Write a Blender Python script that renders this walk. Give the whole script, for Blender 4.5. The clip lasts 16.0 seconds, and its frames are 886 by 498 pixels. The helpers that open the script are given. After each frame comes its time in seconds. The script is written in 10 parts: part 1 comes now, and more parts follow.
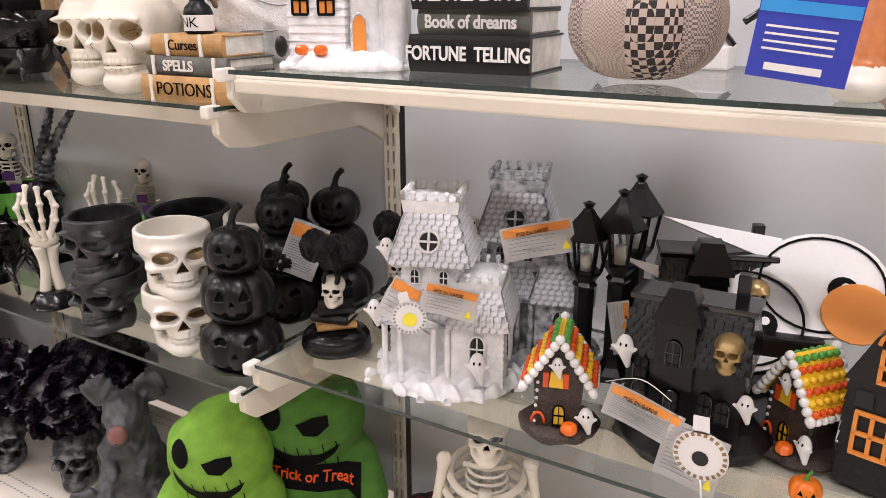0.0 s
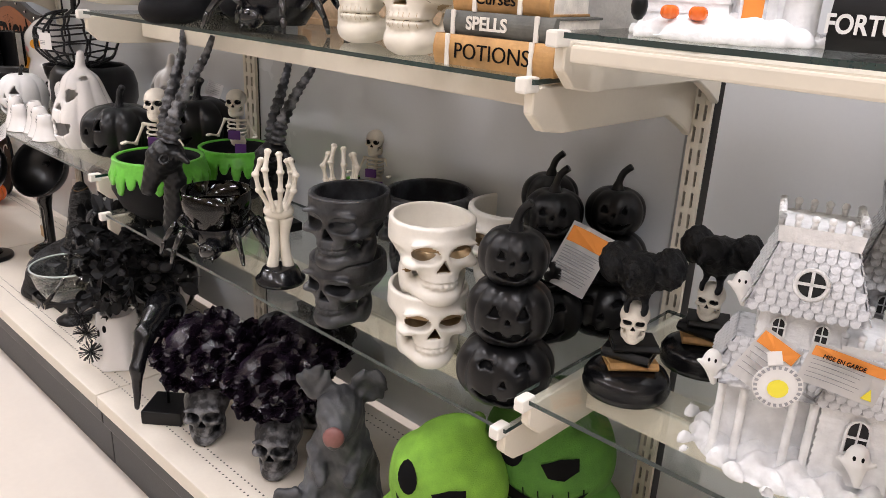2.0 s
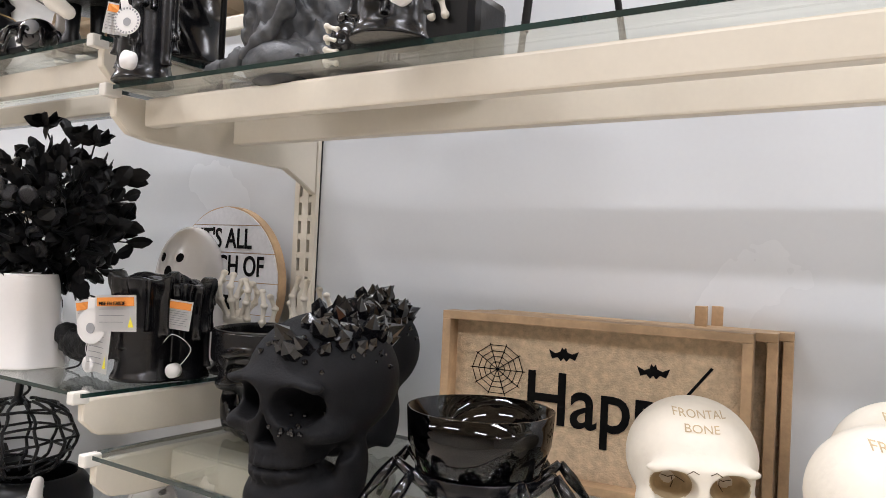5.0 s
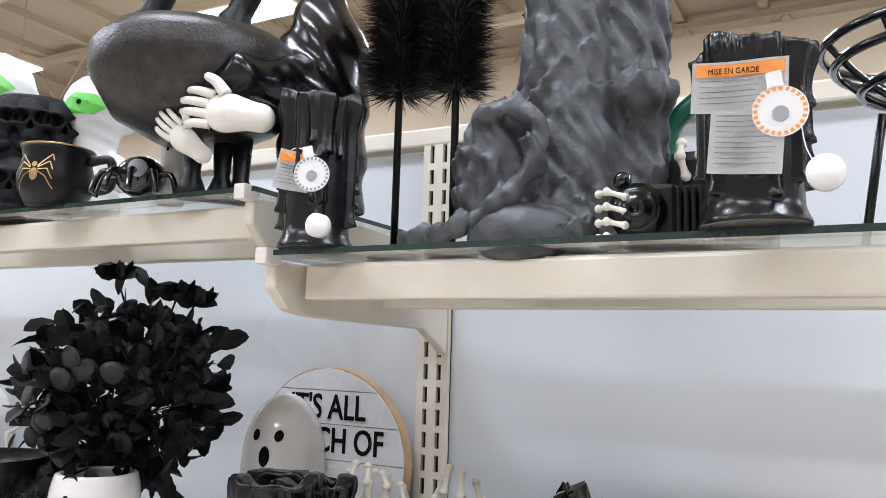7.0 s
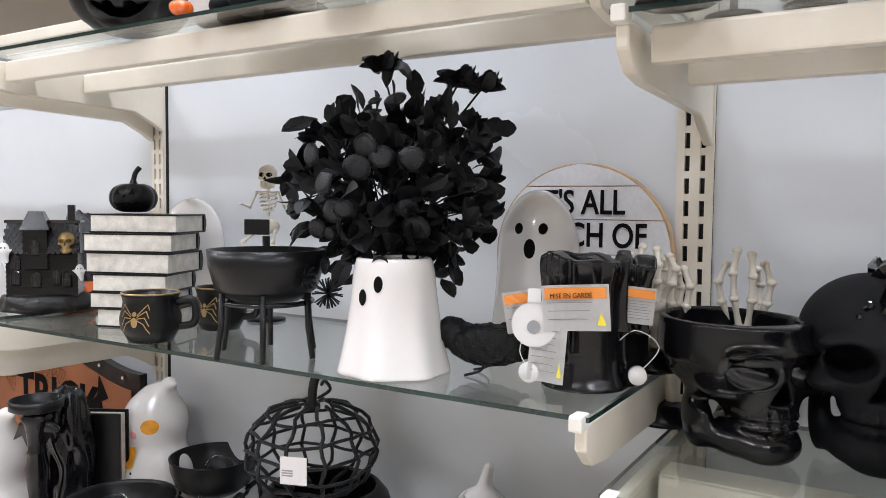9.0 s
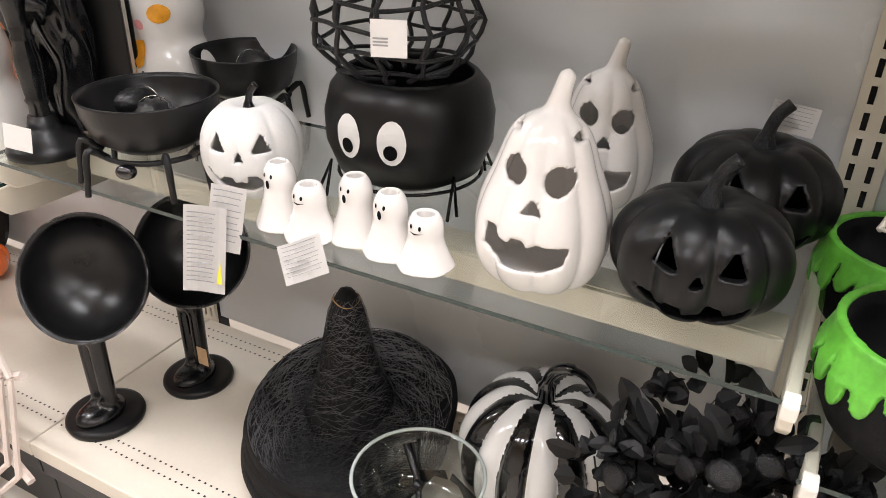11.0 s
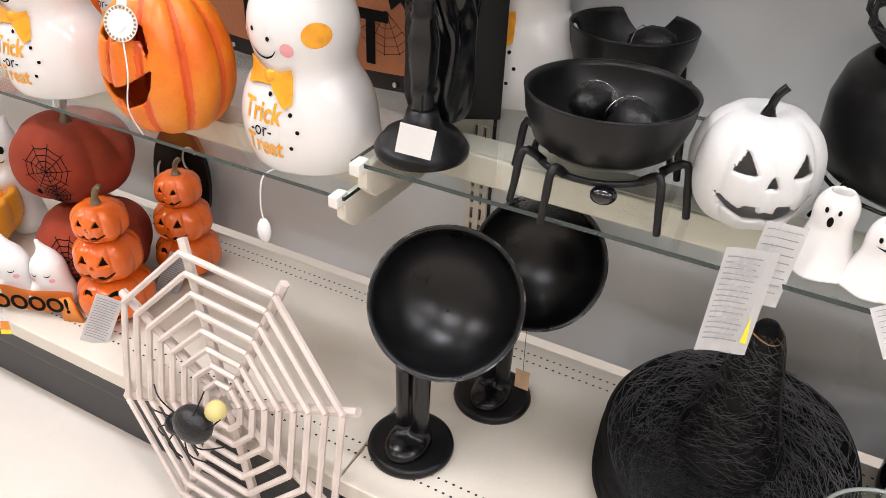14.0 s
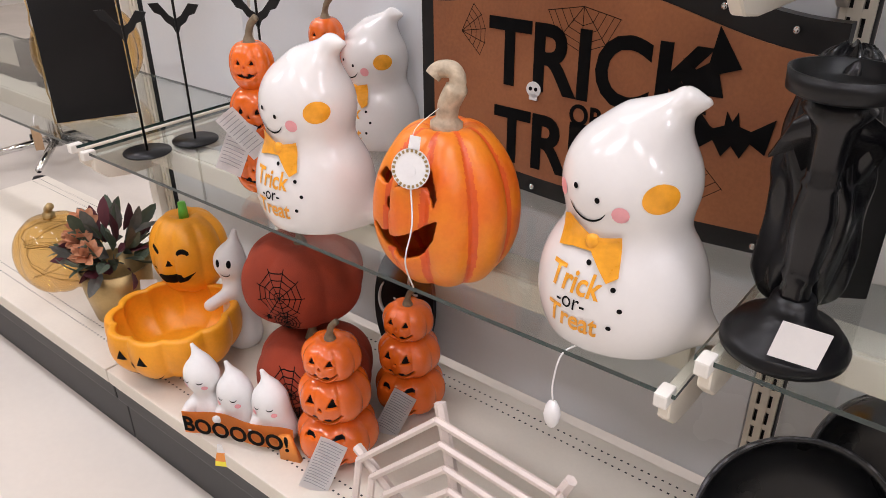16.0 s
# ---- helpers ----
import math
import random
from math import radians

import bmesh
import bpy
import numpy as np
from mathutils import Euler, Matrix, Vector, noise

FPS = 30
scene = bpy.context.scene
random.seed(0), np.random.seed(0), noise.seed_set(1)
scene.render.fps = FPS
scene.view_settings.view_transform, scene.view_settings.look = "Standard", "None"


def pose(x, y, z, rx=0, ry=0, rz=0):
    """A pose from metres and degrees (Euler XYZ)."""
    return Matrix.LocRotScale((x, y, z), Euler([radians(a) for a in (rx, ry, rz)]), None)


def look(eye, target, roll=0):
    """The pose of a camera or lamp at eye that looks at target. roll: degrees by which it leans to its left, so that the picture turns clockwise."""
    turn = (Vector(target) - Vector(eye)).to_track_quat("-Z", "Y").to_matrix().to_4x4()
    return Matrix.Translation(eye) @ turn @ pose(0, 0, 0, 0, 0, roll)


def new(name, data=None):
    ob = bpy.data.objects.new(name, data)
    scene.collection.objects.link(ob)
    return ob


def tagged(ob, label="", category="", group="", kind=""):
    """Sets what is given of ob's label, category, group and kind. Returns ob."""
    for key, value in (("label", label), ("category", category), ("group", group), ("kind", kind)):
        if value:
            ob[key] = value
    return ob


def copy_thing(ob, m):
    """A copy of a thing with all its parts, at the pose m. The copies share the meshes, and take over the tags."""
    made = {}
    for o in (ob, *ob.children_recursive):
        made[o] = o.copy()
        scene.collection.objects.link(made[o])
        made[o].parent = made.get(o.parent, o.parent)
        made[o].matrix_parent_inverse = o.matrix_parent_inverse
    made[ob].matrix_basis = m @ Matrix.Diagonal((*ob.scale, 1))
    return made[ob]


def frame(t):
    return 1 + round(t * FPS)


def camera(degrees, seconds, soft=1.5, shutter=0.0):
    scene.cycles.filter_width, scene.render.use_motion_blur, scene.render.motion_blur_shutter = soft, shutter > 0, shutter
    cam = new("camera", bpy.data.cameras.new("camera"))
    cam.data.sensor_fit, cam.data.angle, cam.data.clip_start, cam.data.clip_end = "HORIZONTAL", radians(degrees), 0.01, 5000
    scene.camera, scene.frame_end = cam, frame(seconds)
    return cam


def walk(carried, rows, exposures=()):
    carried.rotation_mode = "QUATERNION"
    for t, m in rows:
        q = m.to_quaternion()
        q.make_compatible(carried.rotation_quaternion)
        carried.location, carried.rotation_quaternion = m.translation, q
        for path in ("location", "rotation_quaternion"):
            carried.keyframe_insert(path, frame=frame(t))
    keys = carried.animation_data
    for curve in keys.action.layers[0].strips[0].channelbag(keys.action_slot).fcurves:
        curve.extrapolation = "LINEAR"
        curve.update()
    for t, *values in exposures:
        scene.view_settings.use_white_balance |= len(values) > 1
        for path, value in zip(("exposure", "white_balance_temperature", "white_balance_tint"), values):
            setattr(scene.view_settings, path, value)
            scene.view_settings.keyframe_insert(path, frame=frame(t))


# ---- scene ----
cam = camera(60.6, 16.0, soft=0.8)
PATH = [
    (0, (0.82, -1.159, 1.298), (-0.17, 0.462, 0.671), -0.2),
    (0.5, (0.754, -1.159, 1.264), (-0.345, 0.364, 0.578), 0.6),
    (1, (0.681, -1.123, 1.253), (-0.508, 0.313, 0.528), 1.4),
    (1.5, (0.599, -1.098, 1.255), (-0.665, 0.278, 0.542), 2.1),
    (2, (0.502, -1.098, 1.258), (-0.778, 0.281, 0.58), 2.7),
    (2.5, (0.349, -1.129, 1.282), (-0.904, 0.31, 0.684), 2.9),
    (3, (0.24, -1.127, 1.301), (-0.988, 0.375, 0.815), 2.9),
    (3.5, (0.128, -1.071, 1.328), (-1.067, 0.496, 0.986), 3.1),
    (4, (0.009, -1.004, 1.371), (-1.161, 0.605, 1.167), 3.2),
    (4.3, (-0.057, -0.993, 1.384), (-1.213, 0.634, 1.256), 3.2),
    (4.5, (-0.117, -1.004, 1.392), (-1.256, 0.638, 1.323), 3.1),
    (4.7, (-0.17, -1.022, 1.41), (-1.295, 0.632, 1.389), 3.0),
    (6.8, (-0.627, -1.028, 1.554), (-1.539, 0.735, 1.795), 1.4),
    (7, (-0.661, -1.038, 1.559), (-1.587, 0.715, 1.822), 1.7),
    (7.3, (-0.738, -1.086, 1.562), (-1.655, 0.672, 1.826), 1.2),
    (7.5, (-0.781, -1.109, 1.555), (-1.714, 0.639, 1.826), 1.4),
    (8, (-0.877, -1.151, 1.525), (-1.849, 0.586, 1.72), 1.2),
    (8.5, (-0.918, -1.168, 1.502), (-1.927, 0.557, 1.578), 1.0),
    (9, (-0.949, -1.173, 1.456), (-1.986, 0.534, 1.344), 0.6),
    (9.2, (-0.971, -1.169, 1.433), (-2.012, 0.529, 1.247), 0.6),
    (9.5, (-1.021, -1.147, 1.392), (-2.063, 0.53, 1.072), 0.5),
    (10, (-1.114, -1.081, 1.328), (-2.141, 0.556, 0.812), 1.0),
    (10.2, (-1.148, -1.064, 1.308), (-2.142, 0.558, 0.693), 1.0),
    (12.3, (-1.501, -1.058, 1.192), (-2.106, 0.428, -0.003), 2.6),
    (12.5, (-1.548, -1.055, 1.185), (-2.15, 0.431, -0.011), 2.7),
    (13, (-1.674, -1.052, 1.191), (-2.305, 0.439, 0.017), 2.9),
    (13.5, (-1.799, -1.085, 1.213), (-2.483, 0.405, 0.069), 2.6),
    (14, (-1.93, -1.136, 1.233), (-2.688, 0.356, 0.138), 2.3),
    (14.5, (-2.003, -1.162, 1.244), (-2.858, 0.308, 0.192), 1.7),
    (15, (-2.095, -1.12, 1.241), (-3.066, 0.301, 0.223), 0.7),
    (15.5, (-2.172, -1.076, 1.24), (-3.221, 0.314, 0.256), 0.3),
    (16, (-2.237, -1.06, 1.245), (-3.35, 0.316, 0.314), -0.5),
]
walk(cam, [(t, look(eye, target, roll)) for t, eye, target, roll in PATH],
     [(0, -0.27, 6400, 16), (2.5, -0.18, 6250, 12), (3.5, -0.06, 6150, 10), (4.5, -0.25, 6150, 10), (7.0, -0.10, 5650, 7), (9.0, -0.10, 5800, 8), (10.2, 0.03, 6400, 11), (12.3, 0.0, 6250, 8), (14.5, -0.12, 6150, 11), (16, -0.48, 6150, 14)])

# ---- light ----
world = bpy.data.worlds.new("store_air")
scene.world = world
world.use_nodes = True
world.node_tree.nodes["Background"].inputs[0].default_value = (0.95, 0.97, 1.0, 1)
world.node_tree.nodes["Background"].inputs[1].default_value = 0.02
scene.view_settings.exposure = 0.0
LAMP_POWER = 38.0
LAMPS = [(x, y) for x in (-6.4, -4.0, -1.6, 0.8, 3.2) for y in (-2.6, -0.75, 2.2)]
for lx, ly in LAMPS:
    ld = bpy.data.lights.new("ceiling_lamp", "AREA")
    ld.shape, ld.size, ld.size_y = "RECTANGLE", 1.2, 0.22
    ld.energy = LAMP_POWER
    ld.color = (1.0, 0.965, 0.99)
    new("ceiling_lamp", ld).matrix_world = pose(lx, ly, 3.48)

# ---- materials ----
def M(name, col, rough=0.5, metal=0.0, var=0.12, scale=9.0, bump=0.15, bscale=160.0, coat=0.0, spec=0.5, second=None, mix=0.5, sharp=0.1, emit=0.0):
    """A surface with cloudy colour variation at two scales and a fine relief; second: another colour that shows in patches."""
    m = bpy.data.materials.new(name)
    m.use_nodes = True
    t = m.node_tree
    n, l = t.nodes, t.links
    b = n["Principled BSDF"]
    co = n.new("ShaderNodeTexCoord")
    big, fine = n.new("ShaderNodeTexNoise"), n.new("ShaderNodeTexNoise")
    big.inputs["Scale"].default_value, fine.inputs["Scale"].default_value = scale, bscale
    big.inputs["Detail"].default_value, fine.inputs["Detail"].default_value = 5, 4
    l.new(co.outputs["Object"], big.inputs["Vector"])
    l.new(co.outputs["Object"], fine.inputs["Vector"])
    ramp = n.new("ShaderNodeValToRGB")
    dark = [c * (1 - var) for c in col]
    lite = [min(1, c * (1 + var)) for c in col]
    if second:
        ramp.color_ramp.elements[0].position, ramp.color_ramp.elements[1].position = mix - sharp, mix + sharp
        dark, lite = second, col
    else:
        ramp.color_ramp.elements[0].position, ramp.color_ramp.elements[1].position = 0.3, 0.7
    ramp.color_ramp.elements[0].color, ramp.color_ramp.elements[1].color = (*dark, 1), (*lite, 1)
    l.new(big.outputs["Fac"], ramp.inputs["Fac"])
    mul = n.new("ShaderNodeMix")
    mul.data_type, mul.blend_type = "RGBA", "MULTIPLY"
    mul.inputs["Factor"].default_value = min(1.0, var * 1.6)
    l.new(ramp.outputs["Color"], mul.inputs["A"])
    l.new(fine.outputs["Color"], mul.inputs["B"])
    grey = n.new("ShaderNodeMapRange")
    grey.inputs["To Min"].default_value, grey.inputs["To Max"].default_value = 0.55, 1.25
    l.new(fine.outputs["Fac"], grey.inputs["Value"])
    l.new(grey.outputs["Result"], mul.inputs["B"])
    l.new(mul.outputs["Result"], b.inputs["Base Color"])
    rr = n.new("ShaderNodeMapRange")
    rr.inputs["To Min"].default_value, rr.inputs["To Max"].default_value = max(0.02, rough - 0.08), min(1, rough + 0.1)
    l.new(big.outputs["Fac"], rr.inputs["Value"])
    l.new(rr.outputs["Result"], b.inputs["Roughness"])
    b.inputs["Metallic"].default_value = metal
    b.inputs["Specular IOR Level"].default_value = spec
    b.inputs["Coat Weight"].default_value = coat
    b.inputs["Coat Roughness"].default_value = 0.06
    if bump:
        bp = n.new("ShaderNodeBump")
        bp.inputs["Strength"].default_value, bp.inputs["Distance"].default_value = bump, 0.002
        l.new(fine.outputs["Fac"], bp.inputs["Height"])
        l.new(bp.outputs["Normal"], b.inputs["Normal"])
    if emit:
        b.inputs["Emission Color"].default_value, b.inputs["Emission Strength"].default_value = (*col, 1), emit
    return m


def glass_mat(name, tint, ior=1.45, rough=0.01):
    """Clear sheet glass: light passes with a tint, and the gloss follows Fresnel."""
    m = bpy.data.materials.new(name)
    m.use_nodes = True
    t = m.node_tree
    n, l = t.nodes, t.links
    n.remove(n["Principled BSDF"])
    tr, gl, mx, fr = n.new("ShaderNodeBsdfTransparent"), n.new("ShaderNodeBsdfGlossy"), n.new("ShaderNodeMixShader"), n.new("ShaderNodeLayerWeight")
    tr.inputs["Color"].default_value = (*tint, 1)
    gl.inputs["Roughness"].default_value = rough
    pw = n.new("ShaderNodeMath")
    pw.operation = "POWER"
    pw.inputs[1].default_value = 4.0
    mr = n.new("ShaderNodeMapRange")
    mr.inputs["To Min"].default_value, mr.inputs["To Max"].default_value = 0.05, 0.9
    l.new(fr.outputs["Facing"], pw.inputs[0])
    l.new(pw.outputs[0], mr.inputs["Value"])
    l.new(mr.outputs["Result"], mx.inputs["Fac"])
    l.new(tr.outputs["BSDF"], mx.inputs[1])
    l.new(gl.outputs["BSDF"], mx.inputs[2])
    l.new(mx.outputs["Shader"], n["Material Output"].inputs["Surface"])
    return m


CREAM = M("cream_enamel", (0.72, 0.66, 0.55), 0.38, var=0.05, bump=0.03)
DECK = M("deck_enamel", (0.74, 0.68, 0.58), 0.42, var=0.06, scale=5, bump=0.04)
PANEL = M("panel_laminate", (0.66, 0.675, 0.69), 0.24, var=0.03, scale=3, bump=0.02)
SLOT = M("slot_dark", (0.02, 0.02, 0.02), 0.8)
KICK = M("kick_black", (0.016, 0.016, 0.017), 0.42, var=0.3, scale=12)
KICKG = M("kick_grey", (0.034, 0.034, 0.035), 0.5, var=0.3, scale=20)
FLOOR = M("vinyl_floor", (0.74, 0.68, 0.60), 0.22, var=0.05, scale=2.2, bump=0.02, bscale=60)
CEIL = M("ceiling_paint", (0.70, 0.60, 0.46), 0.7, var=0.08, scale=1.5)
WALL = M("store_wall", (0.72, 0.68, 0.62), 0.6, var=0.05, scale=1.0)
LAMPM = M("lamp_diffuser", (1.0, 0.96, 0.9), 0.5, emit=3.0)
CAPW = M("white_plastic_cap", (0.80, 0.77, 0.70), 0.35, var=0.05)
GLASS = glass_mat("shelf_glass", (0.945, 0.972, 0.962))
GEDGE = M("glass_edge_green", (0.012, 0.032, 0.028), 0.10, var=0.3, spec=0.8)
CLEAR = glass_mat("clear_glass", (0.95, 0.97, 0.96))
# Opaque pale colour that paints the bright gleam along a glass rim.
RIMG = M("pale_rim_gleam", (0.50, 0.55, 0.53), 0.08, var=0.1, bump=0.0)
SMOKE = glass_mat("smoked_glass", (0.10, 0.10, 0.11))
AMBER = glass_mat("amber_glass", (0.90, 0.72, 0.42))
BLACK = M("black_matt", (0.005, 0.005, 0.0055), 0.33, spec=0.32, var=0.3, bump=0.1)
BLACKS = M("black_satin", (0.005, 0.005, 0.006), 0.2, spec=0.45, var=0.3, bump=0.05)
WAX = M("black_wax", (0.005, 0.005, 0.006), 0.22, spec=0.5, var=0.3, scale=30, bump=0.25, bscale=90)
BOWLB = M("black_worn_enamel", (0.006, 0.006, 0.0065), 0.29, spec=0.45, var=0.5, scale=14, bump=0.12, bscale=40)
BLACKG = M("black_glaze", (0.004, 0.004, 0.005), 0.08, var=0.2, bump=0.0, coat=0.6)
BLACKR = M("black_rough_resin", (0.0055, 0.0055, 0.006), 0.38, spec=0.4, var=0.5, scale=40, bump=0.7, bscale=120)
CHAR = M("charcoal_flock", (0.007, 0.007, 0.008), 0.66, spec=0.18, var=0.35, scale=20, bump=0.3, bscale=400)
GREYST = M("grey_stone_resin", (0.099, 0.102, 0.106), 0.5, var=0.5, scale=26, bump=1.0, bscale=70, second=(0.028, 0.029, 0.032), mix=0.48, sharp=0.16)
SILVERD = M("rubbed_silver_black", (0.22, 0.22, 0.23), 0.35, var=0.4, scale=45, bump=0.6, bscale=120, second=(0.012, 0.012, 0.014), mix=0.56, sharp=0.1)
PEWTER = M("rubbed_pewter_black", (0.06, 0.062, 0.066), 0.38, var=0.4, scale=28, bump=0.5, bscale=140, second=(0.008, 0.008, 0.009), mix=0.54, sharp=0.15)
BONE = M("bone_resin", (0.80, 0.74, 0.63), 0.5, var=0.08, scale=14, bump=0.25, bscale=120)
BONED = M("bone_shadow_stain", (0.52, 0.40, 0.24), 0.6, var=0.3, scale=30, bump=0.3)
BONEK = M("bone_crack_ink", (0.10, 0.07, 0.04), 0.7)
BONEW = M("ivory_ceramic", (0.80, 0.76, 0.68), 0.35, var=0.06, scale=10)
GOLDSOCK = M("bronze_socket", (0.30, 0.20, 0.10), 0.35, metal=0.6, var=0.3)
WHITE = M("white_ceramic", (0.82, 0.79, 0.76), 0.18, var=0.03, bump=0.02, coat=0.3)
WHITEM = M("white_matt", (0.80, 0.79, 0.77), 0.55, var=0.05, bump=0.2)
GAUZE = M("white_gauze", (0.78, 0.77, 0.75), 0.85, var=0.12, scale=30, bump=0.7, bscale=260)
PAPER = M("tag_paper", (0.82, 0.80, 0.78), 0.6, var=0.04)
PRINT = M("grey_print", (0.35, 0.35, 0.36), 0.7)
TORANGE = M("label_orange", (0.85, 0.30, 0.05), 0.5, var=0.05)
TYELLOW = M("label_yellow", (0.90, 0.78, 0.05), 0.5, var=0.05)
INK = M("black_ink", (0.004, 0.004, 0.004), 0.7, bump=0, spec=0.1)
PAGES = M("book_pages", (0.80, 0.77, 0.70), 0.8, var=0.15, scale=60, bump=0.5, bscale=300)
ORANGE = M("orange_glaze", (0.800, 0.144, 0.010), 0.14, var=0.12, scale=8, bump=0.02, coat=0.5)
ORANGEP = M("orange_paint", (0.854, 0.270, 0.010), 0.35, var=0.12, scale=10, second=(0.74, 0.09, 0.008), mix=0.45, sharp=0.2)
YELLOWP = M("amber_paint", (0.860, 0.344, 0.010), 0.4, var=0.15, scale=8, bump=0.1)
RUST = M("rust_felt", (0.306, 0.042, 0.014), 0.9, var=0.2, scale=14, bump=0.5, bscale=500)
SIGNO = M("sign_orange_wash", (0.36, 0.13, 0.045), 0.6, var=0.35, scale=7, second=(0.24, 0.085, 0.035), mix=0.45, sharp=0.25)
PINK = M("blush_pink", (0.85, 0.38, 0.40), 0.3, var=0.1)
CHEEKO = M("cheek_orange", (0.90, 0.38, 0.02), 0.3, var=0.15, scale=60)
GREENP = M("green_plush", (0.197, 0.410, 0.041), 0.9, var=0.2, scale=25, bump=0.8, bscale=450)
# Same green plush, darker: the shade on the rear sack is in its colour.
GREENP_SHADED = M("green_plush_shaded", (0.075, 0.210, 0.026), 0.9, var=0.25, scale=25, bump=0.8, bscale=450)
SLIME = M("slime_green", (0.14, 0.50, 0.05), 0.35, var=0.25, scale=30, bump=0.3)
PURPLE = M("purple_card", (0.12, 0.04, 0.22), 0.5)
WOOD = M("natural_wood", (0.48, 0.32, 0.18), 0.55, var=0.25, scale=18, bump=0.3)
BURLAP = M("burlap", (0.62, 0.47, 0.31), 0.9, var=0.2, scale=90, bump=0.9, bscale=400)
TAN = M("tan_book_cloth", (0.50, 0.28, 0.10), 0.55, var=0.3, scale=22, bump=0.3)
SLATE = M("slate_book_cloth", (0.12, 0.12, 0.105), 0.6, var=0.35, scale=22, bump=0.3)
BRONZE = M("brown_resin", (0.15, 0.10, 0.065), 0.55, var=0.4, scale=60, bump=0.8, bscale=150)
HOUSEW = M("frosted_white_resin", (0.860, 0.860, 0.860), 0.55, var=0.1, scale=60, bump=0.8, bscale=130)
HOUSEG = M("frosted_grey_tiles", (0.775, 0.787, 0.812), 0.5, var=0.3, scale=70, bump=0.6, second=(0.25, 0.26, 0.28), mix=0.42, sharp=0.12)
HOUSEGG = M("dim_grey_resin", (0.630, 0.645, 0.675), 0.5, var=0.3, scale=70, bump=0.6, second=(0.12, 0.125, 0.13), mix=0.46, sharp=0.14)
CHOC = M("glitter_brown", (0.055, 0.035, 0.028), 0.5, var=0.6, scale=300, bump=1.0, bscale=400)
CANDYR = M("candy_orange_red", (0.75, 0.09, 0.012), 0.25, var=0.1)
CANDYY = M("candy_yellow", (0.90, 0.55, 0.03), 0.25, var=0.1)
CANDYG = M("candy_green", (0.08, 0.35, 0.05), 0.3)
STEMG = M("stem_brown", (0.20, 0.15, 0.09), 0.6, var=0.3, scale=60, bump=0.5)
STEMP = M("stem_pale", (0.50, 0.40, 0.28), 0.6, var=0.3, scale=60, bump=0.5)
GLITT = M("black_glitter", (0.018, 0.018, 0.020), 0.3, metal=0.3, var=0.8, scale=500, bump=1.0, bscale=700)
PETAL = M("black_fabric_petal", (0.0055, 0.0055, 0.006), 0.5, spec=0.3, var=0.4, scale=40, bump=0.3)
PLUMF = M("plum_black_petal", (0.014, 0.008, 0.016), 0.25, var=0.5, scale=40, bump=0.4)
STRAW = M("black_straw", (0.004, 0.004, 0.0045), 0.5, spec=0.25, var=0.5, scale=200, bump=1.0, bscale=300)
BLUSHW = M("blush_white_wood", (0.72, 0.62, 0.56), 0.55, var=0.1, scale=14)
GOLDM = M("brushed_gold", (0.45, 0.32, 0.14), 0.35, metal=0.7, var=0.2)
CHROME = M("chrome", (0.7, 0.7, 0.7), 0.12, metal=1.0, var=0.05, bump=0)
LEAFG = M("dusty_green_leaf", (0.09, 0.12, 0.08), 0.6, var=0.3)
LEAFR = M("burgundy_leaf", (0.10, 0.02, 0.03), 0.6, var=0.3)
PEACH = M("peach_petal", (0.60, 0.28, 0.15), 0.6, var=0.2)
BLUETAG = M("blue_tag", (0.03, 0.05, 0.42), 0.4, var=0.05)
CYANTAG = M("cyan_tag", (0.03, 0.30, 0.72), 0.4, var=0.05)
FURO = M("orange_brown_glaze", (0.60, 0.20, 0.05), 0.35, var=0.3, scale=20, second=(0.42, 0.11, 0.025), mix=0.45, sharp=0.2)
PLAIDR = M("plaid_red_black", (0.16, 0.02, 0.018), 0.9, second=(0.015, 0.012, 0.012), mix=0.5, sharp=0.03, scale=35)
MUMGREEN = M("eye_green", (0.18, 0.60, 0.10), 0.3)
BOTTLEG = M("bottle_green_plastic", (0.01, 0.10, 0.06), 0.3)


# ---- building helpers ----
def mesh_ob(name, verts, faces, mats, smooth=True, idx=None):
    me = bpy.data.meshes.new(name)
    me.from_pydata([tuple(v) for v in verts] if not isinstance(verts, np.ndarray) else verts.tolist(), [], faces if isinstance(faces, list) else faces.tolist())
    for m in (mats if isinstance(mats, (list, tuple)) else [mats]):
        me.materials.append(m)
    if idx is not None:
        me.polygons.foreach_set("material_index", np.asarray(idx, dtype=np.int32))
    if smooth:
        me.polygons.foreach_set("use_smooth", np.ones(len(me.polygons), dtype=bool))
    me.update()
    return new(name, me)


def hang(ob, parent, label=""):
    ob.parent = parent
    if label:
        ob["label"] = label
    return ob


def part(name, bm, material, parent, label="", smooth=True):
    me = bpy.data.meshes.new(name)
    bmesh.ops.recalc_face_normals(bm, faces=bm.faces)
    bm.to_mesh(me)
    bm.free()
    me.materials.append(material)
    if smooth:
        me.polygons.foreach_set("use_smooth", np.ones(len(me.polygons), dtype=bool))
    ob = new(name, me)
    if parent is not None:
        hang(ob, parent, label)
    return ob


def thing(name, x, y, z, rz=0, label="", category="", group="", scale=1.0, rx=0, ry=0):
    ob = new(name)
    ob.empty_display_size = 0.05
    ob.matrix_world = pose(x, y, z, rx, ry, rz) @ Matrix.Scale(scale, 4)
    return tagged(ob, label, category, group)


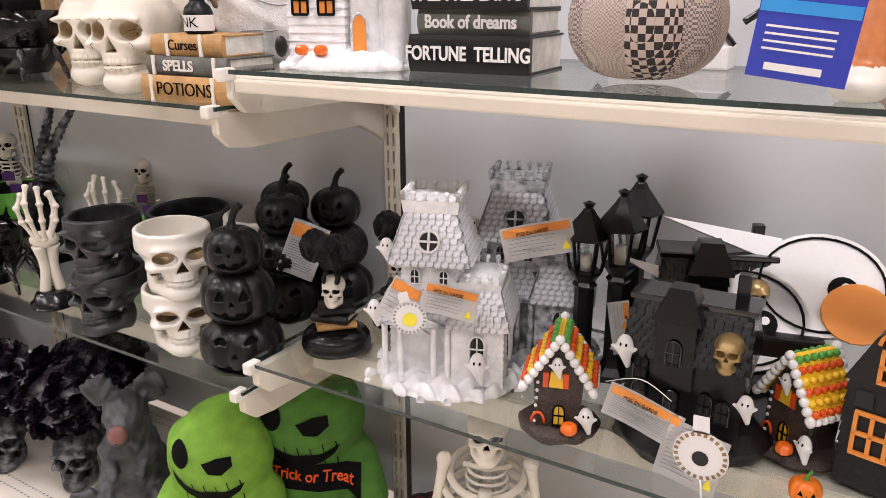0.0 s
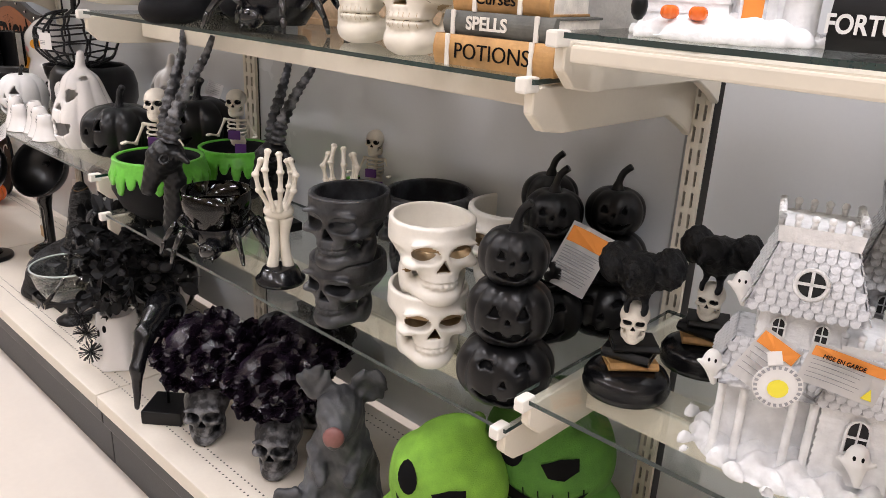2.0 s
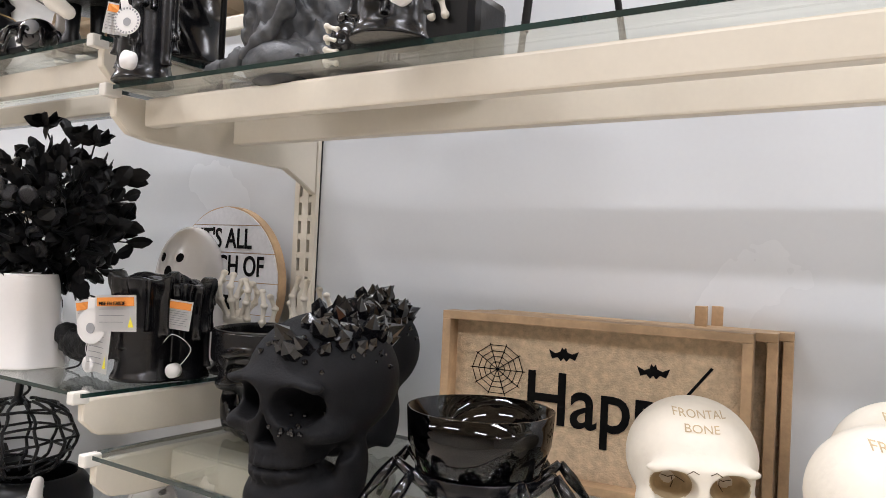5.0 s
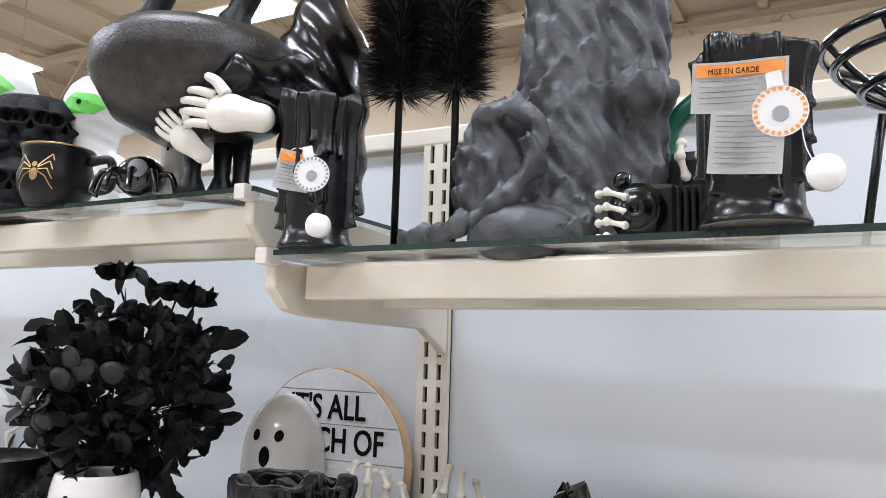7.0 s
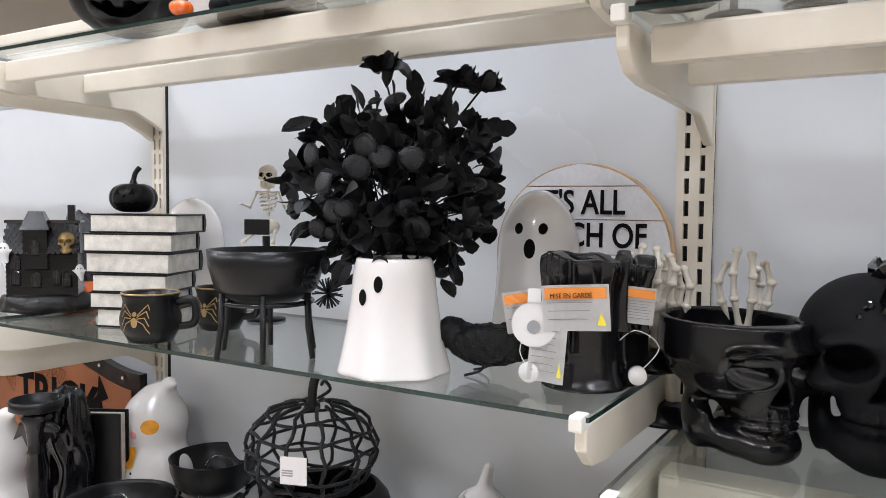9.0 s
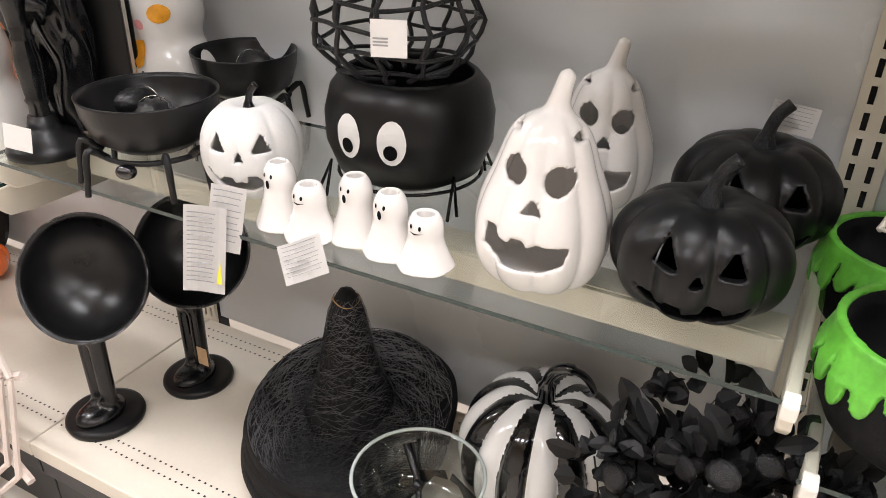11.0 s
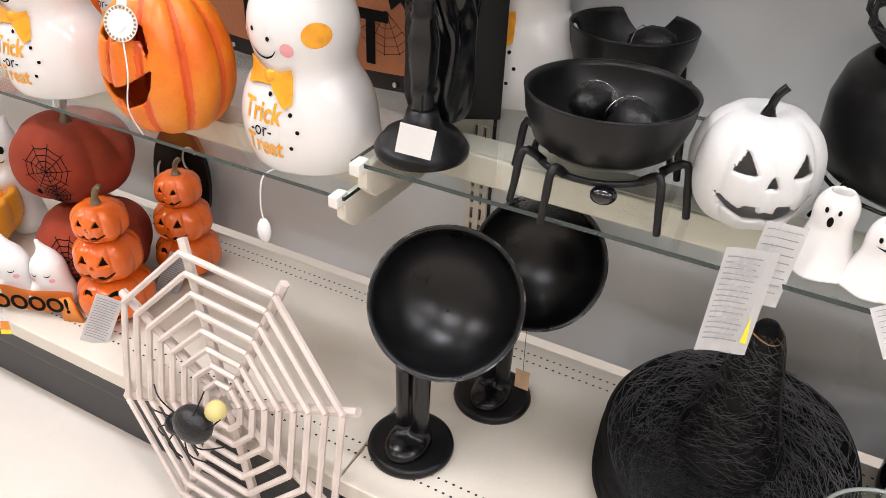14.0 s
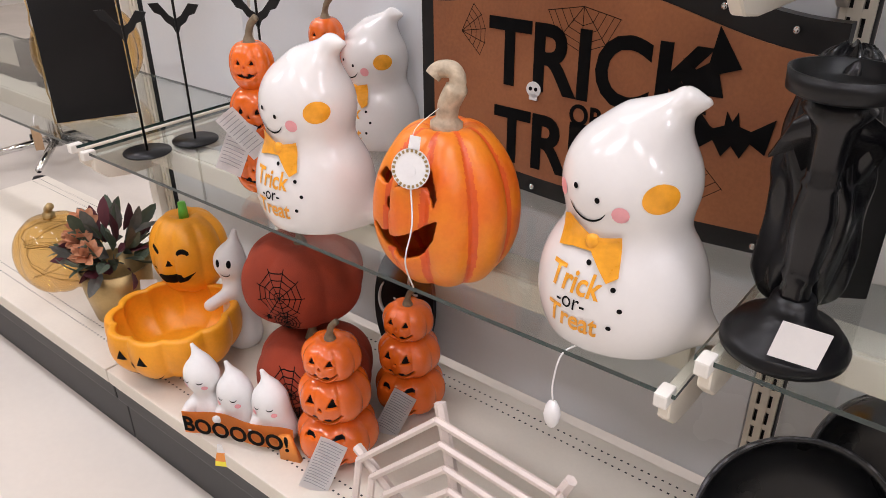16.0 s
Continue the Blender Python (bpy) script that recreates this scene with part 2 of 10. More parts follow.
def box_bm(sx, sy, sz, c=(0, 0, 0), bevel=0.0, m=None, bm=None):
    """A box of the given size round c, edges bevelled."""
    b = bmesh.new()
    bmesh.ops.create_cube(b, size=1.0)
    bmesh.ops.scale(b, vec=(sx, sy, sz), verts=b.verts)
    if bevel:
        bmesh.ops.bevel(b, geom=b.edges[:], offset=bevel, segments=2, affect="EDGES", profile=0.6)
    bmesh.ops.translate(b, vec=c, verts=b.verts)
    if m is not None:
        bmesh.ops.transform(b, matrix=m, verts=b.verts)
    return join(bm, b)


def join(bm, other):
    """Adds other to bm, or gives other when there is no bm yet."""
    if bm is None:
        return other
    tmp = bpy.data.meshes.new("tmp")
    other.to_mesh(tmp)
    other.free()
    bm.from_mesh(tmp)
    bpy.data.meshes.remove(tmp)
    return bm


def lathe(prof, n=40, ribs=0, rib=0.0, power=0.6, bm=None, c=(0, 0, 0), wob=0.0, m=None, squash=1.0):
    """A turned shape from (radius, height) pairs, optionally with pumpkin ribs."""
    b = bmesh.new()
    rings = []
    for r, z in prof:
        if r < 1e-5:
            rings.append([b.verts.new((c[0], c[1], c[2] + z))])
            continue
        ring = []
        for i in range(n):
            a = 2 * math.pi * i / n
            k = 1 - rib * (1 - abs(math.sin(ribs * a / 2)) ** power) if ribs else 1.0
            if wob:
                k += wob * noise.noise((math.cos(a) * 2.2, math.sin(a) * 2.2, z * 25))
            ring.append(b.verts.new((c[0] + r * k * math.cos(a), c[1] + squash * r * k * math.sin(a), c[2] + z)))
        rings.append(ring)
    for p, q in zip(rings, rings[1:]):
        if len(p) == 1 and len(q) == 1:
            continue
        for i in range(n):
            j = (i + 1) % n
            if len(p) == 1:
                b.faces.new((p[0], q[i], q[j]))
            elif len(q) == 1:
                b.faces.new((p[i], p[j], q[0]))
            else:
                b.faces.new((p[i], p[j], q[j], q[i]))
    if m is not None:
        bmesh.ops.transform(b, matrix=m, verts=b.verts)
    return join(bm, b)


def tube(pts, radii, n=8, bm=None, cap=True):
    """A round rod along points; radii: one number or one for each point."""
    b = bmesh.new()
    pts = [Vector(p) for p in pts]
    if not isinstance(radii, (list, tuple)):
        radii = [radii] * len(pts)
    up, rings = None, []
    for i, p in enumerate(pts):
        d = (pts[min(i + 1, len(pts) - 1)] - pts[max(i - 1, 0)]).normalized()
        if up is None:
            up = d.orthogonal().normalized()
        else:
            up = (up - d * up.dot(d))
            up = up.normalized() if up.length > 1e-6 else d.orthogonal().normalized()
        side = d.cross(up)
        rings.append([b.verts.new(p + radii[i] * (math.cos(2 * math.pi * k / n) * up + math.sin(2 * math.pi * k / n) * side)) for k in range(n)])
    for p, q in zip(rings, rings[1:]):
        for k in range(n):
            b.faces.new((p[k], p[(k + 1) % n], q[(k + 1) % n], q[k]))
    if cap:
        b.faces.new(rings[0][::-1])
        b.faces.new(rings[-1])
    return join(bm, b)


def curve(pts, steps=6):
    """Points of a smooth line through pts."""
    out, P = [], [Vector(p) for p in pts]
    for i in range(len(P) - 1):
        a, b, c, d = P[max(i - 1, 0)], P[i], P[i + 1], P[min(i + 2, len(P) - 1)]
        for s in range(steps):
            t = s / steps
            out.append(0.5 * (2 * b + (c - a) * t + (2 * a - 5 * b + 4 * c - d) * t * t + (3 * b - a - 3 * c + d) * t ** 3))
    return out + [P[-1]]


def ramp_radii(a, b, n):
    return [a + (b - a) * i / (n - 1) for i in range(n)]


def ball(r, c, bm=None, n=16, sq=(1, 1, 1)):
    b = bmesh.new()
    bmesh.ops.create_uvsphere(b, u_segments=n, v_segments=max(6, n // 2), radius=r)
    bmesh.ops.scale(b, vec=sq, verts=b.verts)
    bmesh.ops.translate(b, vec=c, verts=b.verts)
    return join(bm, b)


# Solid shapes as distance fields, meshed on a grid.
def ell(P, c, r):
    q = [(P[i] - c[i]) / r[i] for i in range(3)]
    return (np.sqrt(q[0] ** 2 + q[1] ** 2 + q[2] ** 2) - 1) * min(r)


def caps(P, a, b, ra, rb=None):
    rb = ra if rb is None else rb
    d = [b[i] - a[i] for i in range(3)]
    L = sum(v * v for v in d) or 1e-9
    t = np.clip(sum((P[i] - a[i]) * d[i] for i in range(3)) / L, 0, 1)
    return np.sqrt(sum((P[i] - a[i] - t * d[i]) ** 2 for i in range(3))) - (ra + (rb - ra) * t)


def smin(a, b, k):
    h = np.clip(0.5 + 0.5 * (b - a) / k, 0, 1)
    return b + (a - b) * h - k * h * (1 - h)


def smax(a, b, k):
    return -smin(-a, -b, k)


def cut(d, tool, k=0.004):
    return smax(d, -tool, k)


def sculpt(name, f, lo, hi, res, mats, parent, label="", paint=None):
    """The surface f = 0 as a mesh (surface nets)."""
    ax = [np.arange(lo[i], hi[i] + res, res) for i in range(3)]
    P = np.meshgrid(*ax, indexing="ij")
    V = f(P)
    S = V < 0
    n = [len(a) for a in ax]
    cs = [slice(0, -1), slice(1, None)]
    corners = [(i, j, k) for i in (0, 1) for j in (0, 1) for k in (0, 1)]
    cnt = sum(S[cs[i], cs[j], cs[k]].astype(np.int8) for i, j, k in corners)
    act = (cnt > 0) & (cnt < 8)
    ids = -np.ones(act.shape, dtype=np.int64)
    cells = np.argwhere(act)
    ids[act] = np.arange(len(cells))
    acc, num = np.zeros((len(cells), 3)), np.zeros(len(cells))
    for a in corners:
        for d in range(3):
            if a[d]:
                continue
            b = list(a)
            b[d] = 1
            va = V[tuple((cells + a).T)]
            vb = V[tuple((cells + b).T)]
            hit = (va < 0) != (vb < 0)
            t = np.where(hit, va / np.where(hit, va - vb, 1), 0)
            pos = np.tile(np.array(a, float), (len(cells), 1))
            pos[:, d] += t
            acc += pos * hit[:, None]
            num += hit
    verts = (cells + acc / num[:, None]) * res + np.array([a[0] for a in ax])
    faces = []
    for d in range(3):
        e, g = [x for x in range(3) if x != d]
        A = S.take(range(n[d] - 1), axis=d)
        B = S.take(range(1, n[d]), axis=d)
        pts = np.argwhere(A != B)
        pts = pts[(pts[:, e] > 0) & (pts[:, g] > 0) & (pts[:, e] < n[e] - 1) & (pts[:, g] < n[g] - 1)]
        if not len(pts):
            continue
        inside = A[tuple(pts.T)]
        quad = []
        for oe, og in ((1, 1), (0, 1), (0, 0), (1, 0)):
            q = pts.copy()
            q[:, e] -= oe
            q[:, g] -= og
            quad.append(ids[tuple(q.T)])
        quad = np.stack(quad, 1)
        flip = inside if d != 1 else ~inside
        quad[~flip] = quad[~flip][:, ::-1]
        faces.append(quad)
    faces = np.concatenate(faces)
    idx = None
    if paint is not None:
        mid = verts[faces].mean(1)
        idx = paint([mid[:, 0], mid[:, 1], mid[:, 2]])
    ob = mesh_ob(name, verts, faces, mats, True, idx)
    return hang(ob, parent, label)


def wrap(f, pts, lift=0.0008, start=-0.6, way=(0, 1, 0)):
    """Lays (x, z) points onto the front of the shape f."""
    pts = np.asarray(pts, float)
    P = [pts[:, 0].copy(), np.full(len(pts), start), pts[:, 1].copy()]
    for _ in range(70):
        P[1] = P[1] + np.clip(f(P) * 0.6, -0.02, 0.03)
    P[1] = P[1] - lift
    return np.stack(P, 1)


def decal(name, polys, material, parent, f, lift=0.0008, fine=0.006, label="", m=None):
    """Flat outlines in x, z laid onto the front of f."""
    b = bmesh.new()
    for poly in polys:
        try:
            b.faces.new([b.verts.new((x, 0, z)) for x, z in poly])
        except ValueError:
            pass
    bmesh.ops.triangulate(b, faces=b.faces[:])
    for _ in range(3):
        long = [e for e in b.edges if e.calc_length() > fine]
        if not long:
            break
        bmesh.ops.subdivide_edges(b, edges=long, cuts=1)
        bmesh.ops.triangulate(b, faces=[q for q in b.faces if len(q.verts) > 3])
    if f is not None and len(b.verts):
        W = wrap(f, [(v.co.x, v.co.z) for v in b.verts], lift)
        for v, w in zip(b.verts, W):
            v.co = w
    if m is not None:
        bmesh.ops.transform(b, matrix=m, verts=b.verts)
    return part(name, b, material, parent, label, smooth=False)


def circ(x, z, r, rz=None, n=14, a0=0.0, a1=2 * math.pi):
    rz = rz or r
    return [(x + r * math.cos(a0 + (a1 - a0) * i / n), z + rz * math.sin(a0 + (a1 - a0) * i / n)) for i in range(n)]


def arc_band(x, z, r, w, a0, a1, n=14, rz=None):
    """A curved stroke, such as a smile; degrees."""
    A = [radians(a0 + (a1 - a0) * i / n) for i in range(n + 1)]
    k = (rz or r) / r
    wide = [w * (0.25 + 0.75 * math.sin(math.pi * i / n)) / 2 for i in range(n + 1)]
    return [(x + (r + q) * math.cos(a), z + k * (r + q) * math.sin(a)) for a, q in zip(A, wide)] + [(x + (r - q) * math.cos(a), z + k * (r - q) * math.sin(a)) for a, q in reversed(list(zip(A, wide)))]


def stroke(p, q, w):
    d = Vector((q[0] - p[0], q[1] - p[1]))
    s = Vector((-d.y, d.x)).normalized() * w / 2
    return [(p[0] + s.x, p[1] + s.y), (q[0] + s.x, q[1] + s.y), (q[0] - s.x, q[1] - s.y), (p[0] - s.x, p[1] - s.y)]


def text_bm(body, size, depth=0.0006, width=1.0, shear=0.0, bold=0.0, spacing=1.0):
    """Letters in the x, z plane, centred, facing -y."""
    cu = bpy.data.curves.new("letters", "FONT")
    cu.body, cu.size, cu.extrude, cu.shear, cu.offset, cu.space_character = body, size, depth, shear, bold, spacing
    cu.align_x, cu.align_y = "CENTER", "CENTER"
    cu.resolution_u = 4
    ob = bpy.data.objects.new("letters", cu)
    scene.collection.objects.link(ob)
    me = bpy.data.meshes.new_from_object(ob.evaluated_get(bpy.context.evaluated_depsgraph_get()))
    bpy.data.objects.remove(ob)
    b = bmesh.new()
    b.from_mesh(me)
    bpy.data.meshes.remove(me)
    bmesh.ops.transform(b, matrix=pose(0, 0, 0, 90) @ Matrix.Diagonal((width, 1, 1, 1)), verts=b.verts)
    return b


def words(name, body, size, material, parent, at, f=None, width=1.0, shear=0.0, bold=0.0, m=None, label="", depth=0.0006, spacing=1.0, tilt=0.0):
    """Lettering at (x, z), laid onto f when given, else at at=(x, y, z)."""
    b = text_bm(body, size, 0.0 if f is not None else depth, width, shear, bold, spacing)
    if tilt:
        bmesh.ops.transform(b, matrix=pose(0, 0, 0, 0, tilt, 0), verts=b.verts)
    if f is not None:
        bmesh.ops.translate(b, vec=(at[0], 0, at[1]), verts=b.verts)
        bmesh.ops.triangulate(b, faces=b.faces[:])
        long = [e for e in b.edges if e.calc_length() > 0.006]
        if long:
            bmesh.ops.subdivide_edges(b, edges=long, cuts=2)
        for v, w in zip(b.verts, wrap(f, [(v.co.x, v.co.z) for v in b.verts], 0.0012)):
            v.co = w
    else:
        bmesh.ops.translate(b, vec=at, verts=b.verts)
    if m is not None:
        bmesh.ops.transform(b, matrix=m, verts=b.verts)
    return part(name, b, material, parent, label, smooth=False)


def slab(outline, y0, y1, bm=None, m=None):
    """An outline in x, z pulled from y0 to y1."""
    b = bmesh.new()
    A = [b.verts.new((x, y0, z)) for x, z in outline]
    B = [b.verts.new((x, y1, z)) for x, z in outline]
    b.faces.new(A)
    b.faces.new(B[::-1])
    for i in range(len(A)):
        j = (i + 1) % len(A)
        b.faces.new((A[i], B[i], B[j], A[j]))
    if m is not None:
        bmesh.ops.transform(b, matrix=m, verts=b.verts)
    return join(bm, b)

# ---- the store: floor, ceiling, walls ----
FZ = 0.03
DECK_Z = 0.245
TOP_Z = 1.885
BAYS = [(-2.44 + 1.22 * k, -1.22 + 1.22 * k) for k in range(0, 3)]
BAYS.insert(0, (-3.66, -2.44))


def plain(name, bm, material, kind="structure", label="", category=""):
    ob = part(name, bm, material, None, smooth=False)
    return tagged(ob, label, category or name.split("_")[0], "", kind)


plain("floor", box_bm(16, 14, 0.1, (-2, 0, FZ - 0.05)), FLOOR, label="polished cream vinyl store floor", category="floor")
plain("ceiling", box_bm(16, 14, 0.1, (-2, 0, 4.25)), CEIL, label="open cream-painted store ceiling deck", category="ceiling")
# South and east walls are unseen, added only for bounce and reflections.
plain("wall_south", box_bm(16, 0.2, 4.2, (-2, -5.6, 2.1)), WALL, label="pale far store wall", category="wall")
plain("wall_north", box_bm(16, 0.2, 4.2, (-2, 6.9, 2.1)), WALL, label="pale far store wall", category="wall")
plain("wall_west", box_bm(0.2, 14, 4.2, (-9.9, 0, 2.1)), WALL, label="pale far store wall", category="wall")
plain("wall_east", box_bm(0.2, 14, 4.2, (5.9, 0, 2.1)), WALL, label="pale far store wall", category="wall")
bm = None
for k in range(26):
    bm = box_bm(0.07, 13.8, 0.06, (-9.5 + k * 0.6, 0, 4.17), m=None, bm=bm)
plain("trim_ceiling_ribs", bm, CEIL, label="cream ribs of the steel roof deck", category="trim")
for k, y in enumerate((-3.4, -0.2, 1.6, 3.2, 4.8)):
    beam = thing("roof_truss", -2, y, 3.62, 0, "cream painted open-web steel roof truss", "truss", "roof trusses")
    bm = box_bm(15.8, 0.09, 0.05, (0, 0, 0.48))
    part("top_chord", bm, CEIL, beam, smooth=False)
    part("bottom_chord", box_bm(15.8, 0.07, 0.05, (0, 0, 0.03)), CEIL, beam, smooth=False)
    bm = None
    for j in range(22):
        x0 = -7.7 + j * 0.7
        bm = tube([(x0, 0, 0.05), (x0 + 0.35, 0, 0.47), (x0 + 0.7, 0, 0.05)], 0.014, 6, bm)
    part("web_rods", bm, CEIL, beam)
duct = thing("ceiling_duct", -2.2, 3.9, 3.1, 0, "pale painted rectangular air duct", "duct")
part("hanger", box_bm(0.03, 0.03, 0.8, (2, 0, 0.75)), CEIL, duct)
part("hanger", box_bm(0.03, 0.03, 0.8, (-2, 0, 0.75)), CEIL, duct)
part("duct_body", box_bm(12, 0.6, 0.45, (0, 0, 0.2), 0.01), CEIL, duct, smooth=False)
fix = None
for lx, ly in LAMPS:
    m = pose(lx, ly, 3.5)
    if fix is None:
        fix = thing("ceiling_light", lx, ly, 3.5, 0, "long white fluorescent strip light", "ceiling light", "strip lights")
        part("housing", box_bm(1.24, 0.26, 0.06, (0, 0, 0.05), 0.008), CEIL, fix, smooth=False)
        part("diffuser", box_bm(1.2, 0.22, 0.015, (0, 0, 0.012)), LAMPM, fix, smooth=False)
        part("hanger", tube([(-0.5, 0, 0.07), (-0.5, 0, 0.68)], 0.004, 6), CEIL, fix)
        part("hanger", tube([(0.5, 0, 0.07), (0.5, 0, 0.68)], 0.004, 6), CEIL, fix)
    else:
        copy_thing(fix, m)

# ---- the shelving ----
for k, (x0, x1) in enumerate(BAYS):
    plain("wall_back_panel_%d" % k, box_bm(x1 - x0 - 0.05, 0.02, TOP_Z - DECK_Z - 0.02, ((x0 + x1) / 2, 0.018, (TOP_Z + DECK_Z) / 2), 0.001), PANEL, label="glossy grey-white back panel of the shelving", category="wall")

plain("wall_back_panel_end", box_bm(0.40, 0.02, TOP_Z - DECK_Z - 0.02, (-3.87, 0.018, (TOP_Z + DECK_Z) / 2), 0.001), PANEL, label="glossy grey-white back panel of the shelving", category="wall")


def upright(x, wide=1.0):
    """A slotted shelf post with two rows of slots."""
    u = thing("shelf_upright", x, 0, FZ, 0, "cream steel shelf upright with two rows of slots", "shelf upright", "shelf uprights")
    h = TOP_Z - FZ
    u.scale = (wide, 1, 1)
    for sx, w in ((-0.022, 0.012), (0, 0.016), (0.022, 0.012)):
        part("post_strip", box_bm(w, 0.008, h, (sx, 0.0, h / 2)), CREAM, u, smooth=False)
    n = int(h / 0.034)
    v, fc = [], []
    for i in range(n):
        for sx in (-0.012, 0.012):
            z0 = 0.01 + i * 0.034
            k = len(v)
            v += [(sx - 0.005, -0.0035, z0), (sx + 0.005, -0.0035, z0), (sx + 0.005, -0.0035, z0 + 0.011), (sx - 0.005, -0.0035, z0 + 0.011)]
            fc.append((k, k + 1, k + 2, k + 3))
    hang(mesh_ob("slot_bridge", v, fc, CREAM, False), u)["kind"] = "stuff"
    part("post_back", box_bm(0.056, 0.03, h, (0, 0.021, h / 2)), SLOT, u, "dark hollow behind the slots", smooth=False)
    return u


for x, wide in ((1.22, 0.55), (0.0, 0.55), (-1.22, 0.95), (-2.44, 0.72), (-4.105, 0.72)):
    upright(x, wide)
plain("trim_top_rail", box_bm(5.37, 0.05, 0.03, (-1.465, 0.02, TOP_Z + 0.012), 0.004), CREAM, label="cream top rail of the shelving", category="trim")
plain("trim_end_post", box_bm(0.04, 0.07, TOP_Z - FZ, (-4.135, 0.01, (TOP_Z + FZ) / 2), 0.003), CAPW, label="white end post of the shelving", category="trim")


def glass_shelf(x0, x1, z, depth=0.415, rails=(), tall=0.038):
    """A sheet of glass on two arms, with steel rails below where there are any. z: top of the glass."""
    s = thing("glass_shelf", (x0 + x1) / 2, 0, z, 0, "clear glass shelf with a green edge on cream steel arms", "shelf", "glass shelves")
    w = x1 - x0 - 0.012
    g = box_bm(w, depth - 0.02, 0.006, (0, -depth / 2 - 0.01, -0.003))
    ob = part("glass_sheet", g, GLASS, s, smooth=False)
    ob.data.materials.append(GEDGE)
    for p in ob.data.polygons:
        if abs(p.normal.z) < 0.5:
            p.material_index = 1
    ob.visible_shadow = False
    for sx in (-1, 1):
        xx = sx * (w / 2 - 0.012)
        zt = -0.010
        prof = [(-0.005, zt), (-depth + 0.02, zt), (-depth + 0.006, zt - 0.006), (-depth + 0.006, zt - 0.03), (-depth + 0.03, zt - 0.052), (-depth + 0.07, zt - 0.058), (-0.08, zt - 0.062), (-0.03, zt - 0.085), (-0.005, zt - 0.10)]
        b = slab([(a, c) for a, c in prof], -0.007, 0.007, m=pose(xx, 0, 0, 0, 0, 90))
        bmesh.ops.bevel(b, geom=b.edges[:], offset=0.002, segments=1, affect="EDGES")
        part("arm", b, CREAM, s, smooth=False)
        part("end_cap", box_bm(0.016, 0.026, 0.018, (xx, -depth + 0.002, -0.007), 0.003), CAPW, s, "white plastic end cap", smooth=False)
    for ry in rails:
        b = box_bm(w - 0.06, 0.022, tall, (0, ry, -0.012 - tall / 2), 0.003)
        b = box_bm(w - 0.06, 0.05, 0.004, (0, ry + 0.02, -0.012), bm=b)
        part("rail", b, CREAM, s, smooth=False)
    return s


S = {"B1S1": 0.766, "B1S2": 1.208, "B2S1": 0.708, "B2S2": 1.155, "B2S3": 1.659, "B3S1": 0.793, "B3S2": 1.234, "B3S3": 1.731, "B4S1": 0.735, "B4S2": 1.18, "B5S1": 0.74}
glass_shelf(0, 1.22, S["B1S1"], rails=(-0.285,), tall=0.042)
glass_shelf(0, 1.22, S["B1S2"], rails=(-0.405,), tall=0.018)
glass_shelf(-1.22, 0, S["B2S1"], rails=(-0.285,), tall=0.042)
glass_shelf(-1.22, 0, S["B2S2"], rails=(-0.285,), tall=0.042)
glass_shelf(-1.22, 0, S["B2S3"], rails=(-0.36, -0.2))
glass_shelf(-2.44, -1.22, S["B3S1"], rails=(-0.285,), tall=0.042)
glass_shelf(-2.44, -1.22, S["B3S2"])
glass_shelf(-2.44, -1.22, S["B3S3"], rails=(-0.36, -0.2))
glass_shelf(-3.66, -2.44, S["B4S1"], rails=(-0.285,), tall=0.042)
glass_shelf(-3.66, -2.44, S["B4S2"])
glass_shelf(-3.66, -2.44, 1.71, rails=(-0.36,))
glass_shelf(-4.88, -3.67, S["B5S1"], rails=(-0.285,), tall=0.042)


def deck(x0, x1, front=-0.478):
    d = thing("base_deck", (x0 + x1) / 2, 0, FZ, 0, "cream perforated steel base shelf on a black plinth", "base shelf", "base shelves")
    w = x1 - x0 - 0.004
    z = DECK_Z - FZ
    part("tray", box_bm(w, -front - 0.004, 0.036, (0, front / 2 - 0.002, z - 0.018), 0.003), DECK, d, smooth=False)
    v, f = [], []
    for row, (y, n0) in enumerate(((-0.417, 0), (-0.394, 0.5), (-0.035, 0), (-0.058, 0.5))):
        for i in range(int(w / 0.0135)):
            x = -w / 2 + 0.012 + (i + n0) * 0.0135
            k = len(v)
            v += [(x - 0.0022, y - 0.0018, z + 0.0006), (x + 0.0022, y - 0.0018, z + 0.0006), (x + 0.0022, y + 0.0018, z + 0.0006), (x - 0.0022, y + 0.0018, z + 0.0006)]
            f.append((k, k + 1, k + 2, k + 3))
    holes = hang(mesh_ob("perforations", v, f, SLOT, False), d, "rows of small dark holes")
    holes["kind"] = "stuff"
    part("plinth", box_bm(w, -front - 0.03, z - 0.088, (0, front / 2 + 0.012, (z - 0.088) / 2), 0.003), KICKG, d, "scuffed grey plinth", smooth=False)
    part("bumper", box_bm(w, -front - 0.012, 0.05, (0, front / 2 + 0.003, z - 0.062), 0.004), KICK, d, "black bumper strip", smooth=False)


for x0, x1 in [(-4.88, -3.66)] + BAYS:
    deck(x0, x1)

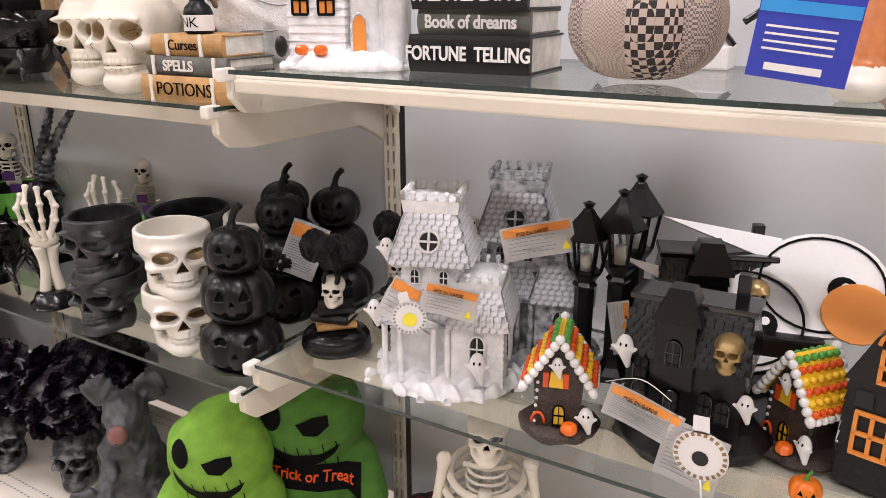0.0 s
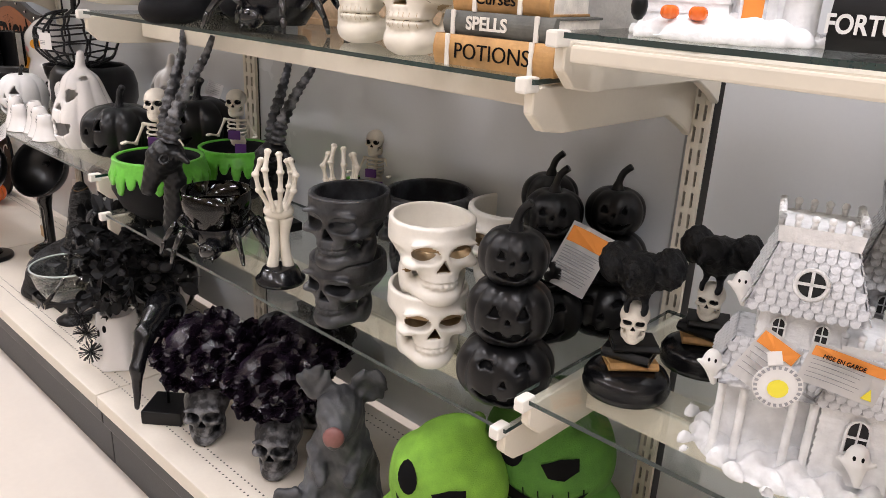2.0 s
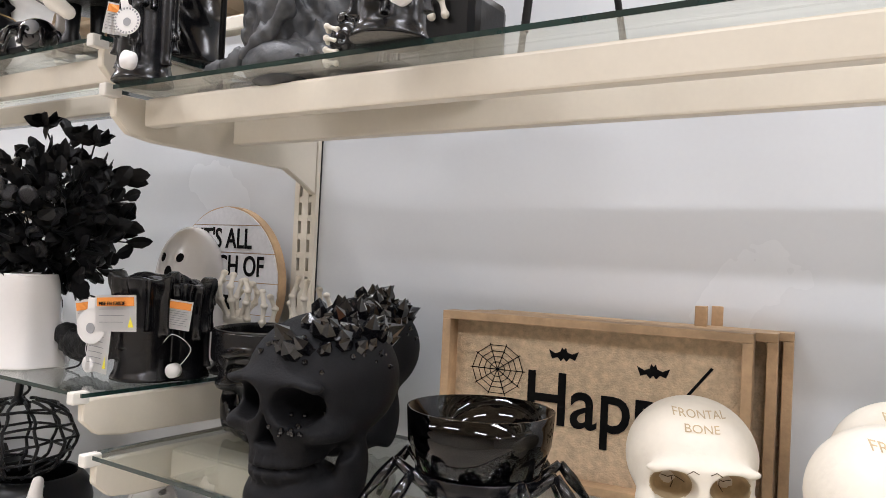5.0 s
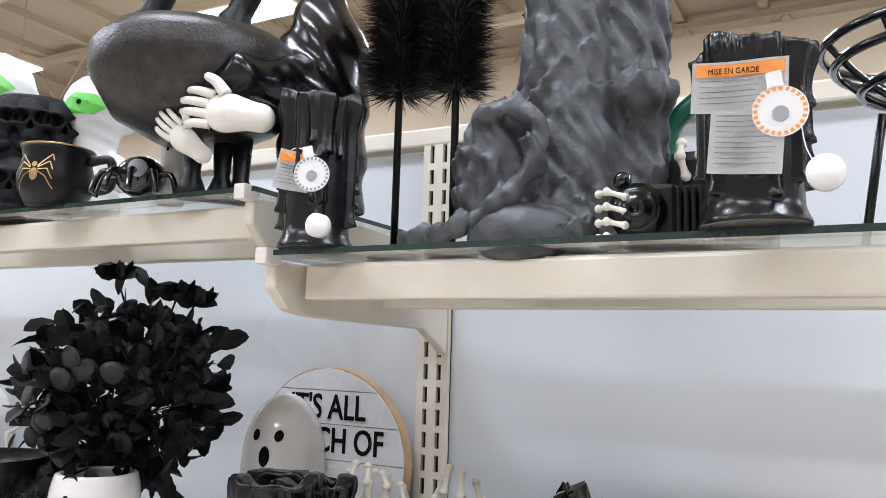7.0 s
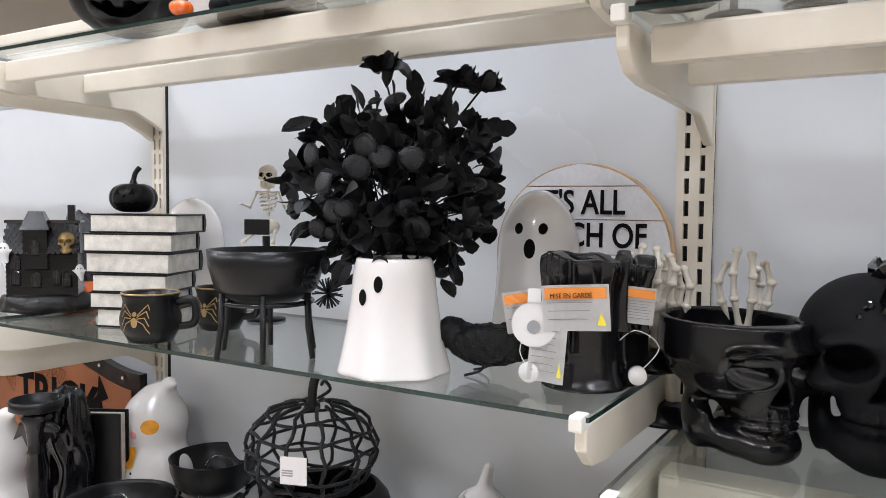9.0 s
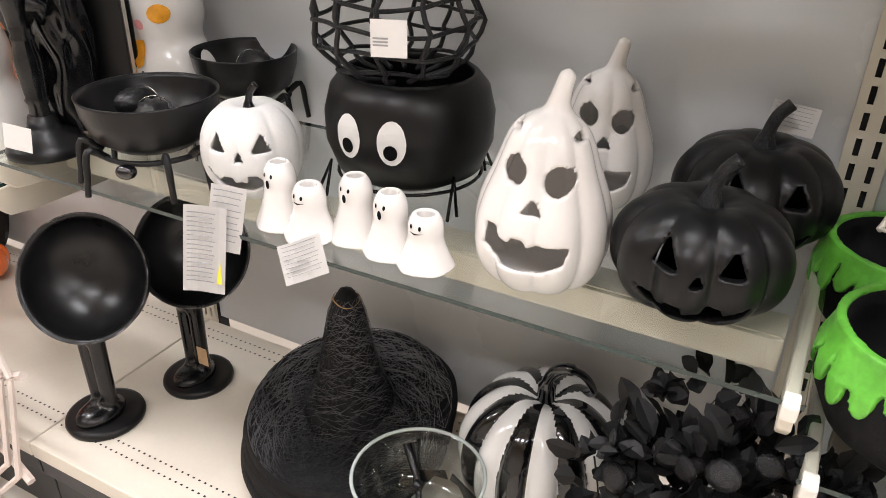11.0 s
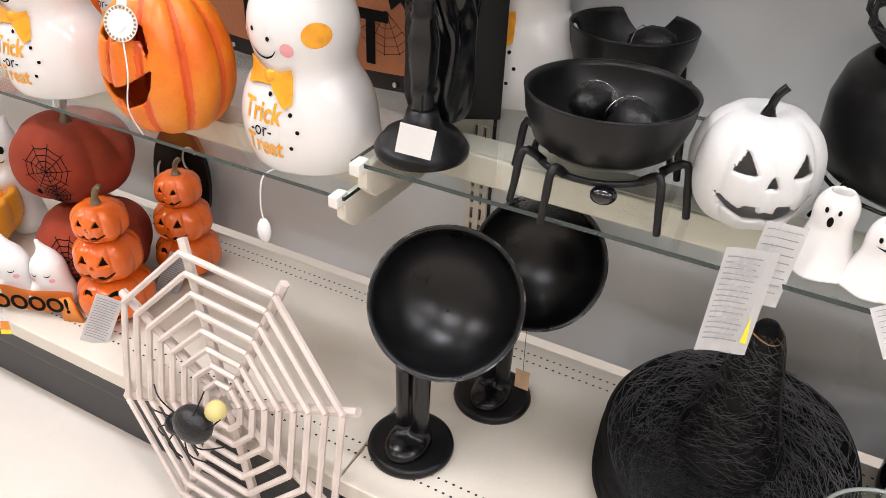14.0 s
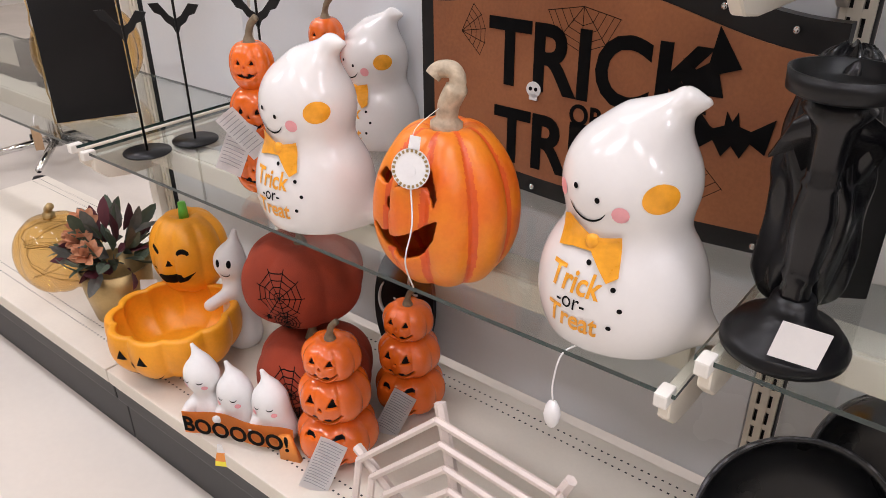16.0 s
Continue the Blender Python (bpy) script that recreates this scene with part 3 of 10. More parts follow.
# ---- makers of things ----
def poly_d(P, poly):
    """Signed distance to an outline in x, z."""
    x, z = P[0], P[2]
    d = np.full(np.shape(x), 1e9)
    s = np.ones(np.shape(x))
    n = len(poly)
    for i in range(n):
        ax, az = poly[i]
        bx, bz = poly[i - 1]
        ex, ez = bx - ax, bz - az
        wx, wz = x - ax, z - az
        t = np.clip((wx * ex + wz * ez) / (ex * ex + ez * ez + 1e-12), 0, 1)
        d = np.minimum(d, (wx - ex * t) ** 2 + (wz - ez * t) ** 2)
        c1, c2, c3 = z >= az, z < bz, ex * wz > ez * wx
        s = np.where((c1 & c2 & c3) | (~c1 & ~c2 & ~c3), -s, s)
    return s * np.sqrt(d)


def pk_f(R, h, ribs=8, depth=0.12, z0=0.0, power=2.3, turn=0.0, c=(0, 0), taper=0.0):
    """The solid of a ribbed pumpkin."""
    def f(P):
        x, y, z = P[0] - c[0], P[1] - c[1], P[2] - z0
        a = np.arctan2(y, x) + turn
        rib = 1 - depth * (1 - np.abs(np.sin(ribs * a / 2)) ** 0.7)
        zz = (z - h / 2) / (h / 2)
        rho = np.sqrt(x * x + y * y) / (R * rib * (1 - taper * zz))
        zz = zz + 0.22 * np.exp(-(rho / 0.28) ** 2) * np.sign(zz)
        return ((rho ** power + np.abs(zz) ** power) ** (1 / power) - 1) * min(R, h / 2)
    return f


def jack(cx, cz, s, style=0):
    """Eyes, nose and mouth outlines of a jack-o'-lantern, about s wide."""
    tri = lambda x, z, k: [(x - k, z - k), (x + k, z - k), (x, z + k)]
    e = 0.17 * s
    mouth = [(-0.5, 0.02), (-0.36, -0.14), (-0.16, -0.24), (0.12, -0.25), (0.34, -0.15), (0.5, 0.02), (0.36, -0.04), (0.26, -0.09), (0.22, -0.02), (0.1, -0.03), (0.08, -0.12), (-0.08, -0.13), (-0.1, -0.05), (-0.22, -0.04), (-0.25, -0.1), (-0.38, -0.04)]
    mouth = [(cx + s * x, cz - 0.16 * s + s * z) for x, z in mouth]
    if style == 1:
        moon = [(cx - 0.3 * s + 0.13 * s * math.cos(a), cz + 0.24 * s + 0.13 * s * math.sin(a)) for a in np.linspace(0.2, 3.0, 8)] + [(cx - 0.3 * s + 0.09 * s * math.cos(a), cz + 0.21 * s + 0.06 * s * math.sin(a)) for a in np.linspace(2.9, 0.3, 8)]
        other = [(2 * cx - x, z) for x, z in moon][::-1]
        return [moon, other, tri(cx, cz + 0.06 * s, 0.07 * s), mouth]
    return [tri(cx - 0.27 * s, cz + 0.22 * s, e * 0.7), tri(cx + 0.27 * s, cz + 0.22 * s, e * 0.7), tri(cx, cz + 0.06 * s, 0.07 * s), mouth]


def stem(parent, z, size, material, lean=(0.3, 0), label="", name="stem", thick=0.28):
    lx, ly = lean
    pts = curve([(0, 0, z - 0.15 * size), (0, 0, z + 0.25 * size), (lx * size * 0.4, ly * size * 0.4, z + 0.7 * size), (lx * size * 1.2, ly * size * 1.2, z + size)], 5)
    r = [size * thick * (1.25 - 0.75 * min(1, i / 6)) for i in range(len(pts))]
    b = tube(pts, r, 10)
    return part(name, b, material, parent, label)


def pumpkin(x, y, z, R, h, mat, rz=0, ribs=8, label="", name="pumpkin", face=None, fs=None, fz=None, stem_mat=STEMG, stem_size=None, hollow=False, depth=0.12, res=0.004, lean=(0.3, 0), group="", style=0, face_mat=INK, taper=0.0, category="pumpkin"):
    """A pumpkin with a stem; face: None, 'paint' or 'cut'."""
    t = thing(name, x, y, z, rz, label, category, group)
    f = pk_f(R, h, ribs, depth, taper=taper)
    polys = jack(0, (fz or h * 0.5), fs or R * 1.1, style)
    if face == "cut":
        th = 0.008

        def g(P):
            d = f(P)
            d = smax(d, -(d + th), 0.002)
            for p in polys:
                d = np.maximum(d, -np.maximum(poly_d(P, p), P[1] + 0.0))
            return d
        sculpt("shell", g, (-R * 1.1, -R * 1.1, -0.004), (R * 1.1, R * 1.1, h * 1.06), res, mat, t)
    else:
        sculpt("body", f, (-R * 1.1, -R * 1.1, -0.006), (R * 1.1, R * 1.1, h * 1.06), res, mat, t)
        if face == "paint":
            for p, nm in zip(polys, ("eye", "eye", "nose", "mouth")):
                decal(nm, [p], face_mat, t, f, label="black painted " + nm)
    stem(t, h * 0.9, stem_size or R * 0.5, stem_mat, lean)
    return t, f


def pumpkin_stack(x, y, z, h, R, mat, rz=0, label="", stem_mat=None, face_mat=INK, group="", cutdeep=True):
    """Three grinning pumpkins on top of one another."""
    t = thing("stacked_pumpkins", x, y, z, rz, label, "pumpkin decoration", group)
    zz = 0.0
    H = h * 0.87
    for i, (k, hk) in enumerate(((1.0, 0.38), (0.87, 0.36), (0.70, 0.30))):
        R1, h1 = R * k, H * hk * 1.06
        f = pk_f(R1, h1, 8, 0.10, z0=zz, turn=0.2)
        polys = jack(0, zz + h1 * 0.52, R1 * 1.15, 1 if i == 0 else 0)

        def g(P, f=f, polys=polys):
            d = f(P)
            for p in polys:
                d = np.maximum(d, -np.maximum(np.maximum(poly_d(P, p), P[1]), -(d + 0.006)))
            return d
        pk = sculpt("pumpkin", g, (-R1 * 1.1, -R1 * 1.1, zz - 0.004), (R1 * 1.1, R1 * 1.1, zz + h1 * 1.05), 0.0028, mat, t)
        for p, nm in zip(polys, ("eye", "eye", "nose", "mouth")):
            decal(nm, [p], face_mat, pk, lambda P, f=f: f(P) + 0.005, lift=0.0)
        zz += H * hk * 0.93
    stem(t, zz + 0.004, h * 0.14, stem_mat or mat, (0.35, -0.1))
    return t


def skull_f(H, pot=False):
    """A skull H high that faces -y."""
    wide = 1.16 if pot else 1.0

    def f(P):
        x, y, z = P[0] / H / wide, P[1] / H / wide, P[2] / H
        ax = np.abs(x)
        Q = [ax, y, z]
        d = ell([x, y, z], (0, 0.07, 0.66), (0.37, 0.44, 0.345))
        d = smin(d, ell([x, y, z], (0, -0.17, 0.52), (0.28, 0.23, 0.25)), 0.08)
        d = smin(d, ell(Q, (0.25, -0.21, 0.455), (0.085, 0.15, 0.06)), 0.05)
        d = smin(d, ell(Q, (0.15, -0.335, 0.675), (0.15, 0.05, 0.035)), 0.06)
        d = smin(d, ell([x, y, z], (0, -0.20, 0.33), (0.18, 0.19, 0.14)), 0.05)
        d = smin(d, ell([x, y, z], (0, -0.12, 0.13), (0.245, 0.26, 0.14)), 0.05)
        d = smin(d, ell([x, y, z], (0, -0.31, 0.09), (0.13, 0.08, 0.08)), 0.06)
        d = smin(d, ell(Q, (0.25, 0.0, 0.24), (0.055, 0.12, 0.21)), 0.05)
        d = cut(d, ell(Q, (0.43, -0.18, 0.58), (0.09, 0.16, 0.13)), 0.05)
        d = cut(d, ell(Q, (0.265, -0.22, 0.345), (0.085, 0.20, 0.06)), 0.025)
        d = cut(d, ell(Q, (0.155, -0.44, 0.575), (0.128, 0.34, 0.10)), 0.014)
        nose = np.maximum(np.abs(x) * 1.45 + (z - 0.535) * 0.62, -(z - 0.385)) * 0.6
        d = cut(d, np.maximum(nose, y + 0.19), 0.010)
        # teeth
        g = 0.014 * (np.abs(np.sin(x * 52)) ** 0.4 - 1) - 0.024 * np.exp(-((z - 0.27) / 0.011) ** 2)
        band = np.exp(-((z - 0.27) / 0.085) ** 8) * np.clip((0.2 - ax) / 0.03, 0, 1)
        teeth = ell([x, y, z], (0, -0.245, 0.27), (0.175, 0.165, 0.115))
        d = smin(d, teeth, 0.012) - g * band * (y < -0.15)
        if pot:
            d = np.maximum(d, z - 0.84)
            d = smin(d, np.maximum(np.sqrt((x / 0.385) ** 2 + ((y - 0.05) / 0.43) ** 2) - 1, np.abs(z - 0.72) - 0.12) * 0.37, 0.03)
            d = cut(d, np.maximum(np.sqrt((x / 0.335) ** 2 + ((y - 0.06) / 0.37) ** 2) - 1, 0.55 - z) * 0.34, 0.01)
        d = np.maximum(d, -z)
        return d * H * 0.8
    return f


def socket_paint(H, wide=1.0):
    def paint(P):
        x, y, z = P[0] / H / wide, P[1] / H / wide, P[2] / H
        eye = (((np.abs(x) - 0.155) / 0.112) ** 2 + ((z - 0.575) / 0.085) ** 2 < 1) & (y < -0.12)
        nose = (np.abs(x) * 1.45 + (z - 0.535) * 0.62 < 0.0) & (z > 0.385) & (z < 0.535) & (y < -0.15)
        gap = ((np.abs(x) - 0.25) / 0.06) ** 2 + ((z - 0.345) / 0.05) ** 2 < 1
        return (eye | nose | (gap & (y < -0.05))).astype(np.int32)
    return paint


def skull(x, y, z, H, mat, rz=0, label="", sock=None, res=0.0026, pot=False, name="skull", group="", category="skull", parent=None):
    t = thing(name, x, y, z, rz, label, category, group) if parent is None else parent
    f = skull_f(H, pot)
    top = (0.88 if pot else 1.04) * H
    k = 1.16 if pot else 1.0
    mats = [mat, sock or mat]
    ob = sculpt("bowl" if pot else "head", f, (-0.46 * H * k, -0.46 * H * k, -0.004), (0.46 * H * k, 0.56 * H * k, top), res, mats, t, paint=socket_paint(H, k) if sock else None)
    return t, f, ob


def ghost_f(r, h, flare=0.25, waves=7):
    """A sheet ghost: a dome over a flaring hem."""
    def f(P):
        x, y, z = P
        a = np.arctan2(y, x)
        zz = np.clip(z / h, 0, 1)
        w = 1 + flare * (1 - zz) ** 2.2 + 0.06 * (1 - zz) ** 2 * np.sin(waves * a)
        rad = r * w * np.sqrt(np.clip(1 - np.clip((zz - 0.62) / 0.38, 0, 1) ** 2, 0, 1))
        d = np.sqrt(x * x + y * y) - rad
        return np.maximum(np.maximum(d * 0.7, -z), z - h)
    return f


def ghost(x, y, z, r, h, rz, label, mat=WHITE, name="ghost", group="", res=0.004, flare=0.25, eyes=0.55):
    t = thing(name, x, y, z, rz, label, "ghost decoration", group)
    f = ghost_f(r, h, flare)
    sculpt("body", f, (-r * 1.5, -r * 1.5, -0.004), (r * 1.5, r * 1.5, h * 1.02), res, mat, t)
    e = r * 0.11
    for sx in (-1, 1):
        decal("eye", [circ(sx * r * 0.3, h * 0.76, e, e * 1.25)], INK, t, f, label="black oval eye")
    decal("mouth", [circ(0, h * 0.64, e * 1.3, e * 2.2)], INK, t, f, label="black open mouth")
    return t, f


def tag(parent, m, w=0.06, h=0.04, stripe=True, lines=5, band=TORANGE, name="paper_tag", sign=True):
    """A printed warning label as a thin, slightly curled card in x, z."""
    b = bmesh.new()
    n = 6
    rows = []
    for i in range(n + 1):
        u = i / n
        rows.append([b.verts.new(((u - 0.5) * w, 0.0025 * math.sin(u * 5.0) + v, (k - 0.5) * h)) for k in (0, 1) for v in (0,)])
    for p, q in zip(rows, rows[1:]):
        b.faces.new((p[0], q[0], q[1], p[1]))
    bmesh.ops.solidify(b, geom=b.faces[:], thickness=0.0004)
    bmesh.ops.transform(b, matrix=m, verts=b.verts)
    t = part(name, b, PAPER, parent, "white paper warning label", smooth=False)
    f = lambda P: (P[1] - 0.0025 * np.sin((P[0] / w + 0.5) * 5.0)) * -1.0
    def lay(polys, mat, nm):
        bb = bmesh.new()
        for poly in polys:
            bb.faces.new([bb.verts.new((px, 0.0025 * math.sin((px / w + 0.5) * 5.0) - 0.0009, pz)) for px, pz in poly])
        bmesh.ops.transform(bb, matrix=m, verts=bb.verts)
        o = part(nm, bb, mat, t, smooth=False)
        if nm == "printed_text":
            o["kind"] = "stuff"
    seg = lambda x0, x1, z0, z1: [[(x0 + (x1 - x0) * i / 5, z0) for i in range(6)] + [(x0 + (x1 - x0) * i / 5, z1) for i in range(5, -1, -1)]]
    if stripe:
        lay(seg(-w * 0.46, w * 0.46, h * 0.2, h * 0.44), band, "orange_band")
        if w > 0.07:
            words("band_word", "MISE EN GARDE", h * 0.15, INK, t, (-0.06 * w, -0.0036, h * 0.27), width=0.85, m=m)["kind"] = "stuff"
    if sign:
        lay([[(w * 0.30, -h * 0.38), (w * 0.44, -h * 0.38), (w * 0.37, -h * 0.1)]], TYELLOW, "warning_triangle")
    bars = []
    top = h * 0.12 if stripe else h * 0.42
    for i in range(lines):
        zc = top - (top + h * 0.42) * i / max(1, lines)
        bars += seg(-w * 0.42, w * (0.24 if sign else 0.40) - 0.1 * w * ((i * 7) % 3) / 3, zc - h * 0.006, zc + h * 0.006)
    lay(bars, PRINT, "printed_text")
    return t


def dial_tag(parent, m, r=0.018, ring=PRINT, spot=PRINT):
    """A light-bulb shaped card with a ring and a hole."""
    b = slab([(p[0], p[1]) for p in circ(0, 0, r, n=24)], -0.0003, 0.0003)
    b = slab([(-0.3 * r, 0.9 * r), (0.3 * r, 0.9 * r), (0.28 * r, 1.6 * r), (-0.28 * r, 1.6 * r)], -0.0003, 0.0003, b)
    bmesh.ops.transform(b, matrix=m, verts=b.verts)
    t = part("bulb_tag", b, PAPER, parent, "white bulb-shaped card tag", smooth=False)
    v = []
    bb = bmesh.new()
    for i in range(24):
        a, c = 2 * math.pi * i / 24, 2 * math.pi * (i + 0.55) / 24
        bb.faces.new([bb.verts.new((k * r * math.cos(q), -0.0012, k * r * math.sin(q))) for k, q in ((0.8, a), (0.95, a), (0.95, c), (0.8, c))])
    bmesh.ops.transform(bb, matrix=m, verts=bb.verts)
    part("dial_ring", bb, ring, t, smooth=False)["kind"] = "stuff"
    bb = slab(circ(0, -0.1 * r, (0.42 if spot is TYELLOW else 0.3) * r, n=14), -0.0014, -0.001)
    bmesh.ops.transform(bb, matrix=m, verts=bb.verts)
    part("centre_spot", bb, spot, t, smooth=False)
    return t


def string(parent, pts, mat=PAPER, r=0.0006):
    return part("string", tube(curve(pts, 5), r, 5), mat, parent, "thin white tag string")


def book(parent, w, d, h, c, mat, rz=0, spine=True, bands=()):
    """A closed book lying flat, its spine towards -y; c: middle of its underside."""
    m = pose(*c, 0, 0, rz)
    cov = None
    cov = box_bm(w, d, 0.003, (0, 0, 0.0015), 0.001, m, cov)
    cov = box_bm(w, d, 0.003, (0, 0, h - 0.0015), 0.001, m, cov)
    if spine:
        n = 8
        prof = [(-d / 2 - 0.005 * math.sin(math.pi * i / n), h * i / n) for i in range(n + 1)] + [(-d / 2 + 0.006, h), (-d / 2 + 0.006, 0)]
        cov = slab([(a, b) for a, b in prof], -w / 2, w / 2, cov, m @ pose(0, 0, 0, 0, 0, 90))
    bk = part("book", cov, mat, parent, smooth=False)
    part("page_block", box_bm(w - 0.006, d - 0.006, h - 0.006, (0, 0.001, h / 2), 0.0, m), PAGES, bk, "cream page block", smooth=False)
    for u in bands:
        part("spine_band", box_bm(0.006, 0.004, h + 0.001, (u * w, -d / 2 - 0.0045, h / 2), 0.001, m), BONEW, bk, smooth=False)
    return bk


def bone(b, p, q, r):
    """One bone between two joints, knobbed at both ends."""
    p, q = Vector(p), Vector(q)
    b = tube([p, p.lerp(q, 0.15), p.lerp(q, 0.5), p.lerp(q, 0.85), q], [r * 1.3, r * 0.9, r * 0.75, r * 0.9, r * 1.2], 8, b)
    b = ball(r * 1.35, p, b, 8)
    return ball(r * 1.25, q, b, 8)


def finger(parent, pts, r, mat=BONE):
    b = None
    for p, q in zip(pts, pts[1:]):
        b = bone(b, p, q, r)
    return part("finger", b, mat, parent)


def skeleton_hand(x, y, z, h, rz, label, mat=BONE, group="skeleton hands", cup=True):
    """A candle cup held up by a skeleton hand on a turned black base."""
    t = thing("skeleton_hand_holder", x, y, z, rz, label, "candle holder", group)
    t.scale = (1.22, 1.22, 1.0)
    part("base", lathe([(0, 0), (0.034, 0), (0.036, 0.008), (0.030, 0.014), (0.026, 0.026), (0.018, 0.03), (0, 0.03)], 28), BLACKS, t, "glossy black turned base")
    b = None
    for i, (ox, oy) in enumerate(((-0.008, 0), (0.008, 0.004))):
        b = tube(curve([(ox * 1.4, oy, 0.026), (ox * 0.8, oy, h * 0.3), (ox * 1.2, oy, h * 0.5)], 5), [0.009, 0.0085, 0.008, 0.0075, 0.0075, 0.007, 0.007, 0.0075, 0.009, 0.010, 0.011], 10, b)
    part("forearm", b, mat, t)
    part("palm", ball(0.019, (0, 0, h * 0.55), None, 14, (1.15, 0.75, 0.9)), mat, t)
    for i, a in enumerate((-70, -25, 15, 60, 150)):
        r = radians(a)
        c, s = math.sin(r), math.cos(r)
        k = (0.82, 1.0, 0.96, 0.84, 0.74)[i]
        rad = 0.021
        finger(t, [(rad * c * 0.6, -rad * s * 0.6, h * 0.57), (rad * c * 1.25, -rad * s * 1.25, h * (0.57 + 0.17 * k)), (rad * c * 1.45, -rad * s * 1.45, h * (0.57 + 0.31 * k)), (rad * c * 1.05, -rad * s * 1.05, h * (0.57 + 0.43 * k))], 0.0042, mat)
    return t


def candle(x, y, z, r, h, rz, label, group="drip candles"):
    """A black candle with wax drips, hollow at the top."""
    t = thing("drip_candle", x, y, z, rz, label, "candle", group)
    rng = random.Random(int(abs(x) * 1000))
    drips = [(rng.uniform(0, 6.28), rng.uniform(0.25, 0.9) * h, rng.uniform(0.05, 0.10)) for _ in range(34)]

    def f(P):
        X, Y, Z = P
        a = np.arctan2(Y, X)
        bulge = np.zeros(np.shape(X))
        for da, dl, w in drips:
            q = np.angle(np.exp(1j * (a - da)))
            bulge = np.maximum(bulge, np.exp(-(q / (w * 1.3)) ** 2) * (Z > h - dl) * (0.0085 + 0.0045 * np.exp(-((Z - (h - dl)) / 0.01) ** 2)))
        bulge = bulge + (0.006 + 0.003 * np.sin(a * 9 + 40 * Z)) * np.exp(-((Z - h + 0.012) / 0.022) ** 2) + 0.007 * np.exp(-(Z / 0.012) ** 2)
        top = h - 0.006 + 0.005 * np.sin(a * 3 + 1) + 0.004 * np.sin(a * 5)
        d = np.maximum(np.maximum(np.sqrt(X * X + Y * Y) - r * 0.93 - bulge, Z - top), -Z)
        return cut(d, np.maximum(np.sqrt(X * X + Y * Y) - r * 0.72, h * 0.86 - Z), 0.004) * 0.7
    sculpt("wax", f, (-r * 1.25, -r * 1.25, -0.004), (r * 1.25, r * 1.25, h * 1.06), 0.0026, WAX, t)
    return t


def cauldron_on_spider(x, y, z, R, h, rz, label):
    """A wide black bowl on a spider-shaped stand."""
    t = thing("spider_stand_bowl", x, y, z, rz, label, "bowl", "bowls on spider stands")
    z0 = h * 0.42
    part("bowl", lathe([(0, z0), (R * 0.62, z0 + 0.002), (R * 0.85, z0 + h * 0.14), (R * 0.97, z0 + h * 0.38), (R, h - 0.004), (R * 1.01, h), (R * 0.975, h), (R * 0.95, h - 0.008), (R * 0.8, z0 + h * 0.16), (R * 0.55, z0 + 0.012), (0, z0 + 0.010)], 56), BLACK, t)
    part("stand_ring", tube([(R * 0.8 * math.cos(a), R * 0.8 * math.sin(a), z0 - 0.004) for a in np.linspace(0, 2 * math.pi, 33)], 0.0045, 8), BLACKR, t)
    part("spider_head", ball(0.014, (0, -R * 0.92, z0 - 0.012), None, 14, (1.2, 1, 0.85)), BLACKG, t)
    for i, a in enumerate((-65, -35, 35, 65, 115, 150, 210, 245)):
        r = radians(a - 90)
        c, s = math.cos(r), math.sin(r)
        part("leg", tube(curve([(R * 0.75 * c, R * 0.75 * s, z0 - 0.006), (R * 1.02 * c, R * 1.02 * s, z0 + 0.012), (R * 1.1 * c, R * 1.1 * s, h * 0.2), (R * 1.14 * c, R * 1.14 * s, 0.002)], 4), [0.006] * 4 + [0.0055] * 4 + [0.005] * 5, 8), BLACKR, t)
    return t


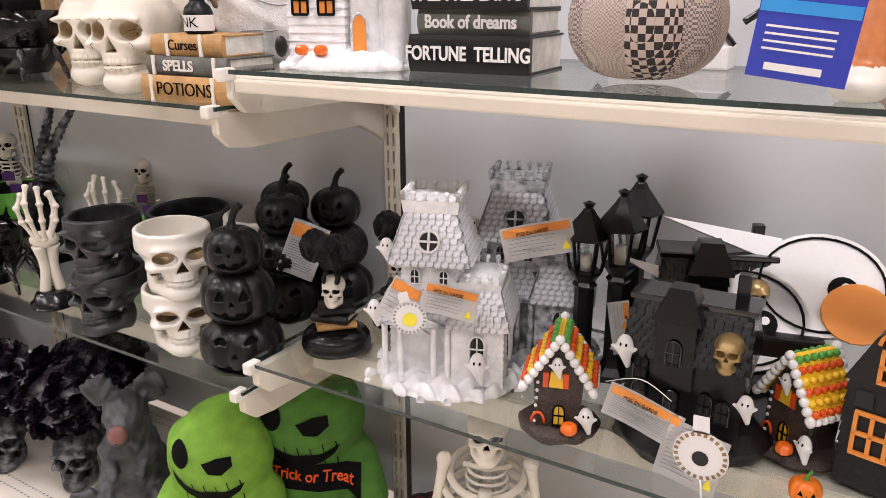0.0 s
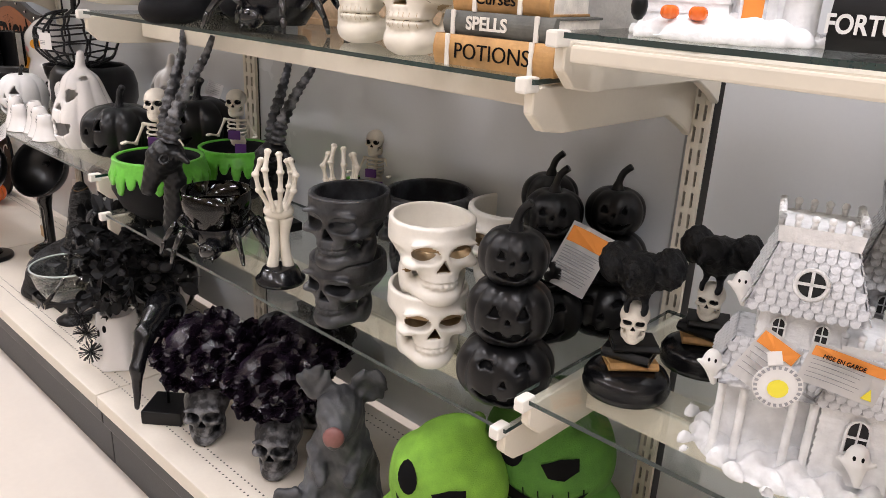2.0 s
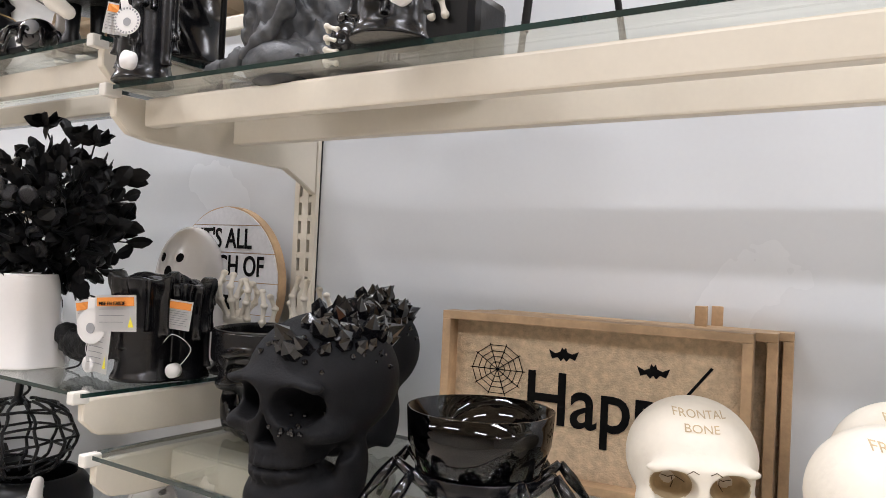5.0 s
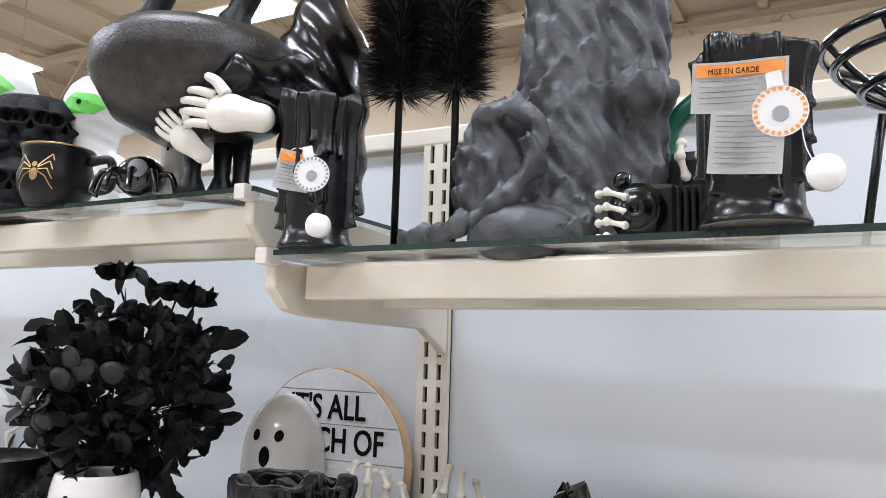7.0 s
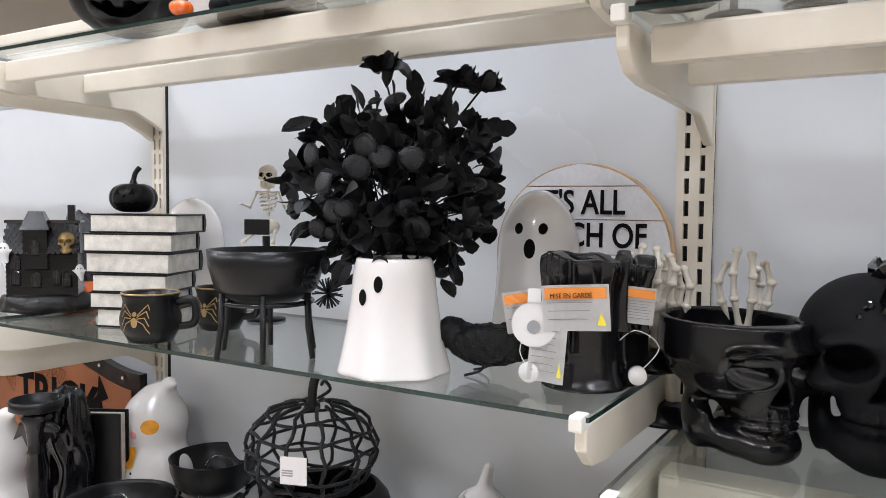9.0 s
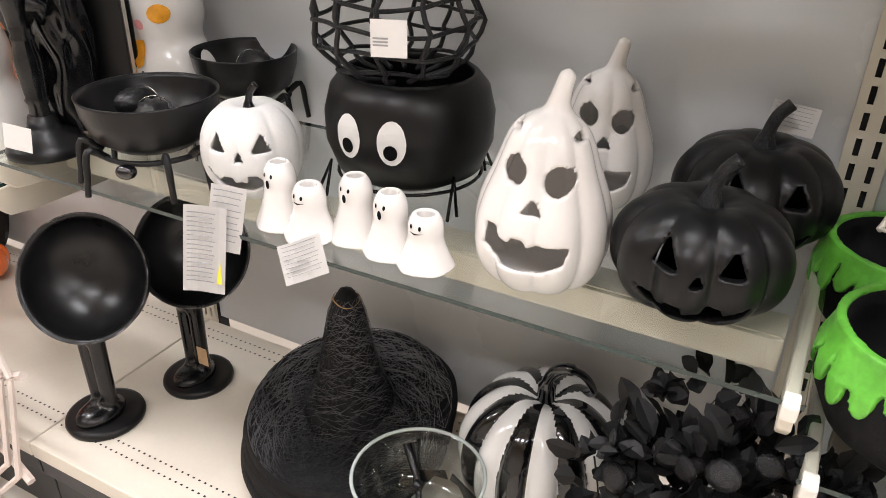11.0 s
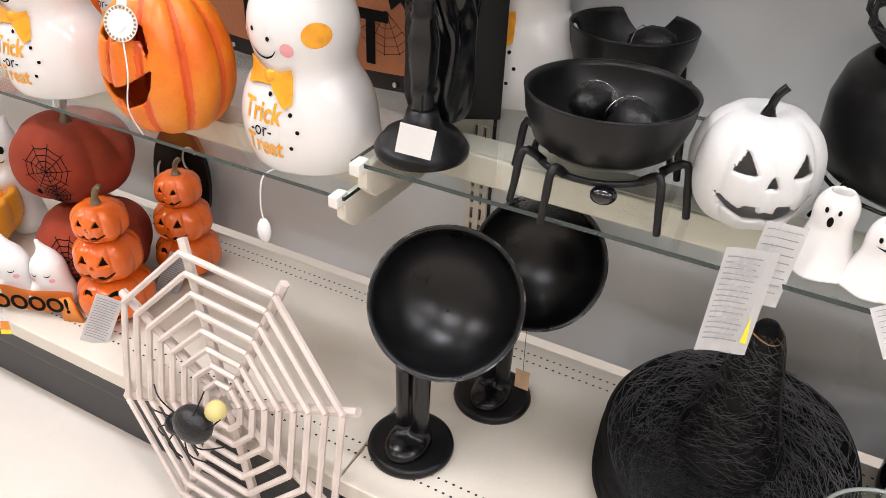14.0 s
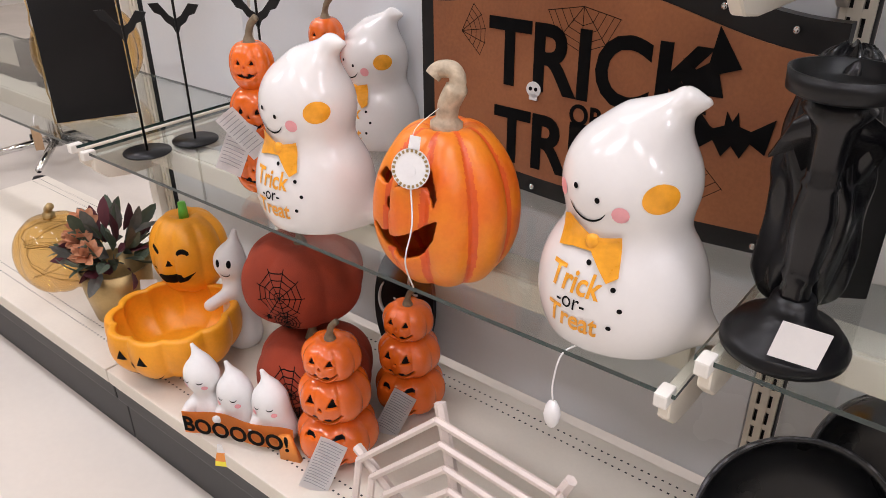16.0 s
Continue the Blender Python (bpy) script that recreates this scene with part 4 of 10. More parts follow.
def spider_bowl(x, y, z, R, h, rz, label):
    """A smoked glass bowl carried on the back of a black spider."""
    t = thing("spider_bowl", x, y, z, rz, label, "bowl", "spider bowls")
    z0 = h * 0.3
    part("glass_bowl", lathe([(0, z0), (R * 0.6, z0 + 0.006), (R * 0.86, z0 + h * 0.2), (R * 0.97, z0 + h * 0.42), (R, h), (R * 0.97, h), (R * 0.93, z0 + h * 0.42), (R * 0.8, z0 + h * 0.22), (R * 0.5, z0 + 0.014), (0, z0 + 0.012)], 48), SMOKE, t, "smoked black glass")
    part("cradle", lathe([(0, 0.012), (R * 0.55, 0.010), (R * 0.72, z0 * 0.8), (R * 0.86, z0 + h * 0.16), (R * 0.83, z0 + h * 0.17), (R * 0.6, z0 - 0.004), (0, z0 - 0.006)], 40), BLACKS, t)
    b = ball(0.02, (0, -R * 0.95, z0 * 0.62), None, 16, (1.1, 1, 0.9))
    part("spider_head", b, BLACKG, t)
    for sx in (-1, 1):
        part("eye", ball(0.0035, (sx * 0.007, -R * 0.95 - 0.018, z0 * 0.62 + 0.009), None, 8), BLACKG, t)
        part("fang", tube([(sx * 0.007, -R * 0.95 - 0.013, z0 * 0.62 - 0.008), (sx * 0.008, -R * 0.95 - 0.02, 0.006)], [0.004, 0.001], 7), BLACKG, t)
    for a in (-72, -38, 38, 72, 108, 142, 218, 252):
        r = radians(a - 90)
        c, s = math.cos(r), math.sin(r)
        p = [Vector((R * 0.6 * c, R * 0.6 * s, z0 * 0.8)), Vector((R * 1.12 * c, R * 1.12 * s, z0 * 1.75)), Vector((R * 1.5 * c, R * 1.5 * s, z0 * 0.75)), Vector((R * 1.62 * c, R * 1.62 * s, 0.003))]
        b = tube([p[0], p[0].lerp(p[1], 0.5), p[1]], [0.005, 0.0068, 0.005], 9)
        b = tube([p[1], p[1].lerp(p[2], 0.5), p[2]], [0.005, 0.007, 0.0045], 9, b)
        b = tube([p[2], p[2].lerp(p[3], 0.3), p[3]], [0.004, 0.0055, 0.003], 9, b)
        part("leg", b, BLACKG, t)
    return t


def mini_skeleton(t, c, s, mat=BONE, arms=True):
    """Head, ribs, spine and arms of a small skeleton, its neck at c; s: head height."""
    cx, cy, cz = c
    f0 = skull_f(s)
    sculpt("head", lambda P: f0([P[0] - cx, P[1] - cy, P[2] - cz]), (cx - 0.45 * s, cy - 0.47 * s, cz - 0.003), (cx + 0.45 * s, cy + 0.57 * s, cz + 1.04 * s), s / 26, [mat, SLOT], t, paint=lambda P: socket_paint(s)([P[0] - cx, P[1] - cy, P[2] - cz]))
    part("spine", tube([(cx, cy + 0.1 * s, cz + 0.1 * s), (cx, cy + 0.12 * s, cz - 1.1 * s)], 0.07 * s, 8), mat, t)
    for i in range(5):
        w = s * (0.34 + 0.05 * i - 0.02 * i * i)
        zz = cz - 0.22 * s - i * 0.16 * s
        part("rib", tube([(cx + w * math.sin(a), cy + 0.05 * s - 0.22 * s * math.cos(a) * 1.0, zz - 0.06 * s * math.cos(a)) for a in np.linspace(-2.7, 2.7, 17)], 0.032 * s, 6), mat, t)
    part("collarbone", tube([(cx - 0.42 * s, cy, cz - 0.12 * s), (cx, cy - 0.12 * s, cz - 0.14 * s), (cx + 0.42 * s, cy, cz - 0.12 * s)], 0.05 * s, 7), mat, t)
    if arms:
        for sx in (-1, 1):
            b = bone(None, (cx + sx * 0.45 * s, cy, cz - 0.14 * s), (cx + sx * 0.72 * s, cy - 0.05 * s, cz - 0.75 * s), 0.055 * s)
            b = bone(b, (cx + sx * 0.72 * s, cy - 0.05 * s, cz - 0.75 * s), (cx + sx * 0.85 * s, cy - 0.55 * s, cz - 0.62 * s), 0.045 * s)
            part("arm", b, mat, t)
            part("hand", ball(0.10 * s, (cx + sx * 0.87 * s, cy - 0.66 * s, cz - 0.62 * s), None, 10, (1, 1.4, 0.5)), mat, t)


def slime_cauldron(x, y, z, R, rz, label):
    """A black cauldron with green slime over its rim and a small skeleton sitting in it."""
    t = thing("skeleton_cauldron", x, y, z, rz, label, "cauldron", "slime cauldrons")
    h = R * 1.25
    part("pot", lathe([(0, 0), (R * 0.5, 0), (R * 0.8, h * 0.2), (R * 0.98, h * 0.5), (R * 0.97, h * 0.75), (R * 0.86, h * 0.95), (R * 0.90, h), (R * 0.82, h), (R * 0.78, h * 0.9), (R * 0.75, h * 0.6), (0, h * 0.55)], 48), CHAR, t)
    rng = random.Random(int(abs(x * 999)))
    drips = [rng.uniform(0.18, 0.52) for _ in range(22)]

    def f(P):
        X, Y, Z = P
        a = (np.arctan2(Y, X) / (2 * math.pi) + 0.5) * 22
        k = np.floor(a).astype(int) % 22
        fr = np.abs(a - np.floor(a) - 0.5) * 2
        L = np.array(drips)[k] * h * np.sqrt(np.clip(1 - fr ** 2, 0, 1)) + 0.10 * h
        rho = np.sqrt(X * X + Y * Y)
        mid = np.interp(Z, [h * 0.3, h * 0.5, h * 0.75, h * 0.95, h * 1.1], [R * 0.9, R * 0.985, R * 0.975, R * 0.88, R * 0.88])
        d = np.abs(rho - mid) - 0.005
        return np.maximum(np.maximum(d, (h - L) - Z), Z - h * 1.03) * 0.6
    sculpt("slime", f, (-R * 1.12, -R * 1.12, h * 0.3), (R * 1.12, R * 1.12, h * 1.1), 0.0035, SLIME, t, "dripping green slime")
    mini_skeleton(t, (0, 0.01, h * 1.60), R * 0.66)
    part("pelvis", ball(R * 0.16, (0, 0.015, h * 1.60 - R * 0.62), None, 12, (1.3, 0.8, 1.0)), BONE, t)
    part("purple_tie", box_bm(R * 0.3, 0.004, R * 0.22, (0, -0.004 - R * 0.1, h * 1.60 - R * 0.42), 0.001), M("purple_cloth", (0.10, 0.03, 0.16), 0.7), t, "purple cloth strip", smooth=False)
    part("card", box_bm(0.028, 0.001, 0.03, (0.02, -R * 0.3, h * 1.0), 0, None), PURPLE, t, "small purple card", smooth=False)
    return t

# ---- shelf with skulls, books and the wrapped pumpkin ----
z = S["B2S2"]
bs, bf, bo = skull(-0.436, -0.282, z, 0.165, BONE, 24, "bone-coloured anatomical resin skull with lettered forehead", BONED, 0.0021, name="anatomical_skull", group="anatomical skulls")


def skull_ink(t, f, H):
    words("forehead_word", "BONE", H * 0.055, BONED, t, (0, H * 0.88), f, 1.3)
    words("forehead_word", "FRONTAL", H * 0.05, BONED, t, (0, H * 0.945), f, 1.3)
    rng = random.Random(5)
    for sx in (-1, 1):
        p = [(sx * 0.03 * H, 0.67 * H), (sx * 0.06 * H, 0.685 * H), (sx * 0.09 * H, 0.665 * H)]
        decal("crack_line", [stroke(p[0], p[1], 0.005 * H), stroke(p[1], p[2], 0.005 * H)], BONEK, t, f, fine=0.004)
        q = [(sx * 0.19 * H, 0.47 * H), (sx * 0.225 * H, 0.45 * H), (sx * 0.215 * H, 0.425 * H), (sx * 0.25 * H, 0.40 * H)]
        decal("crack_line", [stroke(a, b, 0.005 * H) for a, b in zip(q, q[1:])], BONEK, t, f, fine=0.004)
        q = [(sx * 0.07 * H, 0.57 * H), (sx * 0.12 * H, 0.585 * H), (sx * 0.15 * H, 0.57 * H), (sx * 0.19 * H, 0.585 * H)]
        decal("crack_line", [stroke(a, b, 0.005 * H) for a, b in zip(q, q[1:])], BONEK, t, f, fine=0.004)
        q = [(sx * 0.13 * H, 0.575 * H), (sx * 0.125 * H, 0.55 * H), (sx * 0.14 * H, 0.525 * H)]
        decal("crack_line", [stroke(a, b, 0.005 * H) for a, b in zip(q, q[1:])], BONEK, t, f, fine=0.004)
    for i in range(7):
        u = (i - 3) * 0.044 * H
        decal("tooth_gap", [stroke((u, 0.215 * H), (u, 0.33 * H), 0.0045 * H)], BONED, t, f, fine=0.006)
    decal("tooth_gap", [stroke((-0.14 * H, 0.27 * H), (0.14 * H, 0.27 * H), 0.006 * H)], BONEK, t, f, fine=0.006)


skull_ink(bs, bf, 0.165)
copy_thing(bs, pose(-0.268, -0.332, z, 0, 0, 17) @ Matrix.Scale(1.03, 4))
copy_thing(bs, pose(-0.265, -0.195, z, 0, 0, 14) @ Matrix.Scale(1.04, 4))

# book stack with ink bottle and owl
bk = thing("spell_book_stack", -0.092, -0.341, z, 2, "tan and grey resin spell books with an ink bottle and owl", "book stack")
b1 = book(bk, 0.187, 0.105, 0.038, (0, 0, 0), TAN, 0, True, (-0.37, 0.33))
b2 = book(bk, 0.172, 0.10, 0.029, (0.002, 0.004, 0.038), SLATE, -1, True, (-0.40, 0.36))
b3 = book(bk, 0.145, 0.092, 0.032, (-0.002, 0.006, 0.067), TAN, 1.5, True, (-0.25, 0.22))
words("spine_title", "POTIONS", 0.028, INK, b1, (0.002, -0.0585, 0.018), width=1.0, bold=-0.0002)
words("spine_title", "SPELLS", 0.022, BONEW, b2, (-0.012, -0.0525, 0.0525), bold=0.0006)
words("spine_title", "Curses", 0.022, INK, b3, (-0.005, -0.0462, 0.083))
ib = part("ink_bottle", lathe([(0, 0.099), (0.019, 0.099), (0.0225, 0.102), (0.0225, 0.129), (0.019, 0.139), (0.0115, 0.146), (0.0115, 0.151), (0.014, 0.152), (0.014, 0.156), (0.009, 0.156), (0, 0.153)], 28, c=(0.0, -0.012, 0)), BLACK, bk, "matt black ink bottle")
part("bottle_label", lathe([(0.0231, 0.104), (0.0231, 0.127)], 40, c=(0.0, -0.012, 0)), PAPER, ib, "white label")
fl = lambda P: np.sqrt(P[0] ** 2 + (P[1] + 0.012) ** 2) - 0.0232
words("label_word", "INK", 0.021, INK, ib, (0.0, 0.1155), fl, 0.95)


def owl_f(P):
    x, y, zz = P[0] - 0.006, P[1] + 0.008, P[2] - 0.152
    Q = [x, y, zz]
    d = ell(Q, (0, 0, 0.030), (0.015, 0.014, 0.026))
    d = smin(d, ell(Q, (-0.003, -0.004, 0.058), (0.013, 0.012, 0.012)), 0.006)
    for sx in (-1, 1):
        d = smin(d, caps(Q, (sx * 0.009 - 0.003, -0.004, 0.066), (sx * 0.011 - 0.003, -0.004, 0.074), 0.003, 0.0012), 0.003)
        d = smin(d, ell(Q, (sx * 0.013, 0.003, 0.028), (0.005, 0.010, 0.023)), 0.003)
    d = smin(d, caps(Q, (0.004, 0.01, 0.012), (0.012, 0.016, -0.012), 0.006, 0.004), 0.004)
    return d + 0.0008 * np.sin(P[2] * 1400) * np.sin(P[0] * 1200)


sculpt("owl", owl_f, (-0.03, -0.035, 0.13), (0.04, 0.02, 0.232), 0.0014, BRONZE, bk, "brown feathered owl")

# wrapped pumpkin
mp = thing("bandaged_pumpkin", -0.115, -0.135, z, 6, "large white gauze-wrapped pumpkin with black cut eyes", "pumpkin")
mf = pk_f(0.15, 0.26, 7, 0.10, turn=0.3)
sculpt("body", lambda P: mf(P) - 0.0025 * np.abs(np.sin(P[2] * 55 + P[0] * 30)) ** 8, (-0.166, -0.166, -0.005), (0.166, 0.166, 0.277), 0.0042, GAUZE, mp)
for a0, a1, zz in ((0.9, -0.5, 0.16), (-0.7, 0.55, 0.09), (0.2, 0.9, 0.20), (-0.3, -0.7, 0.05), (0.6, 0.35, 0.12)):
    p, q = (-0.13, zz + a0 * 0.05), (0.13, zz + a1 * 0.05)
    pts = [(p[0] + (q[0] - p[0]) * i / 14, p[1] + (q[1] - p[1]) * i / 14 + 0.006 * math.sin(i)) for i in range(15)]
    part("bandage_edge", tube([tuple(v) for v in wrap(mf, pts, 0.001)], 0.0011, 5), PRINT, mp, "frayed bandage edge")
decal("eye", [circ(-0.052, 0.165, 0.02, 0.022)], BLACKG, mp, mf, 0.003, label="black eye")
decal("eye", [[(-0.11, 0.06), (-0.03, 0.085), (-0.04, 0.125), (-0.085, 0.12)]], BLACK, mp, mf, 0.003, label="black cut opening")
part("stem", tube(curve([(0.025, 0, 0.235), (0.03, 0, 0.275), (0.02, -0.01, 0.305), (-0.015, -0.015, 0.317), (-0.035, -0.015, 0.308)], 6), [0.02] * 4 + [0.014] * 8 + [0.0125] * 13, 10), STEMG, mp, "dark curling stem")

# framed wooden signs
def framed_sign(x, y, rz, word):
    t = thing("framed_sign", x, y, z, rz, "natural wood box frame sign with burlap and gothic lettering", "sign", "framed signs")
    t.scale = (0.93, 1, 0.855)
    w, h, d, e = 0.43, 0.255, 0.034, 0.013
    for nm, sx, sz, cx, cz in (("frame_rail", w, e, 0, e / 2), ("frame_rail", w, e, 0, h - e / 2), ("frame_stile", e, h - 2 * e, -w / 2 + e / 2, h / 2), ("frame_stile", e, h - 2 * e, w / 2 - e / 2, h / 2)):
        part(nm, box_bm(sx, d, sz, (cx, 0, cz), 0.0012), WOOD, t, smooth=False)
    part("backing", box_bm(w - 2 * e, 0.004, h - 2 * e, (0, d / 2 - 0.006, h / 2)), BURLAP, t, "tan burlap backing", smooth=False)
    if not word:
        part("foot_stick", box_bm(0.016, 0.012, 0.10, (0.115, d / 2 + 0.008, h - 0.02), 0.001), WOOD, t, smooth=False)
    if word:
        yb = d / 2 - 0.0092
        words("lettering", "Happy", 0.115, INK, t, (0.03, yb, 0.125), width=0.82, bold=0.0012)
        web = []
        for i in range(10):
            a = 2 * math.pi * i / 10
            web.append(stroke((-0.135, 0.165), (-0.135 + 0.043 * math.cos(a), 0.165 + 0.043 * math.sin(a)), 0.0014))
        for r in (0.012, 0.021, 0.03, 0.04):
            for i in range(10):
                a, b = 2 * math.pi * i / 10, 2 * math.pi * (i + 1) / 10
                web.append(stroke((-0.135 + r * math.cos(a), 0.165 + r * math.sin(a)), (-0.135 + r * math.cos(b), 0.165 + r * math.sin(b)), 0.0012))
        decal("painted_web", web, INK, t, None, m=Matrix.Translation((0, yb + 0.0004, 0)))
        bat = [(-0.022, 0.008), (-0.012, 0.003), (-0.005, 0.006), (-0.003, 0.013), (0, 0.009), (0.003, 0.013), (0.005, 0.006), (0.012, 0.003), (0.022, 0.008), (0.017, -0.006), (0.009, -0.003), (0.004, -0.009), (0, -0.004), (-0.004, -0.009), (-0.009, -0.003), (-0.017, -0.006)]
        for bx, bz in ((-0.035, 0.197), (0.09, 0.185)):
            decal("painted_bat", [[(bx + p, bz + q) for p, q in bat]], INK, t, None, m=Matrix.Translation((0, yb + 0.0004, 0)))
        decal("painted_stroke", [stroke((0.13, 0.15), (0.165, 0.20), 0.004)], INK, t, None, m=Matrix.Translation((0, yb + 0.0004, 0)))
    return t


framed_sign(-0.622, -0.10, 7, True)
for i in range(2):
    framed_sign(-0.602 + 0.012 * i, -0.062 + 0.037 * i, 7, False)

# crystal skulls
def crystal_skull(x, y, rz):
    t, f, ob = skull(x, y, z, 0.222, CHAR, rz, "matt black skull crusted with black faceted crystals", None, 0.0032, name="crystal_skull", group="crystal skulls")
    rng = random.Random(9)
    H = 0.222
    for i in range(70):
        if i < 52:
            a, e = rng.uniform(-1.5, 1.3), rng.uniform(0.5, 1.4)
        else:
            a, e = rng.uniform(-2.3, 0.3), rng.uniform(0.25, 0.8)
        d = Vector((math.cos(a) * math.cos(e), math.sin(a) * math.cos(e), math.sin(e)))
        o = Vector((0, 0.07 * H, 0.65 * H))
        p = o + Vector((d.x * 0.36 * H, d.y * 0.43 * H, d.z * 0.34 * H))
        r = rng.uniform(0.006, 0.0125) if i < 52 else rng.uniform(0.0025, 0.004)
        L = r * rng.uniform(1.4, 2.6)
        q = d.to_track_quat("Z", "Y").to_matrix().to_4x4() @ pose(0, 0, 0, rng.uniform(-30, 30), rng.uniform(-30, 30), rng.uniform(0, 90))
        b = lathe([(0, -r), (r, -r * 0.5), (r, L * 0.6), (0, L * 1.25)], 6, m=Matrix.Translation(p) @ q)
        part("crystal", b, BLACKG, t, smooth=False)
    for i in range(14):
        p = (0.11 + rng.uniform(-0.07, 0.1)) * H, (0.48 + rng.uniform(-0.04, 0.05)) * H
        w = wrap(f, [p])[0]
        part("crystal", ball(rng.uniform(0.002, 0.004), tuple(w), None, 6), BLACKG, t, smooth=False)
    return t


c1 = crystal_skull(-0.836, -0.372, 4)
c1.scale = (1.1, 1.1, 1.1)
copy_thing(c1, pose(-0.975, -0.130, z, 0, 0, 10))
spider_bowl(-0.665, -0.291, z, 0.082, 0.125, 20, "smoked glass candy bowl on a black spider")
# glossy skull and hands at the shelf's end
gs, gf, go = skull(-1.122, -0.171, z, 0.205, BLACKS, 46, "satin black ceramic skull planter", None, 0.0034, pot=True, name="skull_planter")
skeleton_hand(-1.231, -0.102, z, 0.235, 10, "bone skeleton hand candle holder on black base")
skeleton_hand(-1.132, -0.068, z, 0.245, 8, "bone skeleton hand candle holder on black base")

# ---- lower shelf with planters and stacked pumpkins ----
z = S["B2S1"]
ps = pumpkin_stack(-0.060, -0.356, z, 0.288, 0.068, BLACK, 36, "three matt black jack-o'-lanterns stacked into a column", group="black pumpkin stacks")
copy_thing(ps, pose(-0.140, -0.160, z, 0, 0, 34))
tag(copy_thing(ps, pose(-0.085, -0.07, z, 0, 0, 28)), pose(-0.041, -0.105, 0.16, 0, 22, 6), 0.068, 0.105, True, 12, sign=False)
tag(copy_thing(ps, pose(-0.205, -0.08, z, 0, 0, 30)), pose(0.055, -0.06, 0.14, 0, 0, 20), 0.04, 0.075, True, 16)


def planter_pair(x, y, mat, sock, rz, label):
    H = 0.148
    t, f, o = skull(x, y, z, H, mat, rz, label, sock, 0.0028, pot=True, name="skull_planter", group="skull planters", category="planter")
    u = thing("skull_planter", x + 0.004, y, z + 0.103, rz + 6, label, "planter", "skull planters")
    for ch in t.children:
        hang(new("bowl", ch.data), u)
    return t


planter_pair(-0.224, -0.342, BONEW, GOLDSOCK, 54, "ivory ceramic skull planter with bronze eye sockets, stacked")
planter_pair(-0.405, -0.355, PEWTER, None, 14, "black rubbed-silver skull planter, stacked")
skull(-0.468, -0.107, z, 0.185, PEWTER, 28, "large black skull planter", None, 0.0034, pot=True, name="skull_planter", group="skull planters", category="planter")
skull(-0.312, -0.038, z, 0.175, BONEW, 24, "large ivory skull planter with bronze eye sockets", GOLDSOCK, 0.0034, pot=True, name="skull_planter", group="skull planters", category="planter")
skeleton_hand(-0.607, -0.344, z, 0.24, 48, "bone skeleton hand candle holder on black base")
skeleton_hand(-0.615, -0.19, z, 0.24, 40, "bone skeleton hand candle holder on black base")
slime_cauldron(-1.119, -0.312, z, 0.108, 45, "black cauldron dripping green slime with a small skeleton")
slime_cauldron(-1.147, -0.095, z, 0.10, 40, "black cauldron dripping green slime with a small skeleton")
slime_cauldron(-0.729, -0.011, z, 0.085, 25, "black cauldron dripping green slime with a small skeleton")
spider_bowl(-0.820, -0.345, z, 0.066, 0.125, 45, "smoked glass candy bowl on a black spider")


def goat(x, y, rz):
    """A black ram skull bust with long ringed horns on a square plinth."""
    t = thing("goat_bust", x, y, z, rz, "black resin goat bust with long ringed horns on plinth", "bust", "goat busts")
    part("plinth", box_bm(0.085, 0.085, 0.022, (0, 0, 0.011), 0.003), BLACK, t, smooth=False)

    def f(P):
        d = caps(P, (0, 0.005, 0.02), (0, 0.01, 0.13), 0.026, 0.022)
        d = smin(d, ell(P, (0, -0.002, 0.185), (0.03, 0.034, 0.038)), 0.02)
        d = smin(d, caps(P, (0, -0.02, 0.18), (0, -0.045, 0.12), 0.024, 0.015), 0.015)
        Q = [np.abs(P[0]), P[1], P[2]]
        d = smin(d, caps(Q, (0.025, 0.01, 0.19), (0.055, 0.015, 0.178), 0.010, 0.005), 0.008)
        d = cut(d, ell(Q, (0.030, -0.022, 0.185), (0.010, 0.013, 0.010)), 0.004)
        return d + 0.0012 * np.sin(P[2] * 320) * np.sin(P[0] * 260 + P[1] * 200)
    sculpt("head", f, (-0.07, -0.07, 0.015), (0.07, 0.055, 0.235), 0.003, BLACKR, t)
    for sx in (-1, 1):
        part("eye_ring", tube([(sx * 0.0305 + 0.002 * sx, -0.022 + 0.0095 * math.cos(a), 0.185 + 0.009 * math.sin(a)) for a in np.linspace(0, 6.283, 17)], 0.0016, 6), SILVERD, t)
        path = curve([(sx * 0.012, 0.0, 0.215), (sx * 0.020, 0.012, 0.27), (sx * 0.034, 0.04, 0.335), (sx * 0.052, 0.065, 0.385), (sx * 0.068, 0.075, 0.425)], 16)
        n = len(path)
        rad = [(0.0165 * (1 - 0.72 * i / n)) * (1 + 0.14 * (1 if (i % 4) < 2 else -0.8) * (1 - (i / n) ** 3)) for i in range(n)]
        part("horn", tube(path, rad, 12), SILVERD, t, "ringed black horn with worn metallic edges")
    return t


goat(-0.937, -0.380, -5).scale = (1.14, 1.14, 1.1)
goat(-0.868, -0.172, -8).scale = (1.14, 1.14, 1.06)

# ---- middle bay, lower glass shelf ----
z = S["B3S1"]


